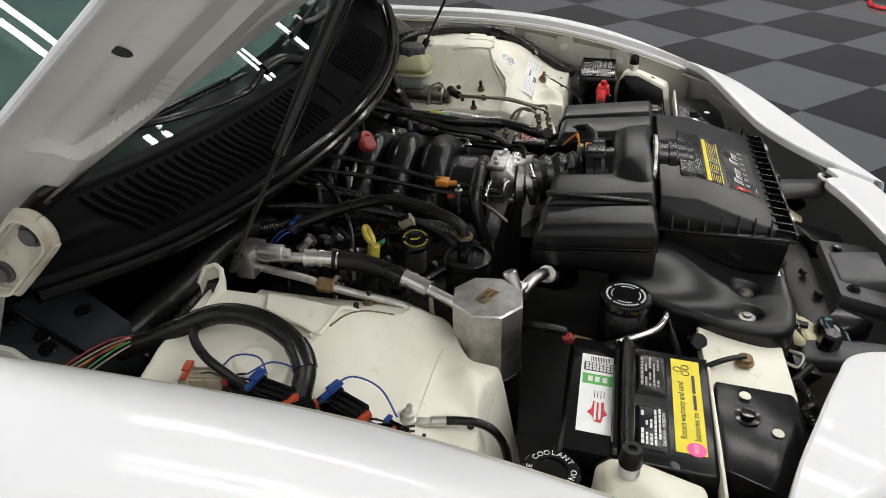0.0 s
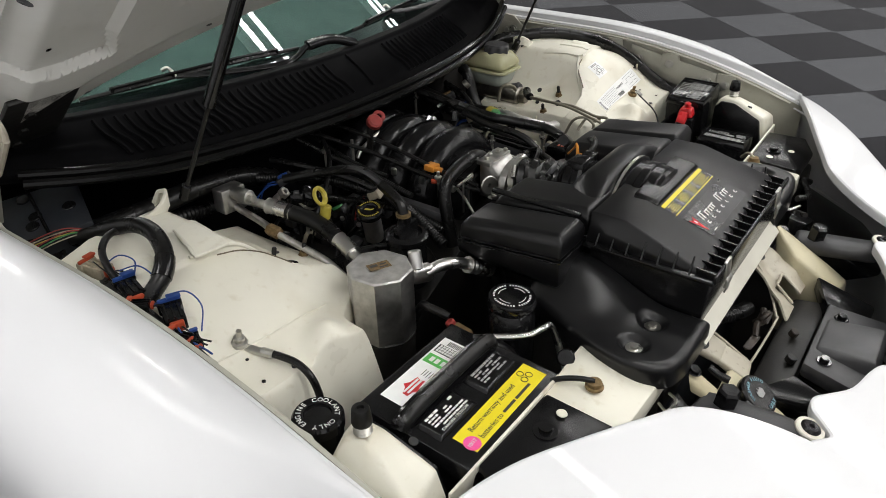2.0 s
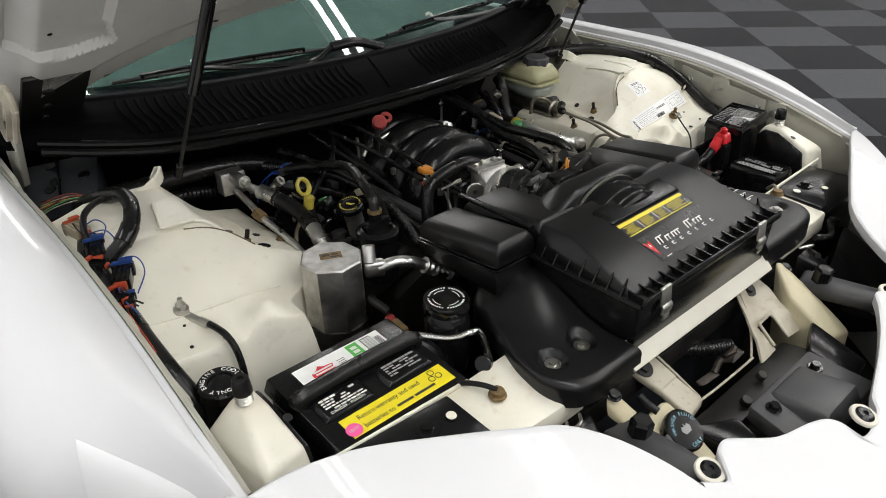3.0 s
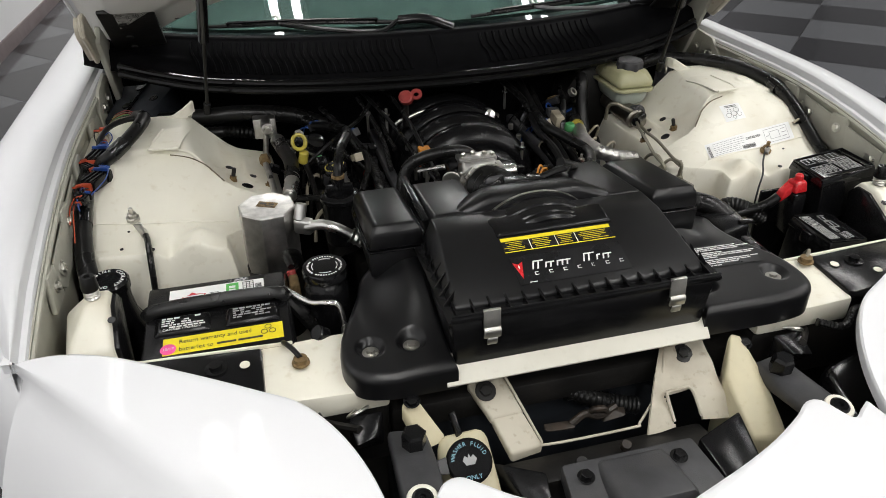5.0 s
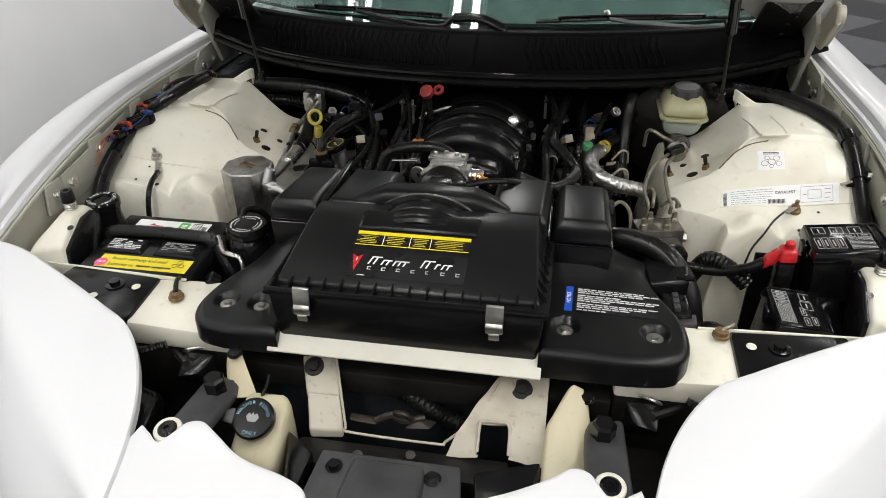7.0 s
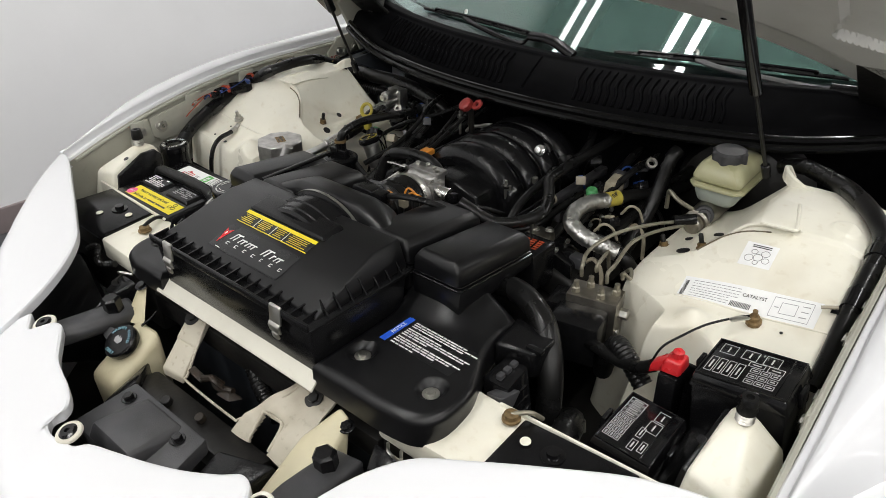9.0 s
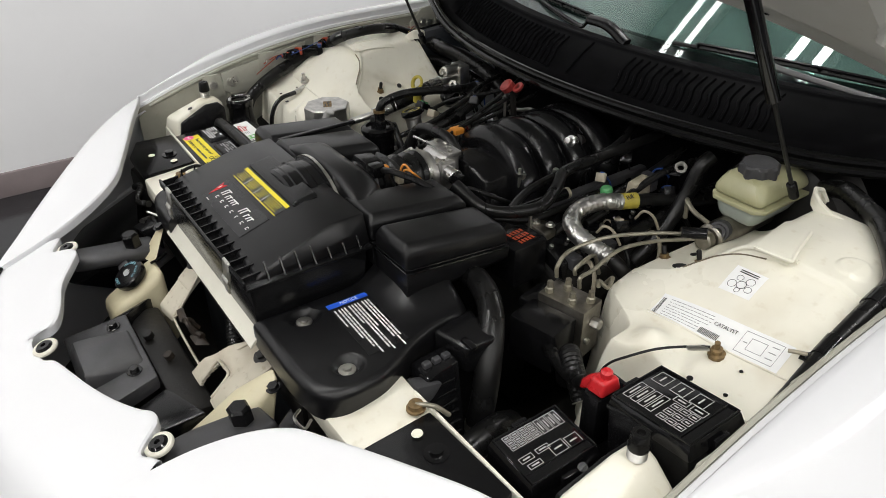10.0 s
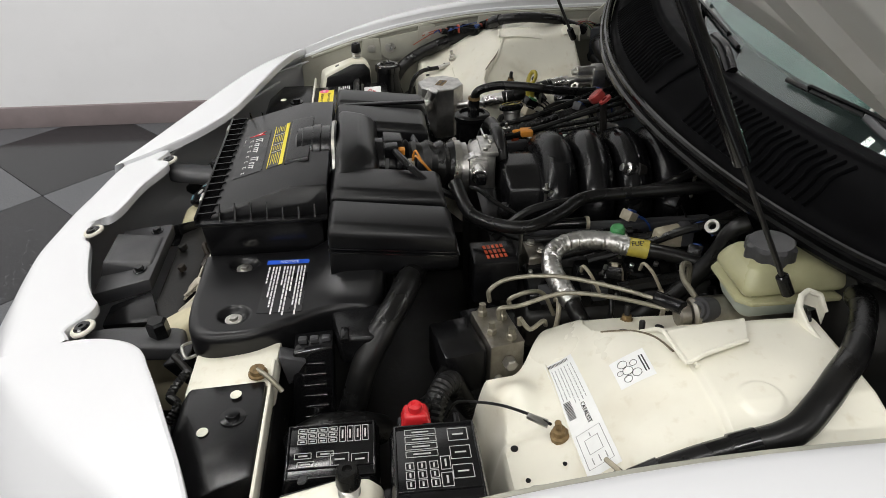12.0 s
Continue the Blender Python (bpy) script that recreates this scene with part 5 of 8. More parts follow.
part("sensor_rim", lathe([(0.049, 0), (0.054, 0), (0.054, 0.006), (0.049, 0.006)], turn((-0.013, 0.222, 0.766), (-0.06, 1, -0.10)), 28), GREYBLACK, bellows)
part("sensor_clip", hull([(-0.06, 0.275, 0.795), (-0.02, 0.275, 0.80), (-0.06, 0.29, 0.79), (-0.02, 0.29, 0.795), (-0.055, 0.28, 0.808), (-0.025, 0.285, 0.808)], 0.002), GREYBLACK, bellows)
part("sensor_cable", tube([(0.03, 0.245, 0.812), (0.06, 0.25, 0.818), (0.10, 0.27, 0.812), (0.125, 0.30, 0.79), (0.125, 0.34, 0.765)], 0.006, 8), RUBBER, bellows)
nudge()


# ---- engine ----
engine = thing("engine", (0, 0.6, 0.25), "dark eight-cylinder engine with ribbed black intake manifold", "engine")
part("block", hull([(s * x, y, z) for s in (-1, 1) for x, y, z in ((0.28, 0.40, 0.56), (0.28, 0.80, 0.56), (0.12, 0.40, 0.64), (0.12, 0.80, 0.64), (0.25, 0.40, 0.28), (0.25, 0.80, 0.28))], 0.02), DARK, engine)
for s in (-1, 1):
    part("valve_cover", hull([(s * x, y, z) for x, y, z in ((0.20, 0.42, 0.60), (0.33, 0.42, 0.56), (0.20, 0.78, 0.60), (0.33, 0.78, 0.56), (0.22, 0.43, 0.648), (0.31, 0.43, 0.62), (0.22, 0.77, 0.648), (0.31, 0.77, 0.62))], 0.012, 3), DARK, engine, "dark cast valve cover")
    for i in range(4):
        y = 0.465 + 0.082 * i
        coil = part("coil_pack", hull([(s * x, y + dy, z) for dy in (-0.028, 0.028) for x, z in ((0.235, 0.64), (0.305, 0.615), (0.24, 0.672), (0.30, 0.650))], 0.005), GLOSSBLACK, engine)
        for q in (-0.02, 0.02):
            part("coil_screw", cyl(0.0045, 0, 0.008, turn((s * 0.262, y + q, 0.664), (s * 0.3, 0, 1)), 6), STEEL, coil)
        part("coil_plug", box(*sorted((s * 0.286, s * 0.312)), y - 0.012, y + 0.012, 0.636, 0.660, 0.003), GREYBLACK, coil)
        part("plug_lead", tube([(s * 0.305, y + 0.01, 0.64), (s * 0.325, y + 0.012, 0.655), (s * 0.345, y + 0.008, 0.635), (s * 0.352, y, 0.59)], 0.004, 8), RUBBER if i % 2 else BEIGE, coil)
    part("fuel_rail", box(*sorted((s * 0.165, s * 0.185)), 0.42, 0.77, 0.678, 0.70, 0.006), GREYBLACK, engine)
    for i in range(4):
        part("injector", cyl(0.010, 0, 0.055, turn((s * 0.168, 0.475 + 0.08 * i, 0.635), (s * 0.2, 0, 1)), 12), PLASTIC, engine)
        part("injector_plug", box(*sorted((s * 0.186, s * 0.206)), 0.465 + 0.08 * i, 0.487 + 0.08 * i, 0.66, 0.682, 0.003), GREYBLACK, engine)

manifold = part("intake_manifold", hull([(s * x, y, z) for s in (-1, 1) for x, y, z in ((0.09, 0.43, 0.66), (0.09, 0.79, 0.66), (0.075, 0.44, 0.725), (0.075, 0.78, 0.715), (0.03, 0.435, 0.742), (0.03, 0.78, 0.735), (0.105, 0.45, 0.62), (0.105, 0.78, 0.62))], 0.02, 3), PLASTIC, engine, "satin black plastic intake manifold with curved runners")
for i in range(4):
    y = 0.530 + 0.068 * i
    part("runner", tube([(-0.118, y, 0.63), (-0.108, y, 0.685), (-0.068, y + 0.002, 0.732), (-0.010, y + 0.003, 0.751), (0.050, y + 0.001, 0.740), (0.096, y - 0.004, 0.700), (0.113, y - 0.006, 0.640)], 0.0305, 16, 6, flat=1.1), RUNNER, manifold)
part("vacuum_pipe", tube([(-0.138, 0.672, 0.735), (-0.125, 0.673, 0.748), (-0.100, 0.673, 0.756), (-0.070, 0.673, 0.766), (-0.026, 0.673, 0.766), (0.022, 0.673, 0.761), (0.058, 0.660, 0.757), (0.078, 0.650, 0.753)], 0.0042, 8), STEEL, manifold)
nudge(0.0, -0.030, 0.015)
part("pipe_union", lathe([(0, -0.02), (0.010, -0.02), (0.012, -0.012), (0.012, 0.0), (0.007, 0.002), (0.007, 0.012), (0, 0.013)], turn((0.083, 0.676, 0.737), (0.1, -1, 0.45)), 16), MACHINED, manifold)
part("union_ring", lathe([(0.012, -0.03), (0.017, -0.03), (0.017, -0.016), (0.012, -0.016)], turn((0.083, 0.676, 0.737), (0.1, -1, 0.45)), 18), DARK, manifold)
nudge()
for bx, by in ((0.105, 0.521), (-0.12, 0.46), (0.125, 0.585), (-0.125, 0.60), (0.12, 0.72), (-0.125, 0.53), (0.13, 0.65)):
    part("manifold_bolt", cyl(0.006, 0, 0.014, turn((bx, by - 0.012, 0.715), (0, 0, 1)), 8), STEEL, manifold)

# throttle body with its idle motor, in true metres
CAR_SCALE[0] = False
throttle = part("throttle_body", hull([(x, y, z) for x, y, z in ((-0.062, 0.394, 0.692), (0.010, 0.394, 0.692), (-0.062, 0.394, 0.752), (0.004, 0.394, 0.754), (-0.060, 0.444, 0.692), (0.012, 0.444, 0.692), (-0.060, 0.444, 0.768), (0.012, 0.444, 0.768), (-0.058, 0.412, 0.768), (0.010, 0.412, 0.768))], 0.005, 3), ALU, engine, "cast aluminium throttle body")
part("top_flange", hull([(x, y, z) for x in (-0.064, 0.014) for y in (0.416, 0.448) for z in (0.762, 0.772)], 0.002), ALU, throttle)
part("throttle_bore", lathe([(0.034, 0), (0.046, 0), (0.047, 0.003), (0.047, 0.014), (0.034, 0.014)], turn((-0.026, 0.378, 0.724), (0, 1, 0)), 32), ALU, throttle)
part("front_boss", hull([(x, y, z) for x in (-0.018, 0.010) for y, z in ((0.388, 0.735), (0.388, 0.757), (0.412, 0.735), (0.412, 0.764))], 0.003), MACHINED, throttle)
part("sensor_block", hull([(x, y, z) for x in (0.010, 0.024) for y in (0.394, 0.428) for z in (0.718, 0.758)], 0.003), ALU, throttle)
motor_body = part("idle_motor", cyl(0.0155, 0, 0.030, turn((0.021, 0.408, 0.740), (1, 0, -0.03)), 24, 0.002), MACHINED, throttle, "bright idle air motor")
part("motor_plug", box(0.051, 0.068, 0.400, 0.417, 0.731, 0.748, 0.002), PLASTIC, motor_body)
part("fuel_nipple", tube([(-0.062, 0.415, 0.742), (-0.078, 0.413, 0.742), (-0.086, 0.410, 0.738)], 0.0062, 10, 4), MACHINED, throttle)
part("lever_cam", lathe([(0.005, 0), (0.017, 0), (0.019, 0.003), (0.017, 0.005), (0.005, 0.005)], turn((-0.082, 0.408, 0.735), (-0.4, -1, 0.1)), 18), STEEL, throttle)
part("throttle_spring", tube([(-0.072 + 0.002 * (k % 2), 0.405 + 0.009 * math.sin(k * 1.2), 0.728 - 0.0022 * k) for k in range(14)], 0.0016, 5, 2), STEEL, throttle)
for bx, by, bz in ((-0.052, 0.432, 0.772), (-0.030, 0.438, 0.772), (-0.008, 0.432, 0.772), (0.006, 0.424, 0.772)):
    part("throttle_bolt", cyl(0.005, 0, 0.006, turn((bx, by, bz), (0, 0, 1)), 6, 0.001), STEEL, throttle)
for ex, ez in ((-0.050, 0.722), (0.042, 0.722)):
    part("clamp_ear", lathe([(0.005, 0), (0.012, 0), (0.012, 0.003), (0.005, 0.003)], turn((ex, 0.362, ez), (0.1, -0.5, 1)), 16), STEEL, throttle)
part("linkage_bracket", hull([(x, y, z) for x in (-0.128, -0.085) for y in (0.440, 0.443) for z in (0.744, 0.748)] + [(-0.100, 0.441, 0.756), (-0.088, 0.441, 0.756)], 0.001), STEEL, throttle)
for lx in (-0.126, -0.108):
    part("linkage_strip", hull([(lx + dx, 0.436 + dy, z) for dx in (-0.0025, 0.0025) for dy in (0, 0.002) for z in (0.685, 0.750)], 0.0005), STEEL, throttle)
part("linkage_link", tube([(-0.145, 0.438, 0.749), (-0.120, 0.438, 0.751), (-0.092, 0.438, 0.752)], 0.0032, 8, 3), MACHINED, throttle)
for dy, mid in ((0.0, 0.800), (0.006, 0.792)):
    part("gold_lead", tube([(0.045 + dy, 0.284, 0.778), (0.053 + dy, 0.290, mid), (0.066 + dy, 0.300, 0.786), (0.075, 0.318, 0.765)], 0.0020, 6, 5), ORANGE, throttle)
part("lead_plug", box(0.040, 0.056, 0.276, 0.288, 0.764, 0.780, 0.002), BEIGE, throttle)
CAR_SCALE[0] = True

# filler cap, dipstick and hoses round the engine
oil = thing("oil_filler_cap", (-0.292, 0.509, 0.64), "black oil filler cap with yellow ring print on a metal neck", "oil cap")
om = turn((-0.292, 0.509, 0.722), (-0.25, -0.1, 1)) @ Matrix.Scale(0.74, 4)
part("cap", lathe([(0, 0)] + [(0.031, 0.0), (0.033, 0.003), (0.033, 0.014), (0.030, 0.018), (0.020, 0.018), (0.018, 0.016), (0, 0.016)], om, 28), PLASTIC, oil)
for i in range(3):
    a = 2 * math.pi * i / 3
    part("grip", hull([om @ Vector((math.cos(a + d) * r, math.sin(a + d) * r, z)) for d in (-0.16, 0.16) for r in (0.03, 0.039) for z in (0.003, 0.013)], 0.002), PLASTIC, oil)
ring = bmesh.new()
for i in range(30):
    if i in (7, 8, 22, 23):
        continue
    a = 2 * math.pi * i / 30
    box(-0.0014, 0.0014, -0.0022, 0.0022, 0, 0.0006, bm=ring, m=om @ Matrix.Rotation(a, 4, "Z") @ Matrix.Translation((0, 0.0255, 0.018)))
part("ring_print", ring, YELLOW, oil)
part("can_symbol", slab([(-0.011, -0.003), (0.004, -0.003), (0.012, 0.004), (0.010, 0.005), (0.003, 0.002), (-0.004, 0.003), (-0.011, 0.002)], 0.0162, 0.0168, m=om), YELLOW, oil)
part("neck", lathe([(0.024, -0.08), (0.024, -0.01), (0.027, -0.006), (0.027, 0.0)], om, 24), ALU, oil)

nudge(-0.004, -0.006, 0.0)
dip = thing("dipstick", (-0.353, 0.57, 0.60), "yellow plastic ring handle of the oil dipstick", "dipstick")
dm = turn((-0.353, 0.57, 0.770), (0.25, -1, 0.45))
loop = [dm @ Vector((0.0135 * math.cos(2 * math.pi * k / 16), 0.0150 * math.sin(2 * math.pi * k / 16), 0)) for k in range(17)]
part("ring", tube(loop, 0.0036, 8, 2, flat=1.3), YELLOW, dip)
part("collar", cyl(0.010, -0.016, 0.010, turn((-0.347, 0.566, 0.740), (0.2, -0.1, 1)), 14, 0.002), YELLOW, dip)
part("tube", tube([(-0.347, 0.566, 0.73), (-0.335, 0.56, 0.68), (-0.325, 0.55, 0.60)], 0.006, 8), DARK, dip)

nudge()
nudge(0.006, 0.002, 0.013)
canister = thing("vent_canister", (-0.304, 0.421, 0.58), "black round plastic vent canister with hose on top", "canister")
part("body", lathe([(0, 0.60), (0.033, 0.60), (0.035, 0.61), (0.035, 0.688), (0.039, 0.692), (0.039, 0.700), (0.034, 0.704), (0.028, 0.705), (0.026, 0.700), (0.0, 0.700)], Matrix.Translation((-0.304, 0.421, 0)), 28), PLASTIC, canister)
part("top_fins", box(-0.330, -0.278, 0.414, 0.428, 0.70, 0.722, 0.003), PLASTIC, canister)
part("nipple", cyl(0.012, 0.70, 0.735, Matrix.Translation((-0.304, 0.425, 0)), 14), PLASTIC, canister)
part("orange_seal", lathe([(0.0, 0), (0.013, 0), (0.013, 0.006), (0.0, 0.006)], Matrix.Translation((-0.304, 0.425, 0.735)), 14), RUST, canister)
part("hose", tube([(-0.304, 0.425, 0.738), (-0.300, 0.435, 0.757), (-0.290, 0.475, 0.770), (-0.270, 0.53, 0.772), (-0.262, 0.58, 0.765), (-0.285, 0.65, 0.748), (-0.32, 0.70, 0.735)], 0.0095, 10), RUBBER, canister)
nudge()


def hose(name, pts, r, material, label, rib=0.0, pitch=0.006, category="hose", flat=1.0, segs=12):
    ob = part(name, tube(pts, r, segs, 6, rib, pitch, flat=flat), material)
    return tagged(ob, label, category)


CAR_SCALE[0] = False
hose("vent_hose", [(-0.182, 0.425, 0.640), (-0.177, 0.440, 0.700), (-0.170, 0.450, 0.733), (-0.157, 0.455, 0.755), (-0.134, 0.456, 0.767), (-0.097, 0.457, 0.774), (-0.055, 0.458, 0.774), (-0.030, 0.458, 0.764), (-0.018, 0.460, 0.748), (-0.012, 0.465, 0.725)], 0.0125, RUBBER, "fat black rubber vent hose arching over the throttle")
CAR_SCALE[0] = True
hose("throttle_cable", [(-0.105, 0.40, 0.735), (-0.109, 0.50, 0.748), (-0.116, 0.60, 0.772), (-0.135, 0.72, 0.795), (-0.16, 0.79, 0.80)], 0.0045, RUBBER, "thin black throttle cable with orange clip", category="cable")
hose("cruise_cable", [(-0.107, 0.395, 0.728), (-0.125, 0.50, 0.735), (-0.15, 0.62, 0.765), (-0.20, 0.78, 0.80)], 0.0045, RUBBER, "thin black cruise control cable", category="cable")
nudge(0.002, -0.020, 0.0)
clip_o = thing("cable_clip", (-0.11, 0.524, 0.735), "orange plastic cable clip on the throttle cables", "clip")
part("body", box(-0.122, -0.098, 0.512, 0.536, 0.741, 0.754, 0.003), ORANGE, clip_o)
part("pin", cyl(0.005, 0, 0.018, turn((-0.115, 0.515, 0.748), (0.2, -1, 0)), 10), ORANGE, clip_o)
part("red_pin", cyl(0.006, 0, 0.014, turn((-0.128, 0.512, 0.728), (0.3, -1, 0)), 10), ORANGERED, clip_o)
nudge()
hose("steel_rod", [(-0.105, 0.46, 0.725), (-0.125, 0.42, 0.715), (-0.15, 0.38, 0.70)], 0.0028, STEEL, "thin bare steel linkage rod", category="rod")
for pts, r in (([(-0.33, 0.76, 0.74), (-0.25, 0.66, 0.735), (-0.22, 0.56, 0.72), (-0.21, 0.48, 0.70), (-0.22, 0.40, 0.66)], 0.011),
               ([(-0.40, 0.70, 0.72), (-0.30, 0.66, 0.715), (-0.24, 0.60, 0.70), (-0.20, 0.50, 0.69), (-0.19, 0.42, 0.67)], 0.008),
               ([(-0.20, 0.78, 0.775), (-0.18, 0.70, 0.745), (-0.175, 0.60, 0.73), (-0.18, 0.50, 0.715)], 0.006),
               ([(-0.155, 0.77, 0.76), (-0.16, 0.66, 0.735), (-0.155, 0.58, 0.725)], 0.005)):
    hose("wiring_loom", pts, r, RUBBER, "black wrapped wiring loom beside the manifold", rib=0.001, pitch=0.005, category="wiring")
for pts, r in (([(0.12, 0.34, 0.765), (0.185, 0.363, 0.735), (0.228, 0.435, 0.733), (0.205, 0.50, 0.742), (0.178, 0.545, 0.752), (0.180, 0.62, 0.758), (0.19, 0.70, 0.765), (0.20, 0.78, 0.775)], 0.011),
               ([(0.13, 0.36, 0.70), (0.165, 0.40, 0.695), (0.20, 0.46, 0.69), (0.21, 0.54, 0.70), (0.215, 0.62, 0.705)], 0.007),
               ([(0.24, 0.80, 0.75), (0.235, 0.72, 0.72), (0.235, 0.62, 0.70), (0.235, 0.50, 0.68), (0.235, 0.44, 0.65)], 0.009),
               ([(0.345, 0.74, 0.79), (0.340, 0.72, 0.775), (0.335, 0.70, 0.72), (0.33, 0.66, 0.66), (0.32, 0.60, 0.60)], 0.014)):
    hose("wiring_loom", pts, r, RUBBER, "black taped wiring loom beside the manifold", category="wiring")

redcap = thing("red_service_cap", (-0.105, 0.66, 0.78), "faded red plastic cap near the firewall", "cap")
part("cap", lathe([(0, 0), (0.014, 0), (0.016, 0.003), (0.016, 0.014), (0.012, 0.017), (0, 0.017)], turn((-0.112, 0.645, 0.808), (-0.2, -0.6, 0.7)), 10), DIMRED, redcap)
part("tether_ring", lathe([(0.006, 0), (0.013, 0), (0.013, 0.005), (0.006, 0.005)], turn((-0.088, 0.65, 0.815), (-0.2, -0.6, 0.7)), 14), DIMRED, redcap)
part("stem", cyl(0.007, 0, 0.07, turn((-0.112, 0.66, 0.74), (0, -0.1, 1)), 10), DARK, redcap)

nudge(0.003, 0.0, 0.010)
ps = thing("power_steering_reservoir", (-0.361, 0.176, 0.56), "black power steering fluid reservoir with printed round cap", "fluid reservoir")
part("body", lathe([(0, 0.58), (0.034, 0.58), (0.036, 0.59), (0.036, 0.67), (0.028, 0.682), (0.022, 0.69), (0.022, 0.697)], Matrix.Translation((-0.361, 0.176, 0)), 24), PLASTIC, ps)
pm = turn((-0.361, 0.176, 0.688), (0, 0, 1))
pcap = part("cap", lathe([(0, 0)] + [(0.035, 0.0), (0.037, 0.002), (0.037, 0.014), (0.035, 0.018), (0, 0.018)], pm, 36), GLOSSBLACK, ps)
rp = bmesh.new()
for i in range(40):
    if i % 20 in (0, 10):
        continue
    a = 2 * math.pi * i / 40
    box(-0.0012, 0.0012, -0.0015, 0.0015, 0, 0.0005, bm=rp, m=pm @ Matrix.Rotation(a, 4, "Z") @ Matrix.Translation((0, 0.0272, 0.0182)))
for a0 in (0.3, 1.9, 3.4, 5.0):
    for k in range(6):
        a = a0 + k * 0.16
        box(-0.0018, 0.0018, -0.0006, 0.0006, 0, 0.0005, bm=rp, m=pm @ Matrix.Rotation(a, 4, "Z") @ Matrix.Translation((0, 0.0205, 0.0182)))
part("cap_print", rp, INK, pcap)
part("hose", tube([(-0.385, 0.15, 0.60), (-0.41, 0.16, 0.64), (-0.43, 0.19, 0.655), (-0.43, 0.24, 0.62)], 0.012, 10), RUBBER, ps)
nudge()
hose("steering_pipe", [(-0.425, 0.185, 0.675), (-0.39, 0.135, 0.678), (-0.365, 0.118, 0.685), (-0.348, 0.115, 0.68), (-0.342, 0.105, 0.65), (-0.345, 0.085, 0.60)], 0.0055, MACHINED, "bent bare metal power steering pipe", category="pipe")
sensor = thing("round_sensor", (-0.345, 0.06, 0.62), "black round sensor beside the duct", "sensor")
part("body", cyl(0.013, 0, 0.02, turn((-0.375, 0.075, 0.655), (-0.6, -0.3, 0.6)), 16, 0.002), PLASTIC, sensor)

# ---- air conditioning ----
nudge(-0.012, -0.004, 0.017)
drier = thing("ac_accumulator", (-0.425, 0.372, 0.45), "silver eight-sided air conditioning accumulator can with label", "ac accumulator")
dr = Matrix.Translation((-0.425, 0.370, 0)) @ Matrix.Rotation(radians(22.5 + 8), 4, "Z")
part("upper_can", lathe([(0, 0.600), (0.052, 0.600), (0.0525, 0.606), (0.0525, 0.7195), (0.0500, 0.722), (0, 0.722)], dr, 8), ALU, drier, "octagonal cast aluminium top can")
part("weld_bead", lathe([(0.047, 0.590), (0.0515, 0.592), (0.0515, 0.600), (0.047, 0.602)], dr, 24), DARK, drier)
part("lower_can", lathe([(0, 0.45), (0.048, 0.45), (0.050, 0.46), (0.050, 0.592), (0, 0.594)], dr, 24), DARK, drier, "blackened lower can")
LB = plane_pose((-0.425, 0.370, 0.7222), (0.9, -0.42, 0), (0.42, 0.9, 0))
part("label", bars([(0, 0.002, 0.036, 0.019)], LB), RUST, drier, "brown worn label")
part("label_print", bars([(-0.008, 0.004, 0.012, 0.006), (0.008, 0.004, 0.010, 0.003), (0.006, -0.003, 0.014, 0.003)], LB @ Matrix.Translation((0, 0, 0.0004))), DARKINK, drier)
part("outlet_fitting", hull([(-0.385, 0.335, 0.675), (-0.355, 0.318, 0.675), (-0.385, 0.335, 0.705), (-0.352, 0.318, 0.705), (-0.375, 0.352, 0.675), (-0.345, 0.335, 0.675), (-0.375, 0.352, 0.705), (-0.345, 0.335, 0.705)], 0.006, 3), MACHINED, drier)
part("service_port", cyl(0.011, 0, 0.032, turn((-0.372, 0.338, 0.70), (0.25, 0.35, 0.9)), 16, 0.002), MACHINED, drier)
part("outlet_pipe", tube([(-0.36, 0.33, 0.69), (-0.335, 0.318, 0.697), (-0.310, 0.306, 0.693), (-0.285, 0.300, 0.678), (-0.255, 0.292, 0.66)], 0.0098, 12), MACHINED, drier)
part("outlet_ferrule", tube([(-0.285, 0.300, 0.678), (-0.262, 0.294, 0.664), (-0.238, 0.288, 0.65)], 0.0148, 16, 5, rib=0.002, pitch=0.009), MACHINED, drier)
part("outlet_hose", tube([(-0.24, 0.288, 0.65), (-0.22, 0.283, 0.635), (-0.20, 0.29, 0.60)], 0.012, 12), RUBBER, drier)

nudge()
acline = thing("ac_hose_assembly", (-0.40, 0.60, 0.62), "silver air conditioning fittings joined by a fat black hose", "ac hose")
part("manifold_block", hull([(-0.445, 0.720, 0.72), (-0.395, 0.715, 0.72), (-0.445, 0.750, 0.72), (-0.395, 0.745, 0.72), (-0.445, 0.720, 0.768), (-0.395, 0.715, 0.768), (-0.445, 0.750, 0.768), (-0.395, 0.745, 0.768)], 0.004), ALU, acline)
part("block_boss", cyl(0.013, 0, 0.045, turn((-0.418, 0.725, 0.758), (0.05, -1, 0)), 16), ALU, acline)
part("block_bolt", cyl(0.008, 0, 0.012, turn((-0.416, 0.682, 0.758), (0.05, -1, 0)), 6), STEEL, acline)
part("upper_pipe", tube([(-0.412, 0.72, 0.742), (-0.402, 0.67, 0.742), (-0.396, 0.64, 0.74)], 0.0085, 12), ALU, acline)
part("ferrule", tube([(-0.398, 0.655, 0.741), (-0.393, 0.63, 0.740), (-0.388, 0.605, 0.737)], 0.0155, 16, 4, rib=0.002, pitch=0.011), MACHINED, acline)
part("hose", tube([(-0.390, 0.615, 0.738), (-0.380, 0.575, 0.732), (-0.378, 0.54, 0.724), (-0.383, 0.505, 0.715)], 0.0150, 16), RUBBER, acline, "fat black rubber hose")
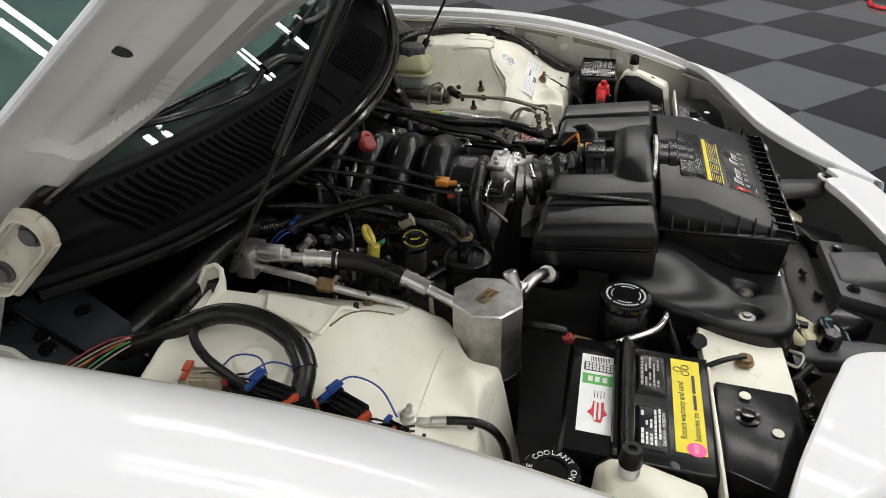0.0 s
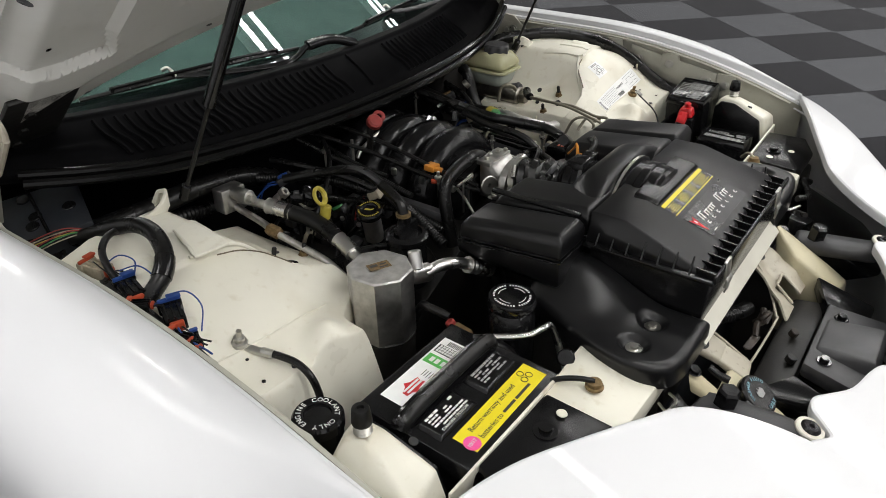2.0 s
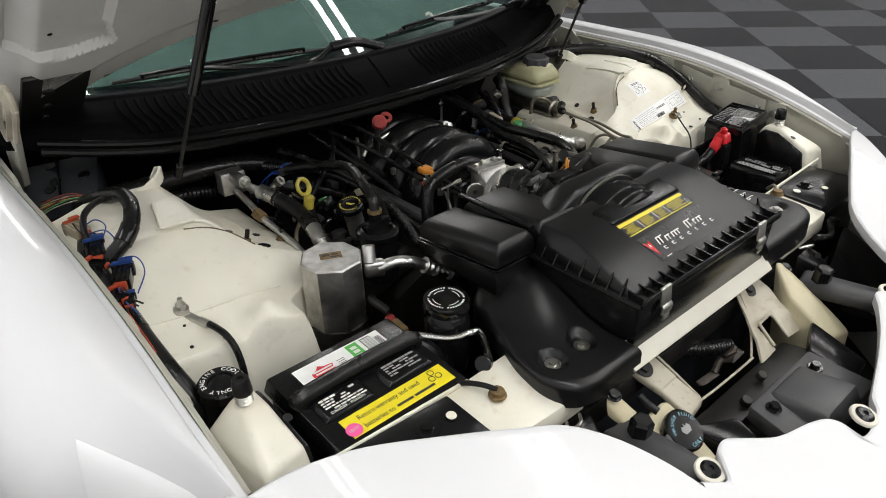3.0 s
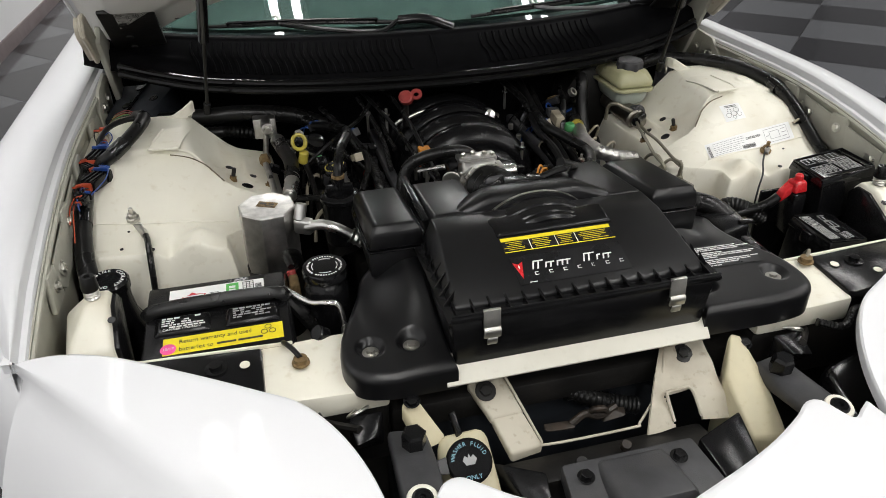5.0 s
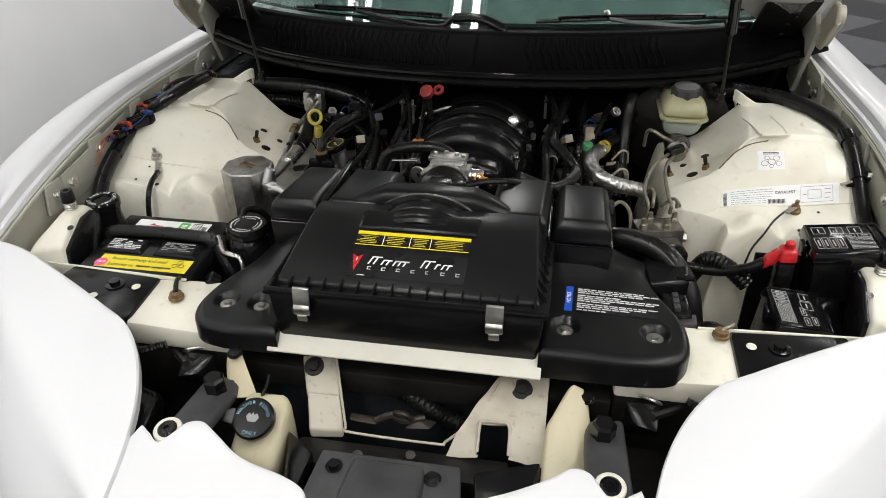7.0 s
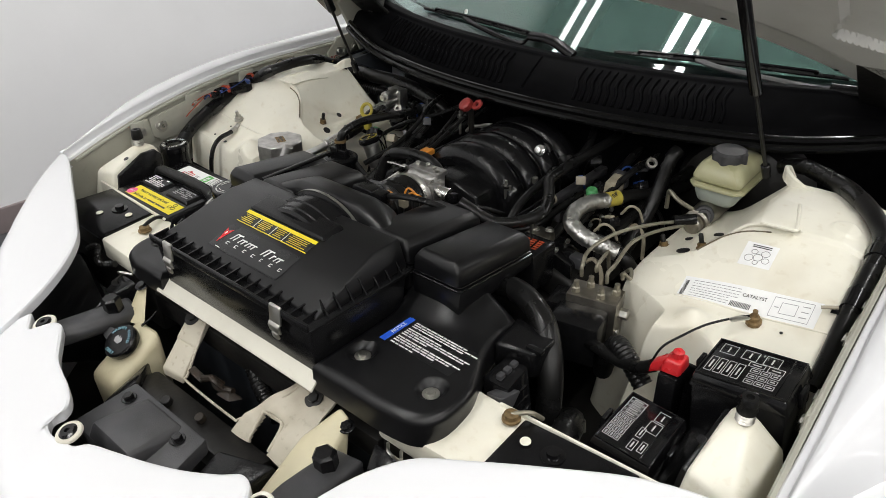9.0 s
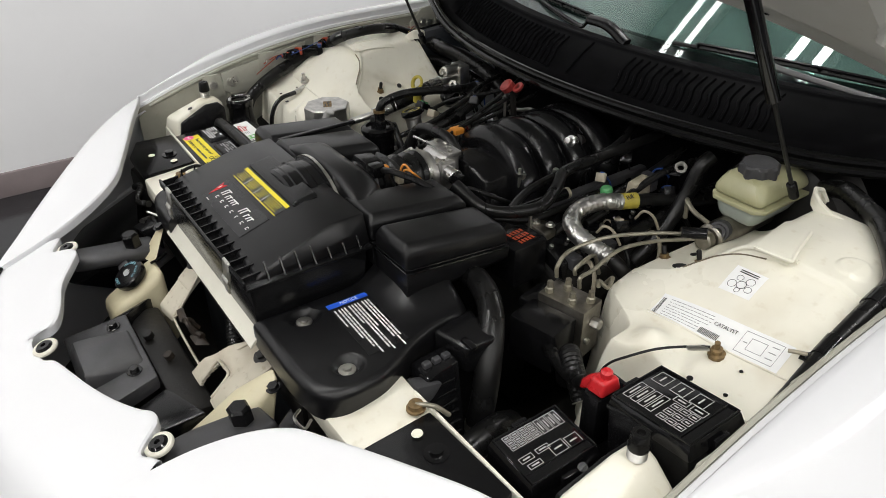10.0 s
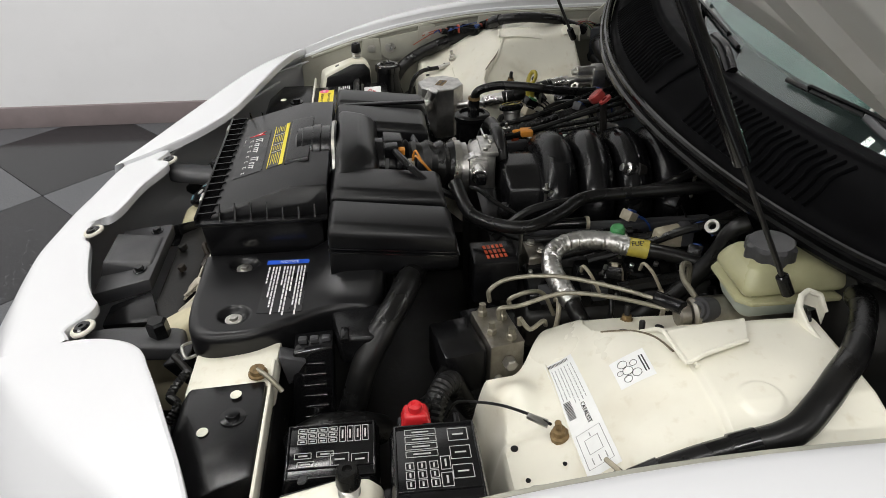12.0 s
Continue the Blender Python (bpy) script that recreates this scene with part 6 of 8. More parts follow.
part("ferrule", tube([(-0.381, 0.515, 0.717), (-0.385, 0.49, 0.711), (-0.392, 0.462, 0.704)], 0.0155, 16, 4, rib=0.002, pitch=0.011), MACHINED, acline)
part("lower_pipe", tube([(-0.390, 0.47, 0.706), (-0.400, 0.435, 0.698), (-0.412, 0.40, 0.690)], 0.009, 12), MACHINED, acline)
part("return_pipe", tube([(-0.42, 0.72, 0.728), (-0.425, 0.65, 0.722), (-0.43, 0.61, 0.716), (-0.425, 0.57, 0.705), (-0.42, 0.50, 0.69), (-0.43, 0.43, 0.67)], 0.0065, 10), ALU, acline)
part("return_nut", cyl(0.0115, -0.013, 0.013, turn((-0.430, 0.612, 0.717), (0.05, -1, -0.1)), 6, 0.002), RUST, acline)
hose("heater_hose", [(-0.78, 0.84, 0.72), (-0.66, 0.80, 0.755), (-0.55, 0.775, 0.765), (-0.46, 0.775, 0.765), (-0.36, 0.775, 0.75), (-0.28, 0.77, 0.72)], 0.019, RUBBER, "black corrugated hose along the firewall", rib=0.0009, pitch=0.010)
hose("heater_hose", [(-0.70, 0.80, 0.70), (-0.58, 0.785, 0.72), (-0.50, 0.785, 0.72), (-0.42, 0.80, 0.70)], 0.014, RUBBER, "black corrugated hose along the firewall", rib=0.002, pitch=0.010)

# ---- battery ----
nudge(0.003, -0.012, 0.004)
battery = thing("battery", (-0.535, 0.158, 0.48), "black car battery with yellow and white top labels", "battery")
part("case", hull([(x, y, z) for x in (-0.643, -0.427) for y in (0.072, 0.254) for z in (0.48, 0.640)], 0.006), PLASTIC, battery)
part("cover", hull([(x, y, z) for x, y, z in ((-0.650, 0.064, 0.640), (-0.420, 0.064, 0.640), (-0.650, 0.260, 0.646), (-0.420, 0.260, 0.646), (-0.644, 0.070, 0.6622), (-0.426, 0.070, 0.6622), (-0.644, 0.254, 0.6715), (-0.426, 0.254, 0.6715))], 0.004), PLASTIC, battery)


def batt(x, y):
    return plane_pose((x, y, 0.6616 + 0.0503 * (y - 0.056)), (1, 0, 0), (0, 1, 0.0503))


part("vent_cover", hull([batt(x, y) @ Vector((0, 0, z)) for x, y, z in ((-0.63, 0.128, 0), (-0.545, 0.128, 0), (-0.63, 0.170, 0), (-0.545, 0.170, 0), (-0.622, 0.132, 0.006), (-0.553, 0.132, 0.006), (-0.622, 0.166, 0.006), (-0.553, 0.166, 0.006))], 0.002), PLASTIC, battery)
part("vent_cover", hull([batt(x, y) @ Vector((0, 0, z)) for x, y, z in ((-0.525, 0.128, 0), (-0.44, 0.128, 0), (-0.525, 0.170, 0), (-0.44, 0.170, 0), (-0.517, 0.132, 0.006), (-0.448, 0.132, 0.006), (-0.517, 0.166, 0.006), (-0.448, 0.166, 0.006))], 0.002), PLASTIC, battery)
strap = [(-0.645, 0.178, 0.668), (-0.63, 0.179, 0.679), (-0.58, 0.180, 0.682), (-0.50, 0.180, 0.683), (-0.44, 0.179, 0.680), (-0.426, 0.178, 0.668)]
part("handle_strap", tube(strap, 0.011, 10, 5, flat=0.55), RUBBER, battery, "black plastic carry strap")
part("handle_strap", tube([(x, y + 0.013, z - 0.004) for x, y, z in strap], 0.006, 8, 5), GLOSSBLACK, battery)
ywm = batt(-0.527, 0.1035)
ylab = part("yellow_label", bars([(0, 0, 0.176, 0.037)], ywm), LABELYELLOW, battery, "yellow return label with black print")
yup = ywm @ Matrix.Translation((0, 0, 0.0005))
part("label_line", letters("Return warranty and used", 0.0115, yup @ Matrix.Translation((-0.012, 0.0075, 0)), 0.105), DARKINK, ylab)
part("label_line", letters("batteries to", 0.0115, yup @ Matrix.Translation((-0.040, -0.009, 0)), 0.049), DARKINK, ylab)
part("label_bars", bars([(0.004, -0.009, 0.028, 0.004), (0.039, -0.009, 0.036, 0.004)], yup), DARKINK, ylab)
recycle = bmesh.new()
for k in range(3):
    a = radians(90 + 120 * k)
    c = Vector((0.066 + 0.007 * math.cos(a), 0.004 + 0.007 * math.sin(a), 0))
    loop = [yup @ Vector((c.x + 0.0048 * math.cos(q * math.pi / 6), c.y + 0.0048 * math.sin(q * math.pi / 6), 0.0003)) for q in range(13)]
    tube(loop, 0.0006, 5, 1, bm=recycle)
part("recycle_rings", recycle, DARKINK, ylab)
pk = ywm @ Matrix.Translation((-0.080, -0.006, 0.0006))
pink = part("date_sticker", lathe([(0, 0), (0.0115, 0), (0.0115, 0.0004), (0, 0.0004)], pk, 24), PINK, battery, "round pink date sticker")
part("sticker_date", letters("10/17", 0.0072, pk @ Matrix.Translation((0, 0, 0.0006))), INK, pink)
wwm = batt(-0.536, 0.2165)
wlab = part("white_label", bars([(0, 0, 0.150, 0.048)], wwm), LABELWHITE, battery, "white and green battery label with red emblem")
wup = wwm @ Matrix.Translation((0, 0, 0.0005))
part("green_band", bars([(0.024, 0, 0.020, 0.042)], wup), LABELGREEN, wlab)
part("green_print", bars([(0.024, 0.011, 0.010, 0.006), (0.024, 0.002, 0.010, 0.006), (0.024, -0.008, 0.010, 0.006)], wup @ Matrix.Translation((0, 0, 0.0004))), INK, wlab)
grid = [(0.044 + 0.0055 * (i % 3), -0.0165 + 0.0047 * (i // 3), 0.0042, 0.0036) for i in range(24)]
part("month_grid", bars([(0.0495, 0, 0.018, 0.041)], wup), DARKINK, wlab)
part("month_dots", bars(grid, wup @ Matrix.Translation((0, 0, 0.0004))), INK, wlab)
part("bar_code", bars([(0.066, -0.013 + 0.0022 * i, 0.010, 0.0011) for i in range(12)], wup), DARKINK, wlab)
part("red_emblem", slab([(-0.055, 0.002), (-0.045, 0.006), (-0.040, 0.012), (-0.033, 0.007), (-0.018, 0.005), (-0.021, -0.002), (-0.018, -0.008), (-0.032, -0.009), (-0.040, -0.013), (-0.045, -0.008), (-0.056, -0.006)], 0, 0.0004, m=wup), RED, wlab)
part("emblem_bars", bars([(-0.037, 0.002, 0.032, 0.003), (-0.036, -0.0035, 0.030, 0.003)], wup @ Matrix.Translation((0, 0, 0.0005))), INK, wlab)
part("fine_print", bars([(-0.005, 0.004 - 0.004 * k, 0.014 - 0.002 * (k % 2), 0.0009) for k in range(4)], wup), DARKINK, wlab)
for cx, sign in ((-0.588, 1), (-0.482, -1)):
    m = batt(cx, 0.151) @ Matrix.Translation((0, 0, 0.0063))
    random.seed(int(1000 + 100 * cx))
    prints = []
    for r in range(5):
        x = -0.030
        while x < 0.026:
            w = random.uniform(0.004, 0.010)
            if random.random() < 0.8:
                prints.append((x + w / 2, 0.0105 - 0.0052 * r, w, 0.0028 if r else 0.0036))
            x += w + 0.0015
    part("warning_print", bars(prints, m), INK if sign > 0 else GREYINK, battery)
part("warning_word", letters("DANGER / POISON", 0.0062, batt(-0.588, 0.1355) @ Matrix.Translation((0, 0, 0.0064)) @ Matrix.Rotation(0, 4, "Z"), 0.055), INK, battery)
part("hold_down", hull([(-0.55, 0.258, 0.48), (-0.52, 0.258, 0.48), (-0.55, 0.275, 0.48), (-0.52, 0.275, 0.48), (-0.55, 0.258, 0.52), (-0.52, 0.258, 0.52)], 0.003), DARK, battery)
cable_pos = thing("battery_terminal_cover", (-0.40, 0.255, 0.52), "orange-red battery side terminal cover with cable", "terminal cover")
part("cover", hull([(-0.422, 0.225, 0.60), (-0.400, 0.225, 0.60), (-0.422, 0.262, 0.60), (-0.400, 0.262, 0.60), (-0.420, 0.228, 0.655), (-0.404, 0.228, 0.655), (-0.42, 0.258, 0.66), (-0.404, 0.258, 0.66)], 0.004), RUST, cable_pos)
part("orange_boot", cyl(0.008, 0, 0.014, turn((-0.412, 0.26, 0.650), (-0.2, 0.4, 0.8)), 12, 0.002), DIMRED, cable_pos)
part("cable", tube([(-0.412, 0.268, 0.668), (-0.418, 0.30, 0.675), (-0.40, 0.33, 0.655), (-0.39, 0.36, 0.60)], 0.007, 10), RUBBER, cable_pos)

nudge()
nudge(0.012, -0.008, 0.003)
coolant = thing("coolant_tank", (-0.713, 0.258, 0.45), "black coolant tank neck with white lettered cap", "fluid tank")
part("neck", lathe([(0, 0.45), (0.045, 0.45), (0.045, 0.60), (0.034, 0.63), (0.030, 0.66), (0.030, 0.682)], Matrix.Translation((-0.713, 0.258, 0)), 24), PLASTIC, coolant)
cm = Matrix.Translation((-0.713, 0.258, 0.680))
ccap = part("cap", lathe([(0, 0)] + [(0.031, 0), (0.033, 0.002), (0.033, 0.015), (0.030, 0.019), (0.018, 0.019), (0.017, 0.016), (0, 0.016)], cm, 32), GLOSSBLACK, coolant)
part("cap_lettering", ring_text("ENGINE COOLANT ONLY ", cm @ Matrix.Translation((0, 0, 0.0193)), 0.0240, 0.0095, 180, 18), INK, ccap)
nudge()
ground_l = thing("ground_cable", (-0.66, 0.36, 0.62), "black ground cable with crimped lug on the cream tower", "cable")
CAR_SCALE[0] = False
part("lug", hull([(-0.690, 0.442, 0.712), (-0.674, 0.446, 0.712), (-0.670, 0.405, 0.703), (-0.660, 0.408, 0.703), (-0.690, 0.442, 0.718), (-0.674, 0.446, 0.718), (-0.670, 0.405, 0.711), (-0.66, 0.408, 0.711)], 0.002), STEEL, ground_l)
part("crimp", tube([(-0.666, 0.412, 0.708), (-0.660, 0.395, 0.706)], 0.0068, 10), STEEL, ground_l)
part("cable", tube([(-0.661, 0.400, 0.707), (-0.656, 0.380, 0.706), (-0.652, 0.355, 0.703), (-0.650, 0.335, 0.690), (-0.650, 0.322, 0.665), (-0.652, 0.316, 0.630), (-0.655, 0.31, 0.58)], 0.0055, 10), RUBBER, ground_l)
CAR_SCALE[0] = True
hose("ground_strap", [(-0.417, 0.011, 0.674), (-0.425, 0.028, 0.676), (-0.435, 0.050, 0.672), (-0.44, 0.07, 0.66)], 0.004, RUBBER, "short black ground strap with crimp", category="cable")

# ---- fuse boxes ----
def fuse_box(name, corners, z, tilt, label, big):
    (xa, ya), (xb, yb) = corners
    ob = thing(name, ((xa + xb) / 2, (ya + yb) / 2, z - 0.12), label, "fuse box", "fuse boxes")
    m = plane_pose(((xa + xb) / 2, (ya + yb) / 2, z), (1, 0, tilt), (0, 1, 0))
    w, h = (xb - xa) / 2, (yb - ya) / 2
    part("box", hull([m @ Vector(p) for p in ((-w, -h, -0.10), (w, -h, -0.10), (-w, h, -0.10), (w, h, -0.10), (-w, -h, -0.018), (w, -h, -0.018), (-w, h, -0.018), (w, h, -0.018))], 0.004), PLASTIC, ob)
    part("lid", hull([m @ Vector(p) for p in ((-w - 0.003, -h - 0.003, -0.020), (w + 0.003, -h - 0.003, -0.020), (-w - 0.003, h + 0.003, -0.020), (w + 0.003, h + 0.003, -0.020), (-w + 0.002, -h + 0.002, 0), (w - 0.002, -h + 0.002, 0), (-w + 0.002, h - 0.002, 0), (w - 0.002, h - 0.002, 0))], 0.003), GLOSSBLACK, ob)
    rib = bmesh.new()
    for bx, by, bw, bh in ((0, h - 0.004, w * 2 - 0.006, 0.0022), (0, -h + 0.004, w * 2 - 0.006, 0.0022), (-w + 0.004, 0, 0.0022, h * 2 - 0.010), (w - 0.004, 0, 0.0022, h * 2 - 0.010), (w - 0.018, 0, 0.0018, h * 2 - 0.010)):
        box(bx - bw / 2, bx + bw / 2, by - bh / 2, by + bh / 2, -0.001, 0.0022, 0.0006, bm=rib, m=m)
    part("lid_rib", rib, GLOSSBLACK, ob)
    for sx in (-1, 1):
        part("lid_latch", hull([m @ Vector((sx * (w + dx), y, zz)) for dx in (0.002, 0.009) for y in (-0.012, 0.012) for zz in (-0.03, -0.006)], 0.002), PLASTIC, ob)
    up_m = m @ Matrix.Translation((0, 0, 0.0003))
    bm = bmesh.new()

    def cell(cx, cy, cw, ch, line=0.0008):
        cx, cy, cw, ch = cx * 0.86 - 0.006, cy * 0.86, cw * 0.88, ch * 0.88
        for bx, by, bw, bh in ((cx, cy - ch / 2, cw, line), (cx, cy + ch / 2, cw, line), (cx - cw / 2, cy, line, ch), (cx + cw / 2, cy, line, ch)):
            box(bx - bw / 2, bx + bw / 2, by - bh / 2, by + bh / 2, 0, 0.0005, bm=bm, m=up_m)
        if min(cw, ch) > 0.006:
            box(cx - cw * 0.28, cx + cw * 0.28, cy - 0.001, cy + 0.001, 0, 0.0005, bm=bm, m=up_m) if cw > ch else box(cx - 0.001, cx + 0.001, cy - ch * 0.28, cy + ch * 0.28, 0, 0.0005, bm=bm, m=up_m)
    big(cell, w, h)
    part("diagram", bm, FADEDINK, ob, "white printed fuse diagram")
    return ob


def diagram_a(cell, w, h):
    for i in range(4):
        cell(-w * 0.78 + i * 0.0135, -h * 0.38, 0.010, 0.038)
    for i in range(3):
        for j in range(3):
            cell(0.014 + i * 0.0150, -h * 0.72 + j * 0.0145, 0.012, 0.0095)
    for i in range(3):
        cell(-w * 0.62 + i * 0.033, h * 0.62, 0.022, 0.024)
    cell(0.012, h * 0.20, 0.022, 0.011)
    cell(0.040, h * 0.20, 0.022, 0.013)


def diagram_b(cell, w, h):
    for i in range(4):
        for j in range(3):
            cell(-w * 0.70 + j * 0.0095, -h * 0.74 + i * 0.0140, 0.007, 0.0115)
    for i in range(4):
        cell(-w * 0.46, h * 0.28 + i * 0.0105, 0.026, 0.0078)
    cell(w * 0.32, -h * 0.70, 0.009, 0.022)
    cell(w * 0.30, -h * 0.15, 0.008, 0.022)
    cell(w * 0.66, -h * 0.62, 0.008, 0.022)
    cell(w * 0.55, h * 0.22, 0.019, 0.024)
    cell(w * 0.60, h * 0.72, 0.018, 0.022)


fuse_box("fuse_box", ((0.619, 0.214), (0.740, 0.308)), 0.730, 0.12, "black fuse box with white fuse diagram on its lid", diagram_a)
fuse_box("fuse_box", ((0.550, 0.088), (0.634, 0.197)), 0.660, -0.08, "smaller black fuse box with white fuse diagram near the support", diagram_b)
part_plate = thing("fuse_box_bracket", (0.64, 0.19, 0.55), "black plastic fuse box bracket", "bracket")
part("web", hull([(0.635, 0.19, 0.635), (0.665, 0.205, 0.640), (0.635, 0.215, 0.64), (0.675, 0.22, 0.64), (0.625, 0.10, 0.58), (0.68, 0.12, 0.58), (0.62, 0.21, 0.56), (0.70, 0.21, 0.56)], 0.006), PLASTIC, part_plate)
# added black sheet that darkens the gap between tower and fuse boxes
part("back_panel", hull([(x, y, z) for x in (0.552, 0.700) for y in (0.290, 0.298) for z in (0.42, 0.668)], 0.003), PLASTIC, part_plate)

term = thing("red_terminal_cover", (0.585, 0.24, 0.65), "bright red plastic jump terminal cover", "terminal cover")
part("cover", hull([(0.572, 0.225, 0.69), (0.602, 0.225, 0.692), (0.572, 0.262, 0.69), (0.602, 0.262, 0.692), (0.575, 0.230, 0.713), (0.600, 0.230, 0.715), (0.575, 0.256, 0.713), (0.60, 0.256, 0.715)], 0.005, 3), RED, term)
part("knob", cyl(0.008, 0, 0.014, turn((0.589, 0.243, 0.712), (0, 0, 1)), 14, 0.003), RED, term)
part("boot", hull([(0.552, 0.235, 0.67), (0.575, 0.235, 0.685), (0.552, 0.258, 0.67), (0.575, 0.258, 0.685), (0.555, 0.235, 0.69), (0.555, 0.255, 0.69), (0.576, 0.235, 0.708), (0.576, 0.257, 0.708)], 0.004), RED, term)
part("cable", tube([(0.556, 0.247, 0.678), (0.535, 0.252, 0.660), (0.50, 0.268, 0.640), (0.47, 0.280, 0.632), (0.43, 0.295, 0.625), (0.38, 0.32, 0.60)], 0.010, 12, rib=0.0005, pitch=0.007), RUBBER, term)
part("holder", box(0.572, 0.600, 0.222, 0.262, 0.60, 0.69, 0.004), PLASTIC, term)

# ---- driver's side: brake parts, hoses ----
nudge(-0.008, -0.004, 0.008)
reservoir = thing("brake_fluid_reservoir", (0.455, 0.71, 0.66), "yellowed brake fluid reservoir with black screw cap", "fluid reservoir")
part("upper_tank", hull([(x, y, z) for x, y, z in ((0.414, 0.664, 0.764), (0.510, 0.664, 0.764), (0.416, 0.812, 0.764), (0.508, 0.812, 0.764), (0.416, 0.668, 0.790), (0.508, 0.668, 0.790), (0.420, 0.806, 0.788), (0.503, 0.806, 0.788), (0.430, 0.685, 0.808), (0.494, 0.685, 0.808), (0.432, 0.785, 0.803), (0.49, 0.785, 0.803))], 0.020, 5), TANK, reservoir)
part("tank_seam", hull([(x, y, z) for x, y in ((0.424, 0.660), (0.500, 0.660), (0.411, 0.676), (0.514, 0.676), (0.411, 0.800), (0.514, 0.800), (0.424, 0.816), (0.500, 0.816)) for z in (0.756, 0.763)], 0.002), TANK, reservoir)
part("lower_tank", hull([(x, y, z) for x, y, z in ((0.416, 0.668, 0.757), (0.508, 0.668, 0.757), (0.418, 0.805, 0.757), (0.506, 0.805, 0.757), (0.426, 0.678, 0.716), (0.493, 0.678, 0.716), (0.428, 0.785, 0.716), (0.49, 0.785, 0.716))], 0.016, 4), TANKLOW, reservoir)
rm = turn((0.463, 0.712, 0.802), (0, -0.03, 1)) @ Matrix.Diagonal((0.9, 0.9, 1, 1))
rc = bmesh.new()
prof = []
for i in range(48):
    a = 2 * math.pi * i / 48
    prof.append((0.0345 + 0.0022 * math.cos(8 * a)) )
b2 = bmesh.new()
low = [b2.verts.new(rm @ Vector((prof[i] * math.cos(2 * math.pi * i / 48), prof[i] * math.sin(2 * math.pi * i / 48), 0.0))) for i in range(48)]
high = [b2.verts.new(rm @ Vector((prof[i] * 0.98 * math.cos(2 * math.pi * i / 48), prof[i] * 0.98 * math.sin(2 * math.pi * i / 48), 0.018))) for i in range(48)]
tip = [b2.verts.new(rm @ Vector((0.030 * math.cos(2 * math.pi * i / 48), 0.030 * math.sin(2 * math.pi * i / 48), 0.022))) for i in range(48)]
for i in range(48):
    j = (i + 1) % 48
    b2.faces.new((low[i], low[j], high[j], high[i]))
    b2.faces.new((high[i], high[j], tip[j], tip[i]))
b2.faces.new(tip)
b2.faces.new(low[::-1])
part("cap", b2, GREYBLACK, reservoir, "black scalloped screw cap")
part("master_cylinder", cyl(0.024, 0, 0.15, turn((0.452, 0.63, 0.70), (0.0, 1, 0.02)), 20, 0.004), CASTDARK, reservoir)
part("cylinder_end", cyl(0.017, -0.018, 0.0, turn((0.452, 0.63, 0.70), (0.0, 1, 0.02)), 16, 0.003), CASTDARK, reservoir)
part("valve_port", lathe([(0, 0.008), (0.006, 0.008), (0.007, 0.013), (0.012, 0.013), (0.013, 0.009), (0.017, 0.009), (0.018, 0.006), (0.018, -0.012), (0, -0.012)], turn((0.460, 0.645, 0.713), (0.35, -1, 0.35)), 20), GREYBLACK, reservoir, "grey ringed rubber bushing")
part("booster", lathe([(0, 0), (0.08, 0.0), (0.12, 0.02), (0.135, 0.05), (0.135, 0.09), (0, 0.1)], turn((0.46, 0.785, 0.68), (0, 1, 0)), 32), DARK, reservoir, "black brake booster drum")
part("side_pipe", tube([(0.44, 0.64, 0.72), (0.415, 0.63, 0.735), (0.395, 0.635, 0.745), (0.385, 0.65, 0.735), (0.383, 0.655, 0.70)], 0.0042, 8), PIPE, reservoir)

nudge(-0.003, -0.010, -0.008)
absu = thing("brake_hydraulic_unit", (0.39, 0.375, 0.52), "machined aluminium brake hydraulic block with rusty pipe nuts", "brake unit")
am = Matrix.Translation((0.392, 0.378, 0.675)) @ Matrix.Rotation(radians(12), 4, "Z")
part("block", box(-0.042, 0.045, -0.022, 0.028, -0.095, 0.0, 0.0015, m=am), CASTDARK, absu)
part("motor", box(-0.050, 0.035, -0.085, -0.022, -0.09, -0.012, 0.006, m=am), PLASTIC, absu)
part("controller", box(-0.075, -0.042, -0.03, 0.03, -0.10, -0.02, 0.005, m=am), PLASTIC, absu)
for px, py in ((-0.030, -0.008), (-0.012, 0.016), (0.014, -0.010), (0.034, 0.012)):
    p = am @ Vector((px, py, 0))
    part("pipe_nut", lathe([(0, 0), (0.0075, 0), (0.0075, 0.008), (0.0055, 0.010), (0.005, 0.02), (0, 0.02)], Matrix.Translation(p), 6), PIPE, absu)
part("side_bolt", cyl(0.010, 0, 0.016, turn(am @ Vector((0.045, 0.004, -0.03)), (1, 0.2, 0)), 6, 0.002), STEEL, absu)
part("side_screw", cyl(0.006, 0, 0.006, turn(am @ Vector((0.045, -0.01, -0.06)), (1, 0.2, 0)), 12, 0.001), STEEL, absu)
n = [am @ Vector((px, py, 0.018)) for px, py in ((-0.030, -0.008), (-0.012, 0.016), (0.014, -0.010), (0.034, 0.012))]
nudge()
for k, pts in enumerate((
        [n[0], n[0] + Vector((0, 0, 0.022)), (0.358, 0.395, 0.728), (0.372, 0.46, 0.736), (0.40, 0.54, 0.728), (0.428, 0.60, 0.718)],
        [n[1], n[1] + Vector((0, 0, 0.012)), (0.378, 0.415, 0.716), (0.37, 0.44, 0.705), (0.365, 0.46, 0.66)],
        [n[2], n[2] + Vector((0, 0, 0.020)), (0.405, 0.40, 0.714), (0.402, 0.46, 0.728), (0.412, 0.53, 0.722), (0.435, 0.60, 0.712)],
        [n[3], n[3] + Vector((0, 0, 0.012)), (0.43, 0.41, 0.69), (0.42, 0.43, 0.695), (0.40, 0.44, 0.67)])):
    hose("brake_pipe", pts, 0.0034, PIPE, "thin dull brake pipe rising from the hydraulic block", category="pipe", segs=8)
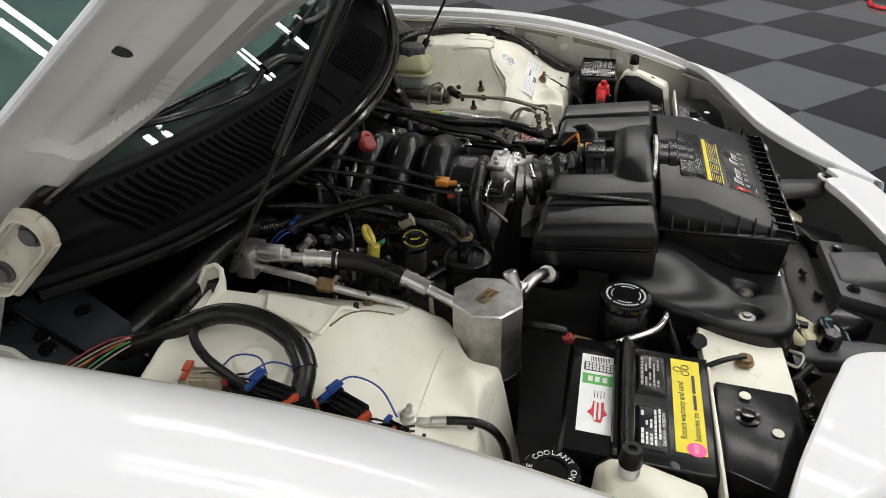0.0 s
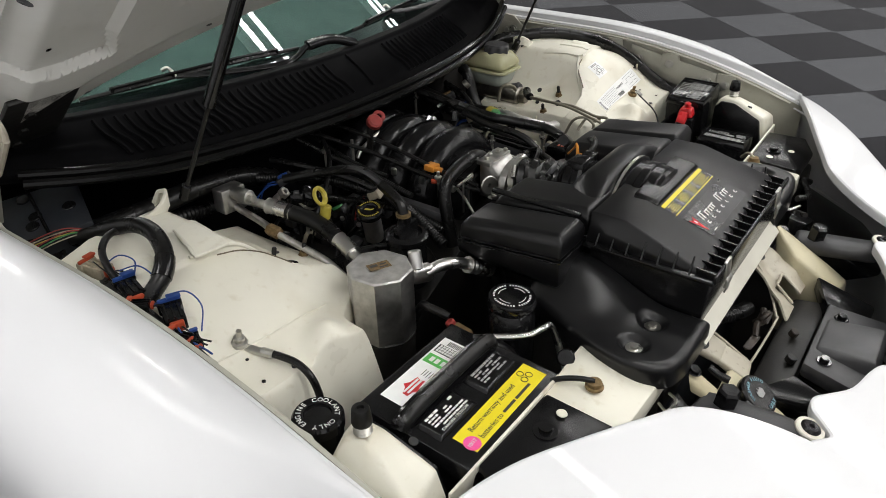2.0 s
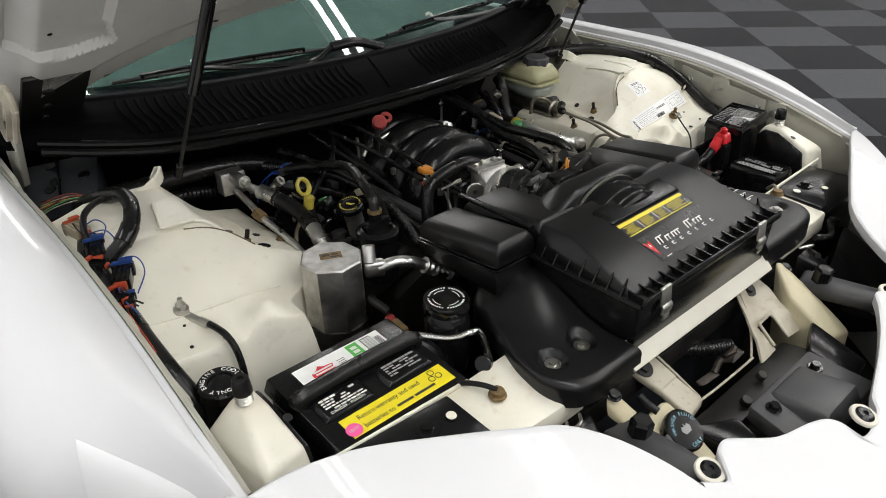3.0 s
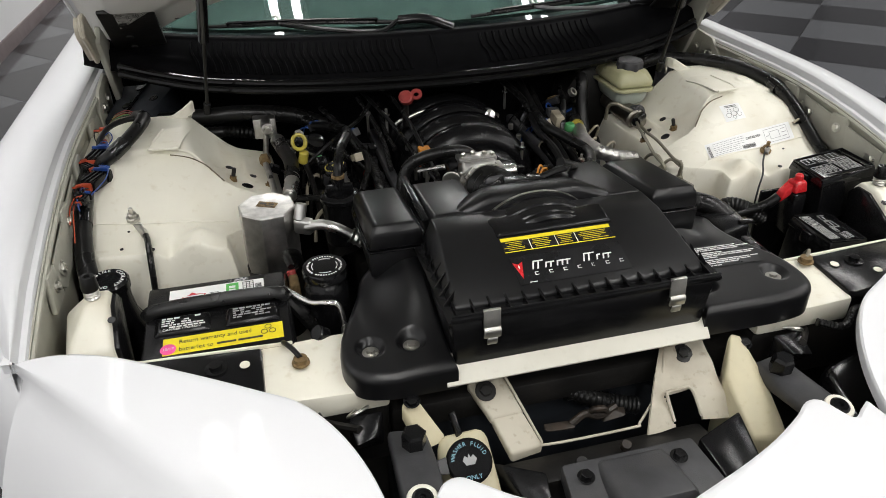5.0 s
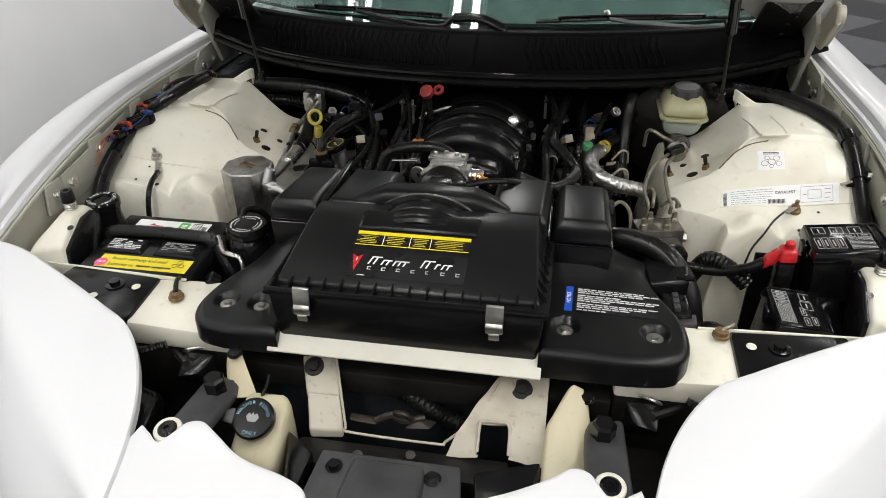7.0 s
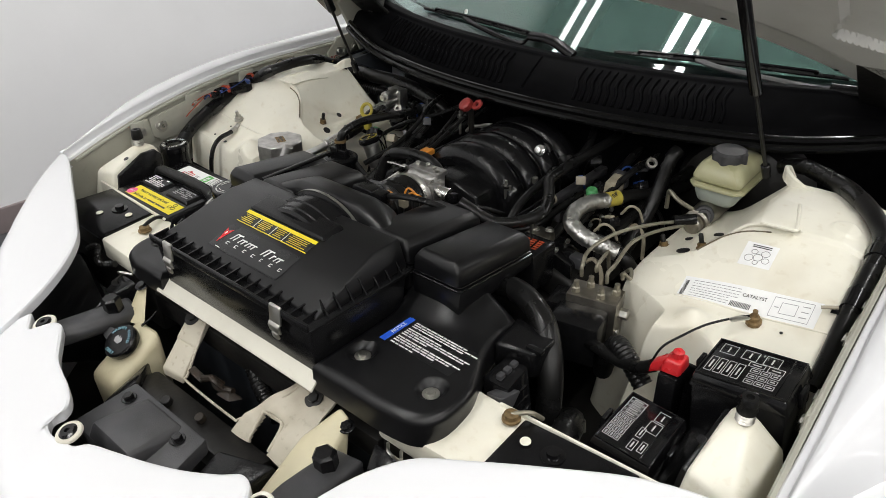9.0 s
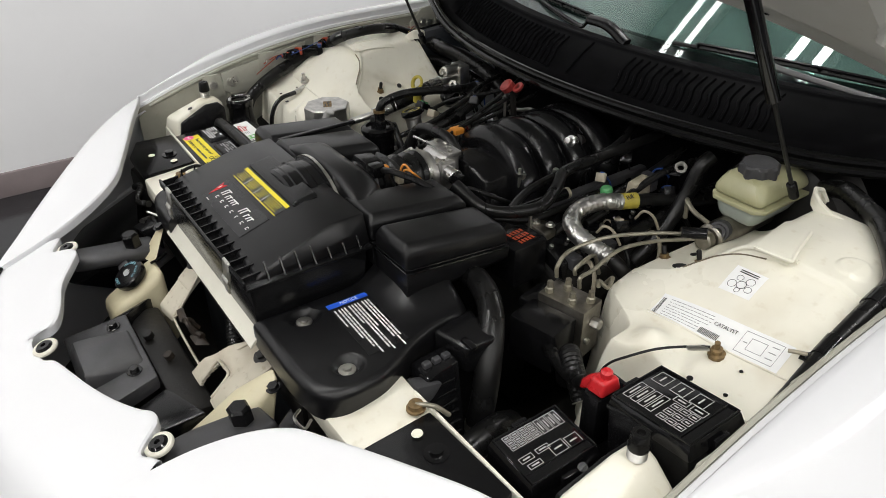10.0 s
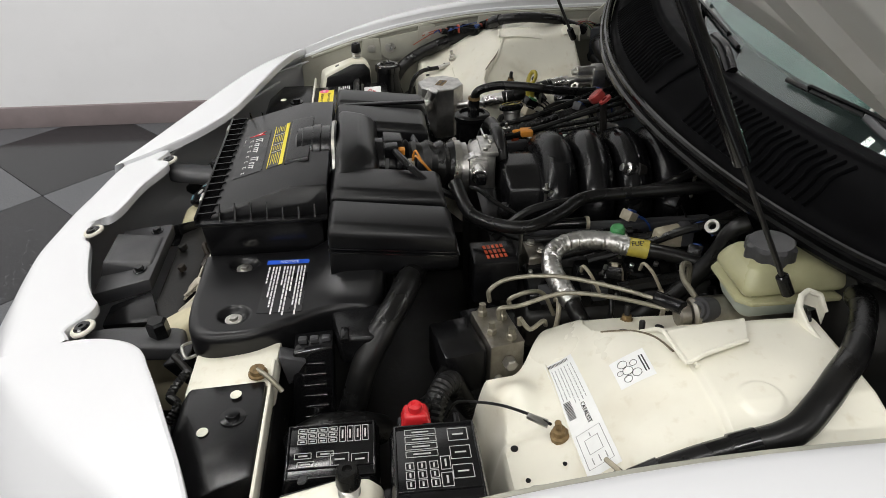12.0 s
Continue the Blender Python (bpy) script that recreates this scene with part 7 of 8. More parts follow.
hose("pipe_clip", [(0.418, 0.585, 0.722), (0.432, 0.60, 0.722), (0.45, 0.612, 0.725)], 0.010, PLASTIC, "black clip holding the brake pipes", category="clip")

fuel = thing("fuel_line", (0.27, 0.52, 0.64), "silver foil-wrapped fuel hose with yellow tag and green cap", "fuel hose")
part("foil_sleeve", tube([(0.278, 0.592, 0.716), (0.264, 0.555, 0.722), (0.258, 0.515, 0.720), (0.270, 0.480, 0.714), (0.300, 0.468, 0.702), (0.335, 0.476, 0.690), (0.365, 0.486, 0.680)], 0.0152, 20, 18, crinkle=0.0011), FOIL, fuel, "crinkled silver foil sleeve")
part("hose", tube([(0.274, 0.585, 0.717), (0.288, 0.62, 0.714), (0.30, 0.66, 0.708), (0.33, 0.72, 0.70), (0.36, 0.79, 0.70)], 0.0125, 12), RUBBER, fuel)
part("hose_end", tube([(0.36, 0.485, 0.682), (0.385, 0.495, 0.66), (0.395, 0.51, 0.62)], 0.013, 12), RUBBER, fuel)
tagm = turn((0.282, 0.606, 0.715), (0.38, 1, -0.08))
ftag = part("yellow_tag", lathe([(0.0148, -0.016), (0.0152, -0.016), (0.0152, 0.016), (0.0148, 0.016)], tagm, 20), YELLOW, fuel, "yellow printed fuel tag")
part("tag_word", letters("FUEL", 0.0115, plane_pose((0.2905, 0.6035, 0.7288), (-0.10, 1, -0.08), (-0.8, -0.1, 0.62))), DARKINK, ftag)
part("green_cap", lathe([(0, 0), (0.011, 0), (0.0115, 0.012), (0.009, 0.016), (0, 0.017)], turn((0.250, 0.583, 0.722), (0, -0.1, 1)), 16), GREEN, fuel)
part("port_stem", cyl(0.008, -0.04, 0.002, turn((0.250, 0.583, 0.722), (0, -0.1, 1)), 12), STEEL, fuel)
whitecon = thing("cream_connector", (0.251, 0.663, 0.68), "cream electrical connector with blue and grey wires", "connector")
part("body", hull([(0.243, 0.640, 0.70), (0.268, 0.642, 0.70), (0.243, 0.682, 0.70), (0.268, 0.684, 0.70), (0.245, 0.642, 0.728), (0.266, 0.643, 0.728), (0.245, 0.68, 0.735), (0.266, 0.682, 0.735)], 0.003), BEIGE, whitecon)
part("grey_half", box(0.240, 0.270, 0.682, 0.70, 0.702, 0.735, 0.003), GREYBLACK, whitecon)
part("blue_wire", tube([(0.25, 0.70, 0.72), (0.247, 0.712, 0.732), (0.256, 0.722, 0.735), (0.27, 0.73, 0.72)], 0.002, 6), BLUE, whitecon)
part("blue_plug", box(0.278, 0.290, 0.698, 0.709, 0.705, 0.714, 0.002), BLUE, whitecon)
nudge(-0.039, -0.034, -0.030)
port = thing("vacuum_port", (0.345, 0.74, 0.70), "silver ringed hose end by the firewall", "fitting")
part("ring", lathe([(0.006, 0), (0.011, 0), (0.011, 0.010), (0.006, 0.010)], turn((0.345, 0.74, 0.79), (0.4, -0.5, 0.6)), 16), STEEL, port)

nudge()
relay = thing("relay_box", (0.24, 0.388, 0.62), "black box with orange warning print beside the resonator", "relay box")
part("body", box(0.208, 0.275, 0.352, 0.425, 0.62, 0.700, 0.006), PLASTIC, relay)
part("warning_print", bars([(x, y, 0.010, 0.0045) for x in (-0.014, 0.0, 0.014) for y in (-0.014, -0.007, 0.0, 0.007, 0.014)], plane_pose((0.243, 0.390, 0.7003), (1, 0.1, 0), (0, 1, 0))), ORANGERED, relay)
rad_hose = hose("radiator_hose", [(0.265, 0.262, 0.69), (0.312, 0.250, 0.703), (0.355, 0.235, 0.702), (0.395, 0.212, 0.688), (0.425, 0.185, 0.650), (0.438, 0.168, 0.600), (0.442, 0.155, 0.550), (0.45, 0.15, 0.50)], 0.0195, RUBBER, "fat black radiator hose bending down to the support")
part("hose_clamp", lathe([(0.0196, -0.006), (0.0206, -0.006), (0.0206, 0.006), (0.0196, 0.006)], turn((0.442, 0.156, 0.555), (0.05, -0.2, -1)), 20), STEEL, rad_hose, "steel hose clamp")
hose("cable_conduit", [(0.44, 0.33, 0.55), (0.455, 0.31, 0.60), (0.475, 0.295, 0.645), (0.505, 0.275, 0.645), (0.54, 0.262, 0.62)], 0.016, RUBBER, "black corrugated cable conduit", rib=0.0015, pitch=0.007)
clampm = turn((0.478, 0.165, 0.575), (0.3, -0.4, -0.8))
hclamp = thing("hose_clamp", (0.478, 0.165, 0.54), "worn steel hose clamp on the lower hose", "clamp")
part("band", lathe([(0.0225, -0.008), (0.0235, -0.008), (0.0235, 0.008), (0.0225, 0.008)], clampm, 22), STEEL, hclamp)
part("screw_housing", box(-0.008, 0.008, 0.022, 0.032, -0.006, 0.006, 0.001, m=clampm), RUST, hclamp)
hose("lower_hose", [(0.46, 0.20, 0.545), (0.478, 0.165, 0.575), (0.490, 0.12, 0.585), (0.49, 0.08, 0.56)], 0.022, RUBBER, "short black lower hose")
motor = thing("cruise_module", (0.43, 0.14, 0.52), "black plastic module with ribbed side under the duct", "module")
part("body", hull([(0.375, 0.085, 0.668), (0.420, 0.085, 0.668), (0.415, 0.140, 0.672), (0.375, 0.140, 0.672), (0.39, 0.07, 0.54), (0.450, 0.075, 0.54), (0.44, 0.135, 0.54), (0.39, 0.135, 0.54)], 0.004), GLOSSBLACK, motor)
for k in range(7):
    part("side_rib", hull([(0.419 + 0.0038 * k + dx, y, 0.652 - 0.017 * k + dz) for dx, dz in ((0, 0), (0.005, -0.002), (0.004, -0.007)) for y in (0.084, 0.128)], 0.001), GLOSSBLACK, motor)
for k in range(3):
    part("clip_tab", box(0.392, 0.402, 0.092 + 0.016 * k, 0.104 + 0.016 * k, 0.668, 0.677, 0.002), GREYBLACK, motor)
part("bracket", hull([(0.395, 0.065, 0.665), (0.425, 0.065, 0.668), (0.40, 0.10, 0.655), (0.43, 0.105, 0.66), (0.40, 0.07, 0.61), (0.425, 0.075, 0.61)], 0.004), GREYBLACK, motor)
ground_r = thing("ground_wire", (0.63, 0.36, 0.66), "thin black ground wire on the tower stud", "cable")
part("wire", tube([(0.630, 0.393, 0.716), (0.61, 0.375, 0.712), (0.585, 0.345, 0.706), (0.565, 0.315, 0.695), (0.545, 0.295, 0.675), (0.535, 0.285, 0.64)], 0.0019, 8), RUBBER, ground_r)
part("eyelet", hull([(0.622, 0.392, 0.712), (0.634, 0.388, 0.713), (0.608, 0.372, 0.710), (0.614, 0.368, 0.711), (0.622, 0.392, 0.716), (0.634, 0.388, 0.717), (0.608, 0.372, 0.715), (0.614, 0.368, 0.716)], 0.001), STEEL, ground_r)
hose("ground_strap", [(0.456, 0.043, 0.676), (0.466, 0.052, 0.678), (0.476, 0.062, 0.676), (0.484, 0.076, 0.660)], 0.0034, PIPE, "braided ground strap on the support", category="cable")

# big loom along the driver's side apron
CAR_SCALE[0] = False
conduit = hose("wiring_conduit", [(0.760, 0.340, 0.690), (0.761, 0.402, 0.722), (0.761, 0.470, 0.762), (0.762, 0.520, 0.785), (0.762, 0.570, 0.800), (0.755, 0.620, 0.808), (0.730, 0.660, 0.818), (0.700, 0.696, 0.824), (0.668, 0.732, 0.824), (0.625, 0.768, 0.821), (0.581, 0.798, 0.818), (0.54, 0.82, 0.80)], lambda k: 0.0115 + 0.0042 * min(1, k * 2.2), RUBBER, "thick taped black wiring conduit along the apron", category="wiring")
for a, b, r in (((0.761, 0.462, 0.757), (0.761, 0.490, 0.772), 0.0150), ((0.762, 0.556, 0.796), (0.761, 0.582, 0.802), 0.0165)):
    part("tape_band", tube([a, Vector(a).lerp(Vector(b), 0.5), b], r, 14, 2), GLOSSBLACK, conduit)
CAR_SCALE[0] = True
part("conduit_clip", hull([(0.724, 0.432, 0.742), (0.737, 0.432, 0.744), (0.724, 0.444, 0.742), (0.737, 0.444, 0.744), (0.726, 0.434, 0.754), (0.735, 0.441, 0.756)], 0.001), PLASTIC, conduit)
part("clip_pin", tube([(0.732, 0.437, 0.752), (0.722, 0.432, 0.751), (0.712, 0.428, 0.749)], 0.0028, 6, 3), BEIGE, conduit)

# passenger side: control boxes, harness and connectors
pcm = thing("control_module", (-0.68, 0.82, 0.66), "slate black control module box beside the firewall", "module")
part("case", hull([(-0.765, 0.82, 0.762), (-0.655, 0.775, 0.790), (-0.735, 0.97, 0.790), (-0.605, 0.90, 0.812), (-0.765, 0.82, 0.70), (-0.655, 0.775, 0.70), (-0.735, 0.97, 0.70), (-0.605, 0.90, 0.70)], 0.004), SLATE, pcm)
part("case_seam", hull([(-0.718, 0.80, 0.776), (-0.712, 0.798, 0.778), (-0.676, 0.938, 0.803), (-0.67, 0.935, 0.805), (-0.714, 0.799, 0.785), (-0.674, 0.936, 0.808)], 0.001), PLASTIC, pcm)
for bx, by in ((-0.716, 0.85), (-0.701, 0.866), (-0.655, 0.84), (-0.69, 0.92)):
    part("cover_screw", cyl(0.011, 0, 0.004, turn((bx, by, 0.7622 + 0.27 * (bx + 0.765) + 0.133 * (by - 0.82)), (-0.27, -0.133, 1)), 16, 0.001), PLASTIC, pcm)
nudge(-0.004, -0.004, -0.014)
CAR_SCALE[0] = False
nudge()
harness_a = hose("wiring_harness", [(-0.700, 0.800, 0.785), (-0.692, 0.755, 0.803), (-0.678, 0.715, 0.821), (-0.661, 0.676, 0.831), (-0.662, 0.630, 0.834), (-0.674, 0.590, 0.829), (-0.691, 0.561, 0.820), (-0.711, 0.546, 0.808), (-0.731, 0.544, 0.794), (-0.752, 0.545, 0.770)], 0.0132, RUBBER, "black corrugated wiring harness over the tower", rib=0.0006, pitch=0.0042, category="wiring")
CAR_SCALE[0] = True
nudge(-0.004, -0.004, -0.014)
harness_b = hose("wiring_harness", [(-0.60, 0.71, 0.785), (-0.66, 0.70, 0.785), (-0.705, 0.67, 0.785), (-0.735, 0.60, 0.79), (-0.748, 0.52, 0.785), (-0.748, 0.44, 0.765), (-0.745, 0.36, 0.735), (-0.735, 0.30, 0.70), (-0.72, 0.27, 0.66)], 0.0155, RUBBER, "black taped wiring loom along the apron", category="wiring")
for a, b, parent in (((-0.742, 0.57, 0.789), (-0.746, 0.54, 0.787), harness_b), ((-0.748, 0.42, 0.758), (-0.747, 0.39, 0.747), harness_b)):
    part("tape_band", tube([a, Vector(a).lerp(Vector(b), 0.5), b], 0.0167, 14, 2), GLOSSBLACK, parent)
nudge()
CAR_SCALE[0] = False
part("tape_band", tube([(-0.688, 0.565, 0.8222), (-0.699, 0.5535, 0.8160), (-0.711, 0.546, 0.808)], 0.0148, 14, 3), GLOSSBLACK, harness_a)
for k, (cx, cy, cz, body, lock, size, yaw) in enumerate(((-0.744, 0.655, 0.802, BEIGE, ORANGERED, 1.1, 10), (-0.745, 0.574, 0.794, PLASTIC, BLUE, 1.25, -14), (-0.738, 0.490, 0.783, PLASTIC, BLUE, 1.25, -25), (-0.762, 0.446, 0.779, PLASTIC, ORANGERED, 0.8, 15), (-0.752, 0.428, 0.776, PLASTIC, BLUE, 0.7, -20), (-0.758, 0.534, 0.793, PLASTIC, ORANGERED, 0.75, 40))):
    con = thing("wiring_connector", (cx, cy, cz - 0.02), {True: "cream wiring connector with orange lock", False: "black wiring connector with coloured lock tab"}[body is BEIGE], "connector", "harness connectors")
    m = Matrix.Translation((cx, cy, cz)) @ Matrix.Rotation(radians(yaw), 4, "Z") @ Matrix.Scale(size, 4)
    part("body", box(-0.011, 0.011, -0.020, 0.014, -0.009, 0.008, 0.002, m=m), body, con)
    part("rear_shell", box(-0.013, 0.013, 0.013, 0.024, -0.010, 0.009, 0.0025, m=m), body, con)
    part("lock_tab", box(-0.012, 0.012, 0.015, 0.020, 0.007, 0.0125, 0.0015, m=m), lock, con)
    part("lock_lever", box(-0.002, 0.013, 0.013, 0.022, 0.012, 0.0150, 0.001, m=m), lock, con)
    for q in (-0.007, 0.0, 0.007):
        part("body_rib", box(q - 0.001, q + 0.001, -0.020, 0.013, 0.0075, 0.0100, m=m), body, con)
    part("seal", box(-0.0075, 0.0075, -0.026, -0.020, -0.006, 0.006, 0.002, m=m), ORANGERED, con)
    for q in (-0.004, 0.0, 0.004):
        part("lead", tube([m @ Vector((q, -0.026, 0)), m @ Vector((q * 1.5, -0.036, 0.003)), m @ Vector((q * 2.5 + 0.006, -0.05, -0.006))], 0.0014, 5, 4), (BLUE, DARK, RUBBER)[int((q + 0.004) / 0.004 + k) % 3], con)
for pts, m_ in (([(-0.738, 0.640, 0.812), (-0.722, 0.625, 0.824), (-0.715, 0.600, 0.820), (-0.728, 0.585, 0.808)], BLUE), ([(-0.738, 0.604, 0.814), (-0.722, 0.580, 0.822), (-0.718, 0.553, 0.812), (-0.728, 0.532, 0.798)], BLUE),
                ([(-0.730, 0.508, 0.805), (-0.712, 0.488, 0.808), (-0.714, 0.456, 0.798), (-0.738, 0.430, 0.782)], BLUE), ([(-0.762, 0.425, 0.780), (-0.764, 0.395, 0.772), (-0.762, 0.365, 0.757), (-0.760, 0.335, 0.740)], ORANGERED),
                ([(-0.766, 0.428, 0.780), (-0.769, 0.395, 0.775), (-0.766, 0.36, 0.762)], ORANGERED), ([(-0.748, 0.655, 0.815), (-0.752, 0.640, 0.822), (-0.750, 0.620, 0.814), (-0.742, 0.608, 0.806)], RUBBER),
                *[([(-0.680 - 0.002 * (k % 3), 0.757 + 0.003 * k, 0.803), (-0.712, 0.782 + 0.005 * k, 0.800 + 0.003 * (k % 3)), (-0.748, 0.816 + 0.008 * k, 0.782), (-0.766, 0.832 + 0.010 * k, 0.762)], (BEIGE, GREEN, DIMRED, YELLOW, BEIGE, DIMRED, RUBBER)[k]) for k in range(7)]):
    hose("loose_wire", pts, 0.0011, m_, "thin coloured wire in the harness", category="wire", segs=6)
hose("loom_branch", [(-0.672, 0.700, 0.822), (-0.700, 0.690, 0.824), (-0.728, 0.660, 0.822), (-0.742, 0.625, 0.812), (-0.744, 0.605, 0.800)], 0.0055, RUBBER, "thin taped branch of the harness", category="wiring")
CAR_SCALE[0] = True

nudge()
# labels on the driver's side tower
def on_tower(x, y, lift=0.001):
    return Vector((x, y, tower_height(x, y) + lift))


def draped(corner, across, along, w, h, nu, nv):
    c, a, b = Vector(corner), Vector(across).normalized(), Vector(along).normalized()
    return lambda u, v: on_tower(*(c + a * (u * w) + b * (v * h)))


def tower_bars(fn, rows):
    """Thin strips of (u0, u1, v0, v1) laid on a draped label."""
    bm = bmesh.new()
    for u0, u1, v0, v1 in rows:
        q = [bm.verts.new(fn(u, v) + Vector((0, -0.0003, 0.0006))) for u, v in ((u0, v0), (u1, v0), (u1, v1), (u0, v1))]
        bm.faces.new(q)
    return bm


emission = thing("emission_label", (0.61, 0.43, 0.70), "white emission information label with bar code stuck on the tower", "label")
CAR_SCALE[0] = False
fe = draped((0.519, 0.430), (1, 0.0), (0.02, 1), 0.208, 0.033, 1, 1)
part("paper", sheet(fe, 16, 6), LABELWHITE, emission)
part("bar_code", tower_bars(fe, [(0.015, 0.045, 0.10 + 0.05 * k, 0.13 + 0.05 * k) for k in range(15)]), DARKINK, emission)
rows = [(0.40 + 0.011 * k, 0.406 + 0.011 * k, 0.12, 0.36) for k in range(14)]
part("bar_code", tower_bars(fe, rows), DARKINK, emission)
rows = []
for k, v in enumerate((0.85, 0.74, 0.62, 0.50, 0.40, 0.28, 0.16)):
    u = 0.08
    while u < (0.44 if v > 0.45 else 0.36):
        w = random.uniform(0.01, 0.04)
        rows.append((u, u + w, v, v + 0.026))
        u += w + 0.008
part("small_print", tower_bars(fe, rows), GREYINK, emission)
rows = [(0.68, 0.95, 0.12, 0.14), (0.68, 0.95, 0.86, 0.88), (0.68, 0.683, 0.12, 0.88), (0.947, 0.95, 0.12, 0.88), (0.74, 0.85, 0.30, 0.32), (0.74, 0.85, 0.70, 0.72), (0.74, 0.744, 0.3, 0.72), (0.85, 0.854, 0.3, 0.72), (0.88, 0.93, 0.3, 0.33), (0.88, 0.93, 0.5, 0.53), (0.88, 0.93, 0.7, 0.73), (0.70, 0.73, 0.5, 0.53)]
part("hose_diagram", tower_bars(fe, rows), GREYINK, emission)
pcat = fe(0.55, 0.66)
ncat = (fe(0.60, 0.66) - fe(0.50, 0.66))
acat = (fe(0.55, 0.8) - fe(0.55, 0.52))
part("label_word", letters("CATALYST", 0.0078, plane_pose(pcat + Vector((0, 0, 0.001)), ncat, acat)), DARKINK, emission)
belt = thing("belt_routing_label", (0.60, 0.50, 0.74), "small white belt routing label stuck on the tower", "label")
fb = draped((0.586, 0.490), (1, 0.0), (0.0, 1), 0.049, 0.038, 1, 1)
part("paper", sheet(fb, 6, 8), LABELWHITE, belt)
part("heading", tower_bars(fb, [(0.2, 0.8, 0.86, 0.90), (0.2, 0.8, 0.78, 0.82)]), DARKINK, belt)
rings = bmesh.new()
for u, v, r in ((0.25, 0.30, 0.13), (0.52, 0.36, 0.14), (0.78, 0.28, 0.11), (0.35, 0.58, 0.10), (0.70, 0.56, 0.13), (0.5, 0.15, 0.08)):
    tube([fb(u + r * math.cos(q * math.pi / 6), v + r * math.sin(q * math.pi / 6)) + Vector((0, 0, 0.0006)) for q in range(13)], 0.00035, 5, 1, bm=rings)
part("belt_drawing", rings, DARKINK, belt)

# wipers on the cowl
for side, knee, pivot in ((-1, Vector((-0.085, 0.868, 0.944)), Vector((0.045, 0.850, 0.922))), (1, Vector((0.56, 0.945, 0.925)), Vector((0.70, 0.955, 0.90)))):
    wiper = thing("windshield_wiper", pivot, "black windshield wiper resting at the base of the glass", "wiper", "wipers")
    part("arm_head", tube([pivot, pivot.lerp(knee, 0.5) + Vector((0, 0, 0.012)), knee], 0.012, 12, flat=0.7), PLASTIC, wiper)

    def rest(x, back, lift):
        p = shield_at((x + 0.8) / 1.6, 0.0)
        return Vector((x, p.y + back, p.z + 0.55 * back + lift))

    part("arm", tube([knee, rest(knee.x - 0.05, 0.0, 0.010), rest(knee.x - 0.20, 0.02, 0.010), rest(knee.x - 0.27, 0.035, 0.010)], 0.0065, 8, flat=0.6), GREYBLACK if side > 0 else PLASTIC, wiper)
    part("arm_hook", tube([rest(knee.x - 0.27, 0.035, 0.010), rest(knee.x - 0.275, 0.05, 0.016), rest(knee.x - 0.285, 0.055, 0.010)], 0.0035, 8), STEEL, wiper)
    blade = [rest(knee.x + 0.015 - 0.058 * k, 0.030 + 0.010 * math.sin(math.pi * k / 8), 0.006) for k in range(9)]
    part("blade", tube(blade, 0.0045, 8, 3), RUBBER, wiper)
    part("blade_bridge", tube([b + Vector((0, -0.003, 0.008)) for b in blade[1:8]], 0.0035, 6, 3), PLASTIC, wiper)
    for k in (1, 3, 5, 7):
        part("blade_claw", tube([blade[k], blade[k] + Vector((0, -0.002, 0.009))], 0.005, 6, 2), PLASTIC, wiper)
CAR_SCALE[0] = True


# ---- small fittings round the engine ----
def small_connector(at, aim, size, body, latch, wire, label):
    con = thing("wiring_connector", Vector(at) - Vector((0, 0, 0.012)), label, "connector", "engine connectors")
    m = turn(at, aim)
    w, d, h = size
    part("body", box(-w / 2, w / 2, -d / 2, d / 2, -h / 2, h / 2, 0.002, m=m), body, con)
    part("shell_rim", box(-w / 2 - 0.0015, w / 2 + 0.0015, -d / 2 - 0.0015, d / 2 + 0.0015, h / 2 - 0.006, h / 2 - 0.001, 0.001, m=m), body, con)
    part("latch", box(-w / 4, w / 4, d / 2 - 0.001, d / 2 + 0.004, -h / 3, h / 3, 0.001, m=m), latch, con)
    for q in (-0.3, 0.3):
        a = m @ Vector((w * q, 0, -h / 2))
        back = (m.to_3x3() @ Vector((0, 0, -1)))
        part("lead", tube([a, a + back * 0.018 + Vector((0.004 * q, 0, 0.004)), a + back * 0.035 + Vector((0.02 * q, 0.006, -0.012)), a + back * 0.045 + Vector((0.03 * q, 0.01, -0.05))], 0.0017, 6, 4), wire, con)
    return con


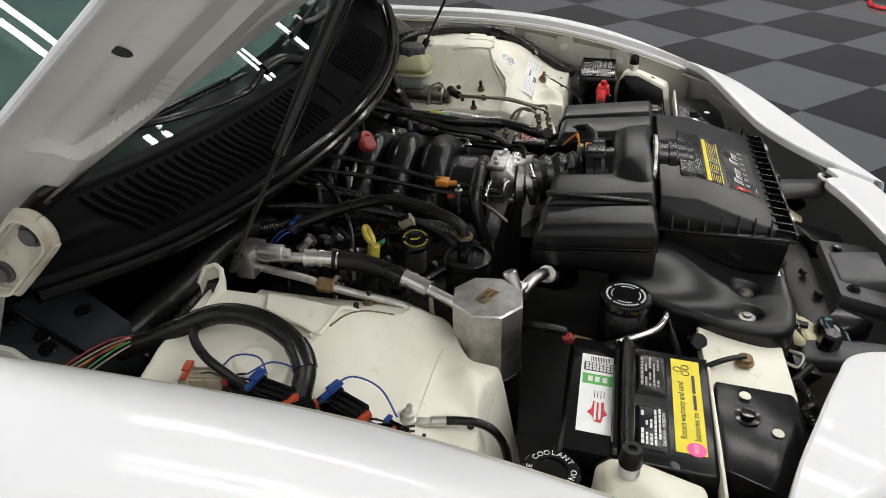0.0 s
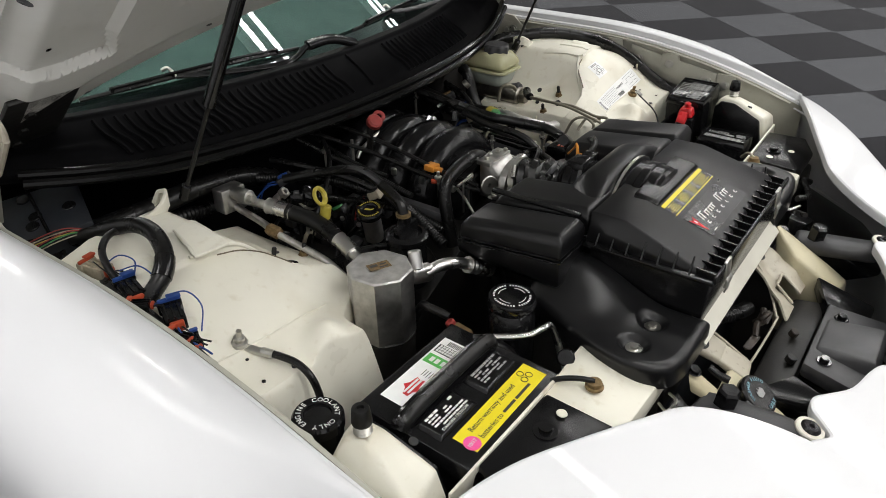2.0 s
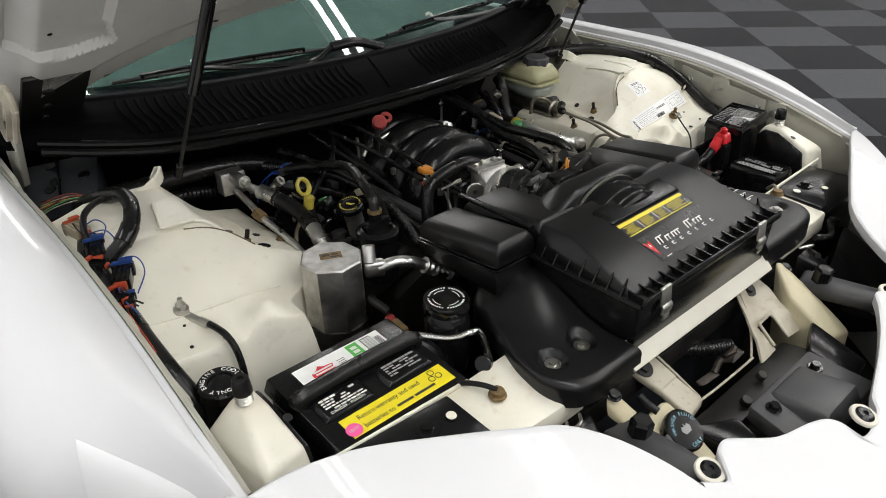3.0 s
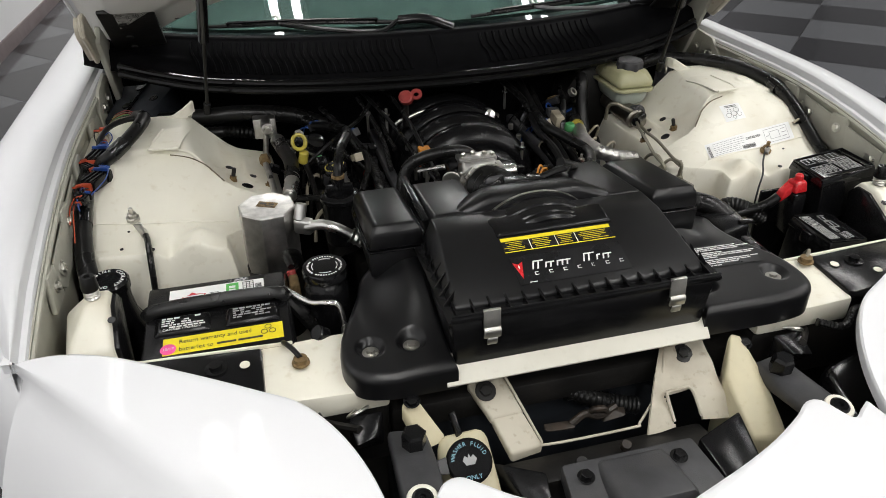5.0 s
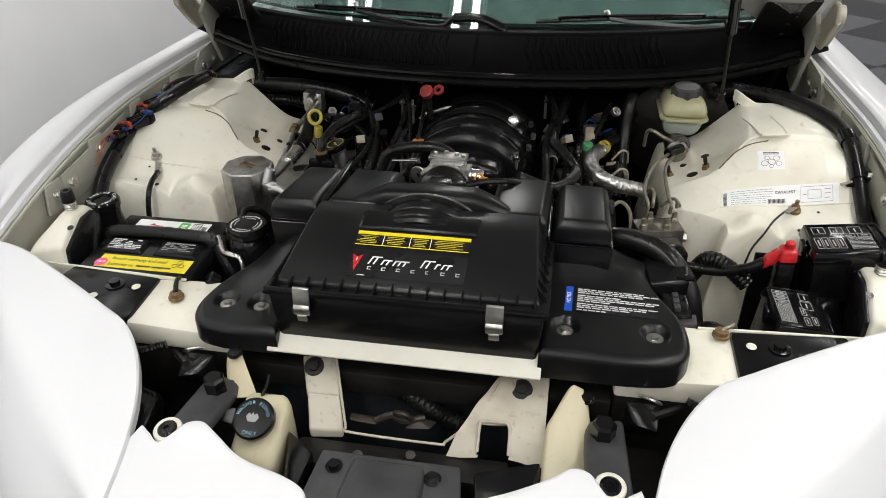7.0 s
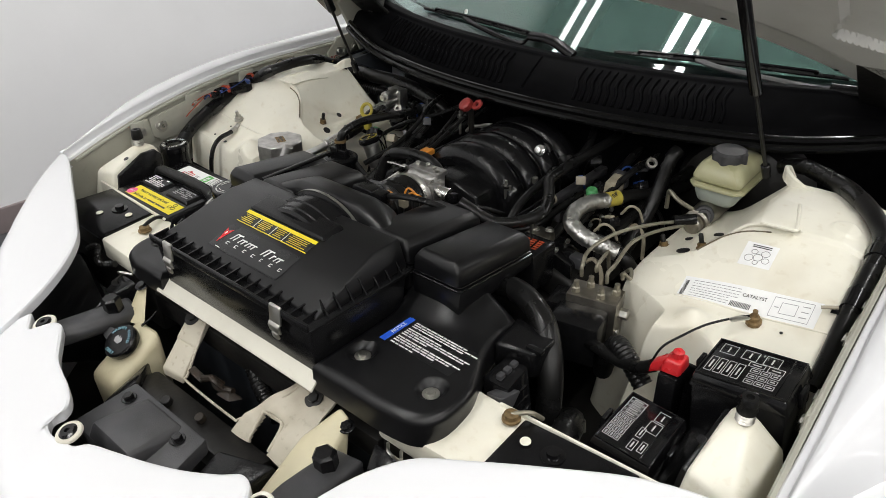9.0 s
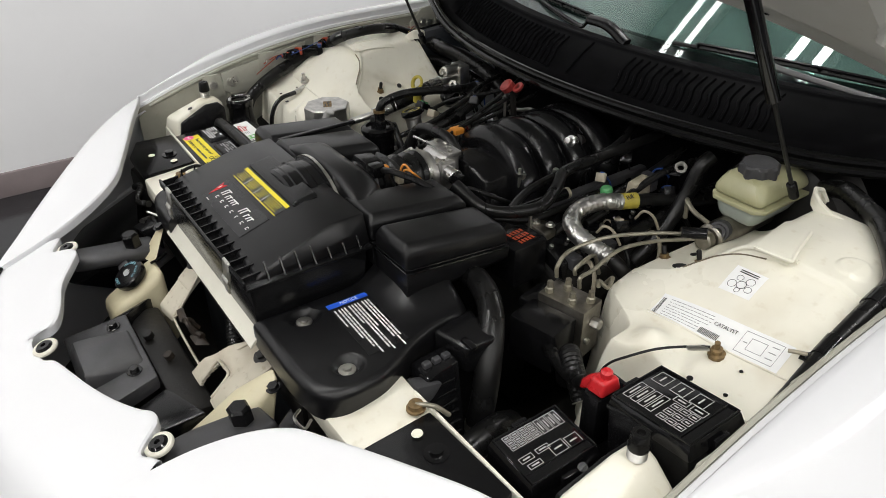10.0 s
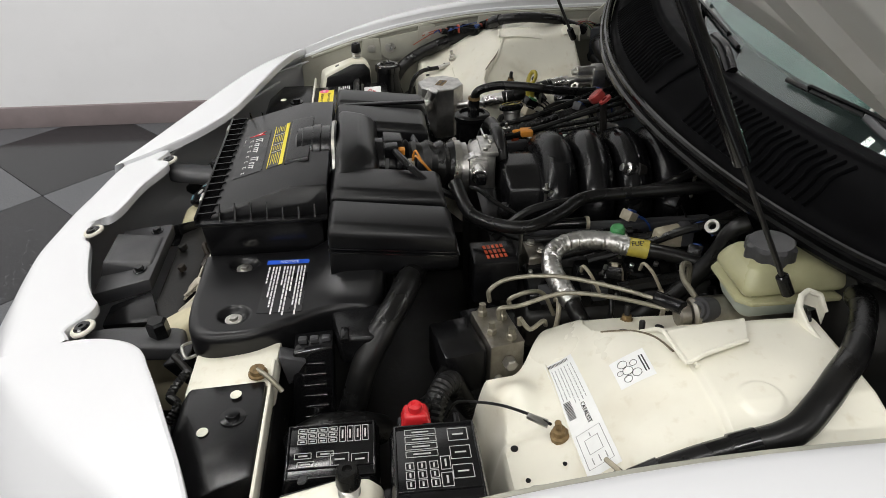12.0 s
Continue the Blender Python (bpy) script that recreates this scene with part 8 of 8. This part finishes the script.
BLK, GRY, NAT = "black engine wiring connector with latch", "grey engine wiring connector with blue latch", "cream engine wiring connector"
for at, aim, size, body, latch, wire, label in (
        ((-0.310, 0.704, 0.745), (0.6, -0.5, 0.3), (0.018, 0.016, 0.030), GREYBLACK, BLUE, BLUE, GRY), ((-0.236, 0.644, 0.742), (0.5, -0.6, 0.5), (0.016, 0.014, 0.032), GREYBLACK, BLUE, RUBBER, GRY),
        ((-0.245, 0.536, 0.735), (0.3, -0.8, 0.4), (0.016, 0.014, 0.026), BEIGE, PLASTIC, RUBBER, NAT), ((-0.341, 0.642, 0.738), (-0.5, -0.6, 0.2), (0.020, 0.014, 0.036), PLASTIC, GREYBLACK, RUBBER, BLK),
        ((-0.319, 0.556, 0.726), (0.2, -0.8, 0.5), (0.018, 0.014, 0.030), PLASTIC, GREEN, RUBBER, BLK), ((-0.205, 0.585, 0.725), (0.1, -0.4, 0.9), (0.014, 0.014, 0.03), PLASTIC, GREYBLACK, DIMRED, BLK),
        ((0.204, 0.616, 0.728), (0.4, -0.6, 0.4), (0.016, 0.014, 0.028), BEIGE, BLUE, BLUE, NAT), ((0.191, 0.691, 0.742), (0.5, -0.5, 0.6), (0.020, 0.016, 0.026), PLASTIC, LABELWHITE, RUBBER, BLK),
        ((0.165, 0.640, 0.738), (0.4, 0.2, 0.7), (0.014, 0.014, 0.028), PLASTIC, GREYBLACK, RUBBER, BLK), ((0.300, 0.690, 0.715), (0.7, -0.4, 0.5), (0.018, 0.016, 0.03), PLASTIC, BLUE, RUBBER, BLK),
        ((0.275, 0.735, 0.735), (0.5, -0.6, 0.4), (0.018, 0.016, 0.034), GREYBLACK, RUST, RUBBER, GRY), ((0.120, 0.425, 0.705), (0.8, -0.2, 0.3), (0.016, 0.016, 0.03), PLASTIC, GREYBLACK, RUBBER, BLK),
        ((0.305, 0.565, 0.690), (0.8, -0.3, 0.3), (0.020, 0.016, 0.03), PLASTIC, BEIGE, BEIGE, BLK), ((-0.415, 0.600, 0.700), (-0.6, -0.4, 0.5), (0.016, 0.014, 0.03), PLASTIC, GREYBLACK, RUBBER, BLK)):
    small_connector(at, aim, size, body, latch, wire, label)

rail = thing("coolant_pipe", (0.18, 0.50, 0.67), "black plastic pipe with cream end ring beside the manifold", "pipe")
part("pipe", tube([(0.172, 0.43, 0.700), (0.175, 0.49, 0.702), (0.178, 0.552, 0.703)], 0.0105, 12, 3), GLOSSBLACK, rail)
part("end_ring", lathe([(0.006, 0), (0.0115, 0), (0.0115, 0.006), (0.006, 0.006)], turn((0.178, 0.552, 0.703), (0.03, 1, 0)), 14), BEIGE, rail)
canb = thing("purge_valve", (-0.324, 0.643, 0.69), "glossy black round purge valve behind the filler cap", "valve")
part("body", lathe([(0, 0), (0.018, 0), (0.022, 0.006), (0.022, 0.030), (0.018, 0.036), (0.010, 0.038), (0, 0.038)], turn((-0.324, 0.643, 0.715), (0.2, -0.5, 0.8)), 20), GLOSSBLACK, canb)
part("band", lathe([(0.0215, 0.010), (0.0228, 0.010), (0.0228, 0.015), (0.0215, 0.015)], turn((-0.324, 0.643, 0.715), (0.2, -0.5, 0.8)), 20), STEEL, canb)
nut = thing("pipe_union_nut", (-0.353, 0.667, 0.73), "bright steel union nut on the air conditioning pipe", "nut")
part("hex", lathe([(0.005, 0), (0.011, 0), (0.011, 0.010), (0.005, 0.010)], turn((-0.353, 0.667, 0.742), (0.3, -0.6, 0.6)), 6), STEEL, nut)
part("sleeve", cyl(0.0075, -0.02, 0.0, turn((-0.353, 0.667, 0.742), (0.3, -0.6, 0.6)), 12), MACHINED, nut)
for at, top_z in (((-0.154, 0.668), 0.775), ((0.105, 0.500), 0.735), ((-0.372, 0.589), 0.742), ((0.213, 0.437), 0.722), ((-0.135, 0.47), 0.75), ((0.232, 0.60), 0.712), ((0.15, 0.74), 0.775), ((-0.19, 0.71), 0.765)):
    st = thing("bracket_stud", (at[0], at[1], top_z - 0.05), "bare steel stud with nut on the engine", "stud", "engine studs")
    part("shank", cyl(0.0032, -0.05, 0.008, Matrix.Translation((at[0], at[1], top_z)), 8, 0.0005), STEEL, st)
    part("nut", lathe([(0.003, 0), (0.0075, 0), (0.0075, 0.006), (0.003, 0.007)], Matrix.Translation((at[0], at[1], top_z - 0.008)), 6), MACHINED, st)
for pts, r, material in (([(0.300, 0.515, 0.69), (0.318, 0.512, 0.712), (0.333, 0.520, 0.705), (0.338, 0.535, 0.675)], 0.0026, BEIGE), ([(0.306, 0.605, 0.69), (0.324, 0.602, 0.714), (0.338, 0.612, 0.706), (0.342, 0.628, 0.675)], 0.0026, BEIGE),
                         ([(0.150, 0.76, 0.79), (0.175, 0.67, 0.765), (0.162, 0.56, 0.742), (0.168, 0.46, 0.728), (0.172, 0.40, 0.68)], 0.008, RUBBER), ([(0.30, 0.76, 0.76), (0.28, 0.69, 0.745), (0.255, 0.62, 0.70), (0.25, 0.54, 0.675)], 0.007, RUBBER),
                         ([(-0.29, 0.76, 0.765), (-0.27, 0.69, 0.762), (-0.235, 0.60, 0.745), (-0.225, 0.52, 0.725), (-0.25, 0.45, 0.70)], 0.006, RUBBER), ([(-0.16, 0.76, 0.79), (-0.21, 0.68, 0.765), (-0.29, 0.62, 0.735), (-0.36, 0.60, 0.69)], 0.005, RUBBER),
                         ([(0.36, 0.80, 0.73), (0.33, 0.74, 0.70), (0.31, 0.66, 0.67), (0.30, 0.58, 0.65)], 0.012, RUBBER),
                         ([(-0.40, 0.52, 0.66), (-0.36, 0.50, 0.675), (-0.31, 0.48, 0.67), (-0.25, 0.46, 0.655)], 0.007, RUBBER), ([(0.06, 0.375, 0.72), (0.10, 0.385, 0.735), (0.13, 0.41, 0.725), (0.14, 0.45, 0.70)], 0.004, RUBBER)):
    hose("engine_hose", pts, r, material, "thin black hose among the engine fittings" if material is RUBBER else "cream spark plug wire loop", category="hose" if material is RUBBER else "wire", segs=8)

bracket = thing("alternator_bracket", (0.215, 0.45, 0.60), "stained cast aluminium bracket beside the relay box", "bracket")
part("casting", hull([(0.195, 0.440, 0.690), (0.245, 0.445, 0.684), (0.200, 0.475, 0.690), (0.240, 0.478, 0.684), (0.19, 0.435, 0.62), (0.25, 0.44, 0.62), (0.195, 0.48, 0.62), (0.25, 0.48, 0.62)], 0.006), CASTDARK, bracket)
for q in ((0.208, 0.455), (0.232, 0.468)):
    bolt((q[0], q[1], 0.688), (0, 0, 1), 0.0065, STEEL, bracket, washer=0.009)


# ---- floor tiles ----
CAR_SCALE[0] = False


floor_hose = part("red_floor_hose", tube([(6.4, -1.30, 0.014), (5.6, -1.55, 0.014), (5.06, -1.655, 0.014), (4.83, -1.625, 0.014), (4.72, -1.70, 0.014), (4.76, -1.90, 0.014), (5.1, -2.3, 0.014), (5.9, -2.7, 0.014)], 0.014, 8), RED)
tagged(floor_hose, "red air hose lying in a loop on the floor", "hose")


def tile_mesh(name, material):
    h = TILE / 2 - 0.0008
    return finish(name, hull([(x * h, y * h, -0.004) for x in (-1, 1) for y in (-1, 1)] + [(x * (h - 0.001), y * (h - 0.001), 0.0) for x in (-1, 1) for y in (-1, 1)]), material)


LIGHT_MESH, DARK_MESH = tile_mesh("light_tile", LIGHTTILE), tile_mesh("dark_tile", DARKTILE)
spots = []
for i in range(-24, 24):
    for j in range(-24, 24):
        c = NODE + E1 * TILE * (i + 0.5) + E2 * TILE * (j + 0.5)
        if x0 - 0.4 < c.x < x1 + 0.4 and y0 - 0.4 < c.y < y1 + 0.4:
            spots.append(((c - Vector((1.2, 1.0, 0))).length, i, j, c))
spots.sort(key=lambda q: q[0])
rest = bmesh.new()
rest_dark = bmesh.new()
for k, (far, i, j, c) in enumerate(spots):
    light_one = (i + j) % 2 == 0
    spot = Matrix.Translation(c) @ Matrix.Rotation(radians(TURN_DEG), 4, "Z")
    if k < 300:
        tile = part("floor_tile", LIGHT_MESH if light_one else DARK_MESH, None, floor)
        tile.matrix_basis = spot
    else:
        me = (LIGHT_MESH if light_one else DARK_MESH).copy()
        me.transform(spot)
        (rest if light_one else rest_dark).from_mesh(me)
        bpy.data.meshes.remove(me)
tagged(part("floor_tiles_light", rest, LIGHTTILE, floor), kind="stuff")
tagged(part("floor_tiles_dark", rest_dark, DARKTILE, floor), kind="stuff")
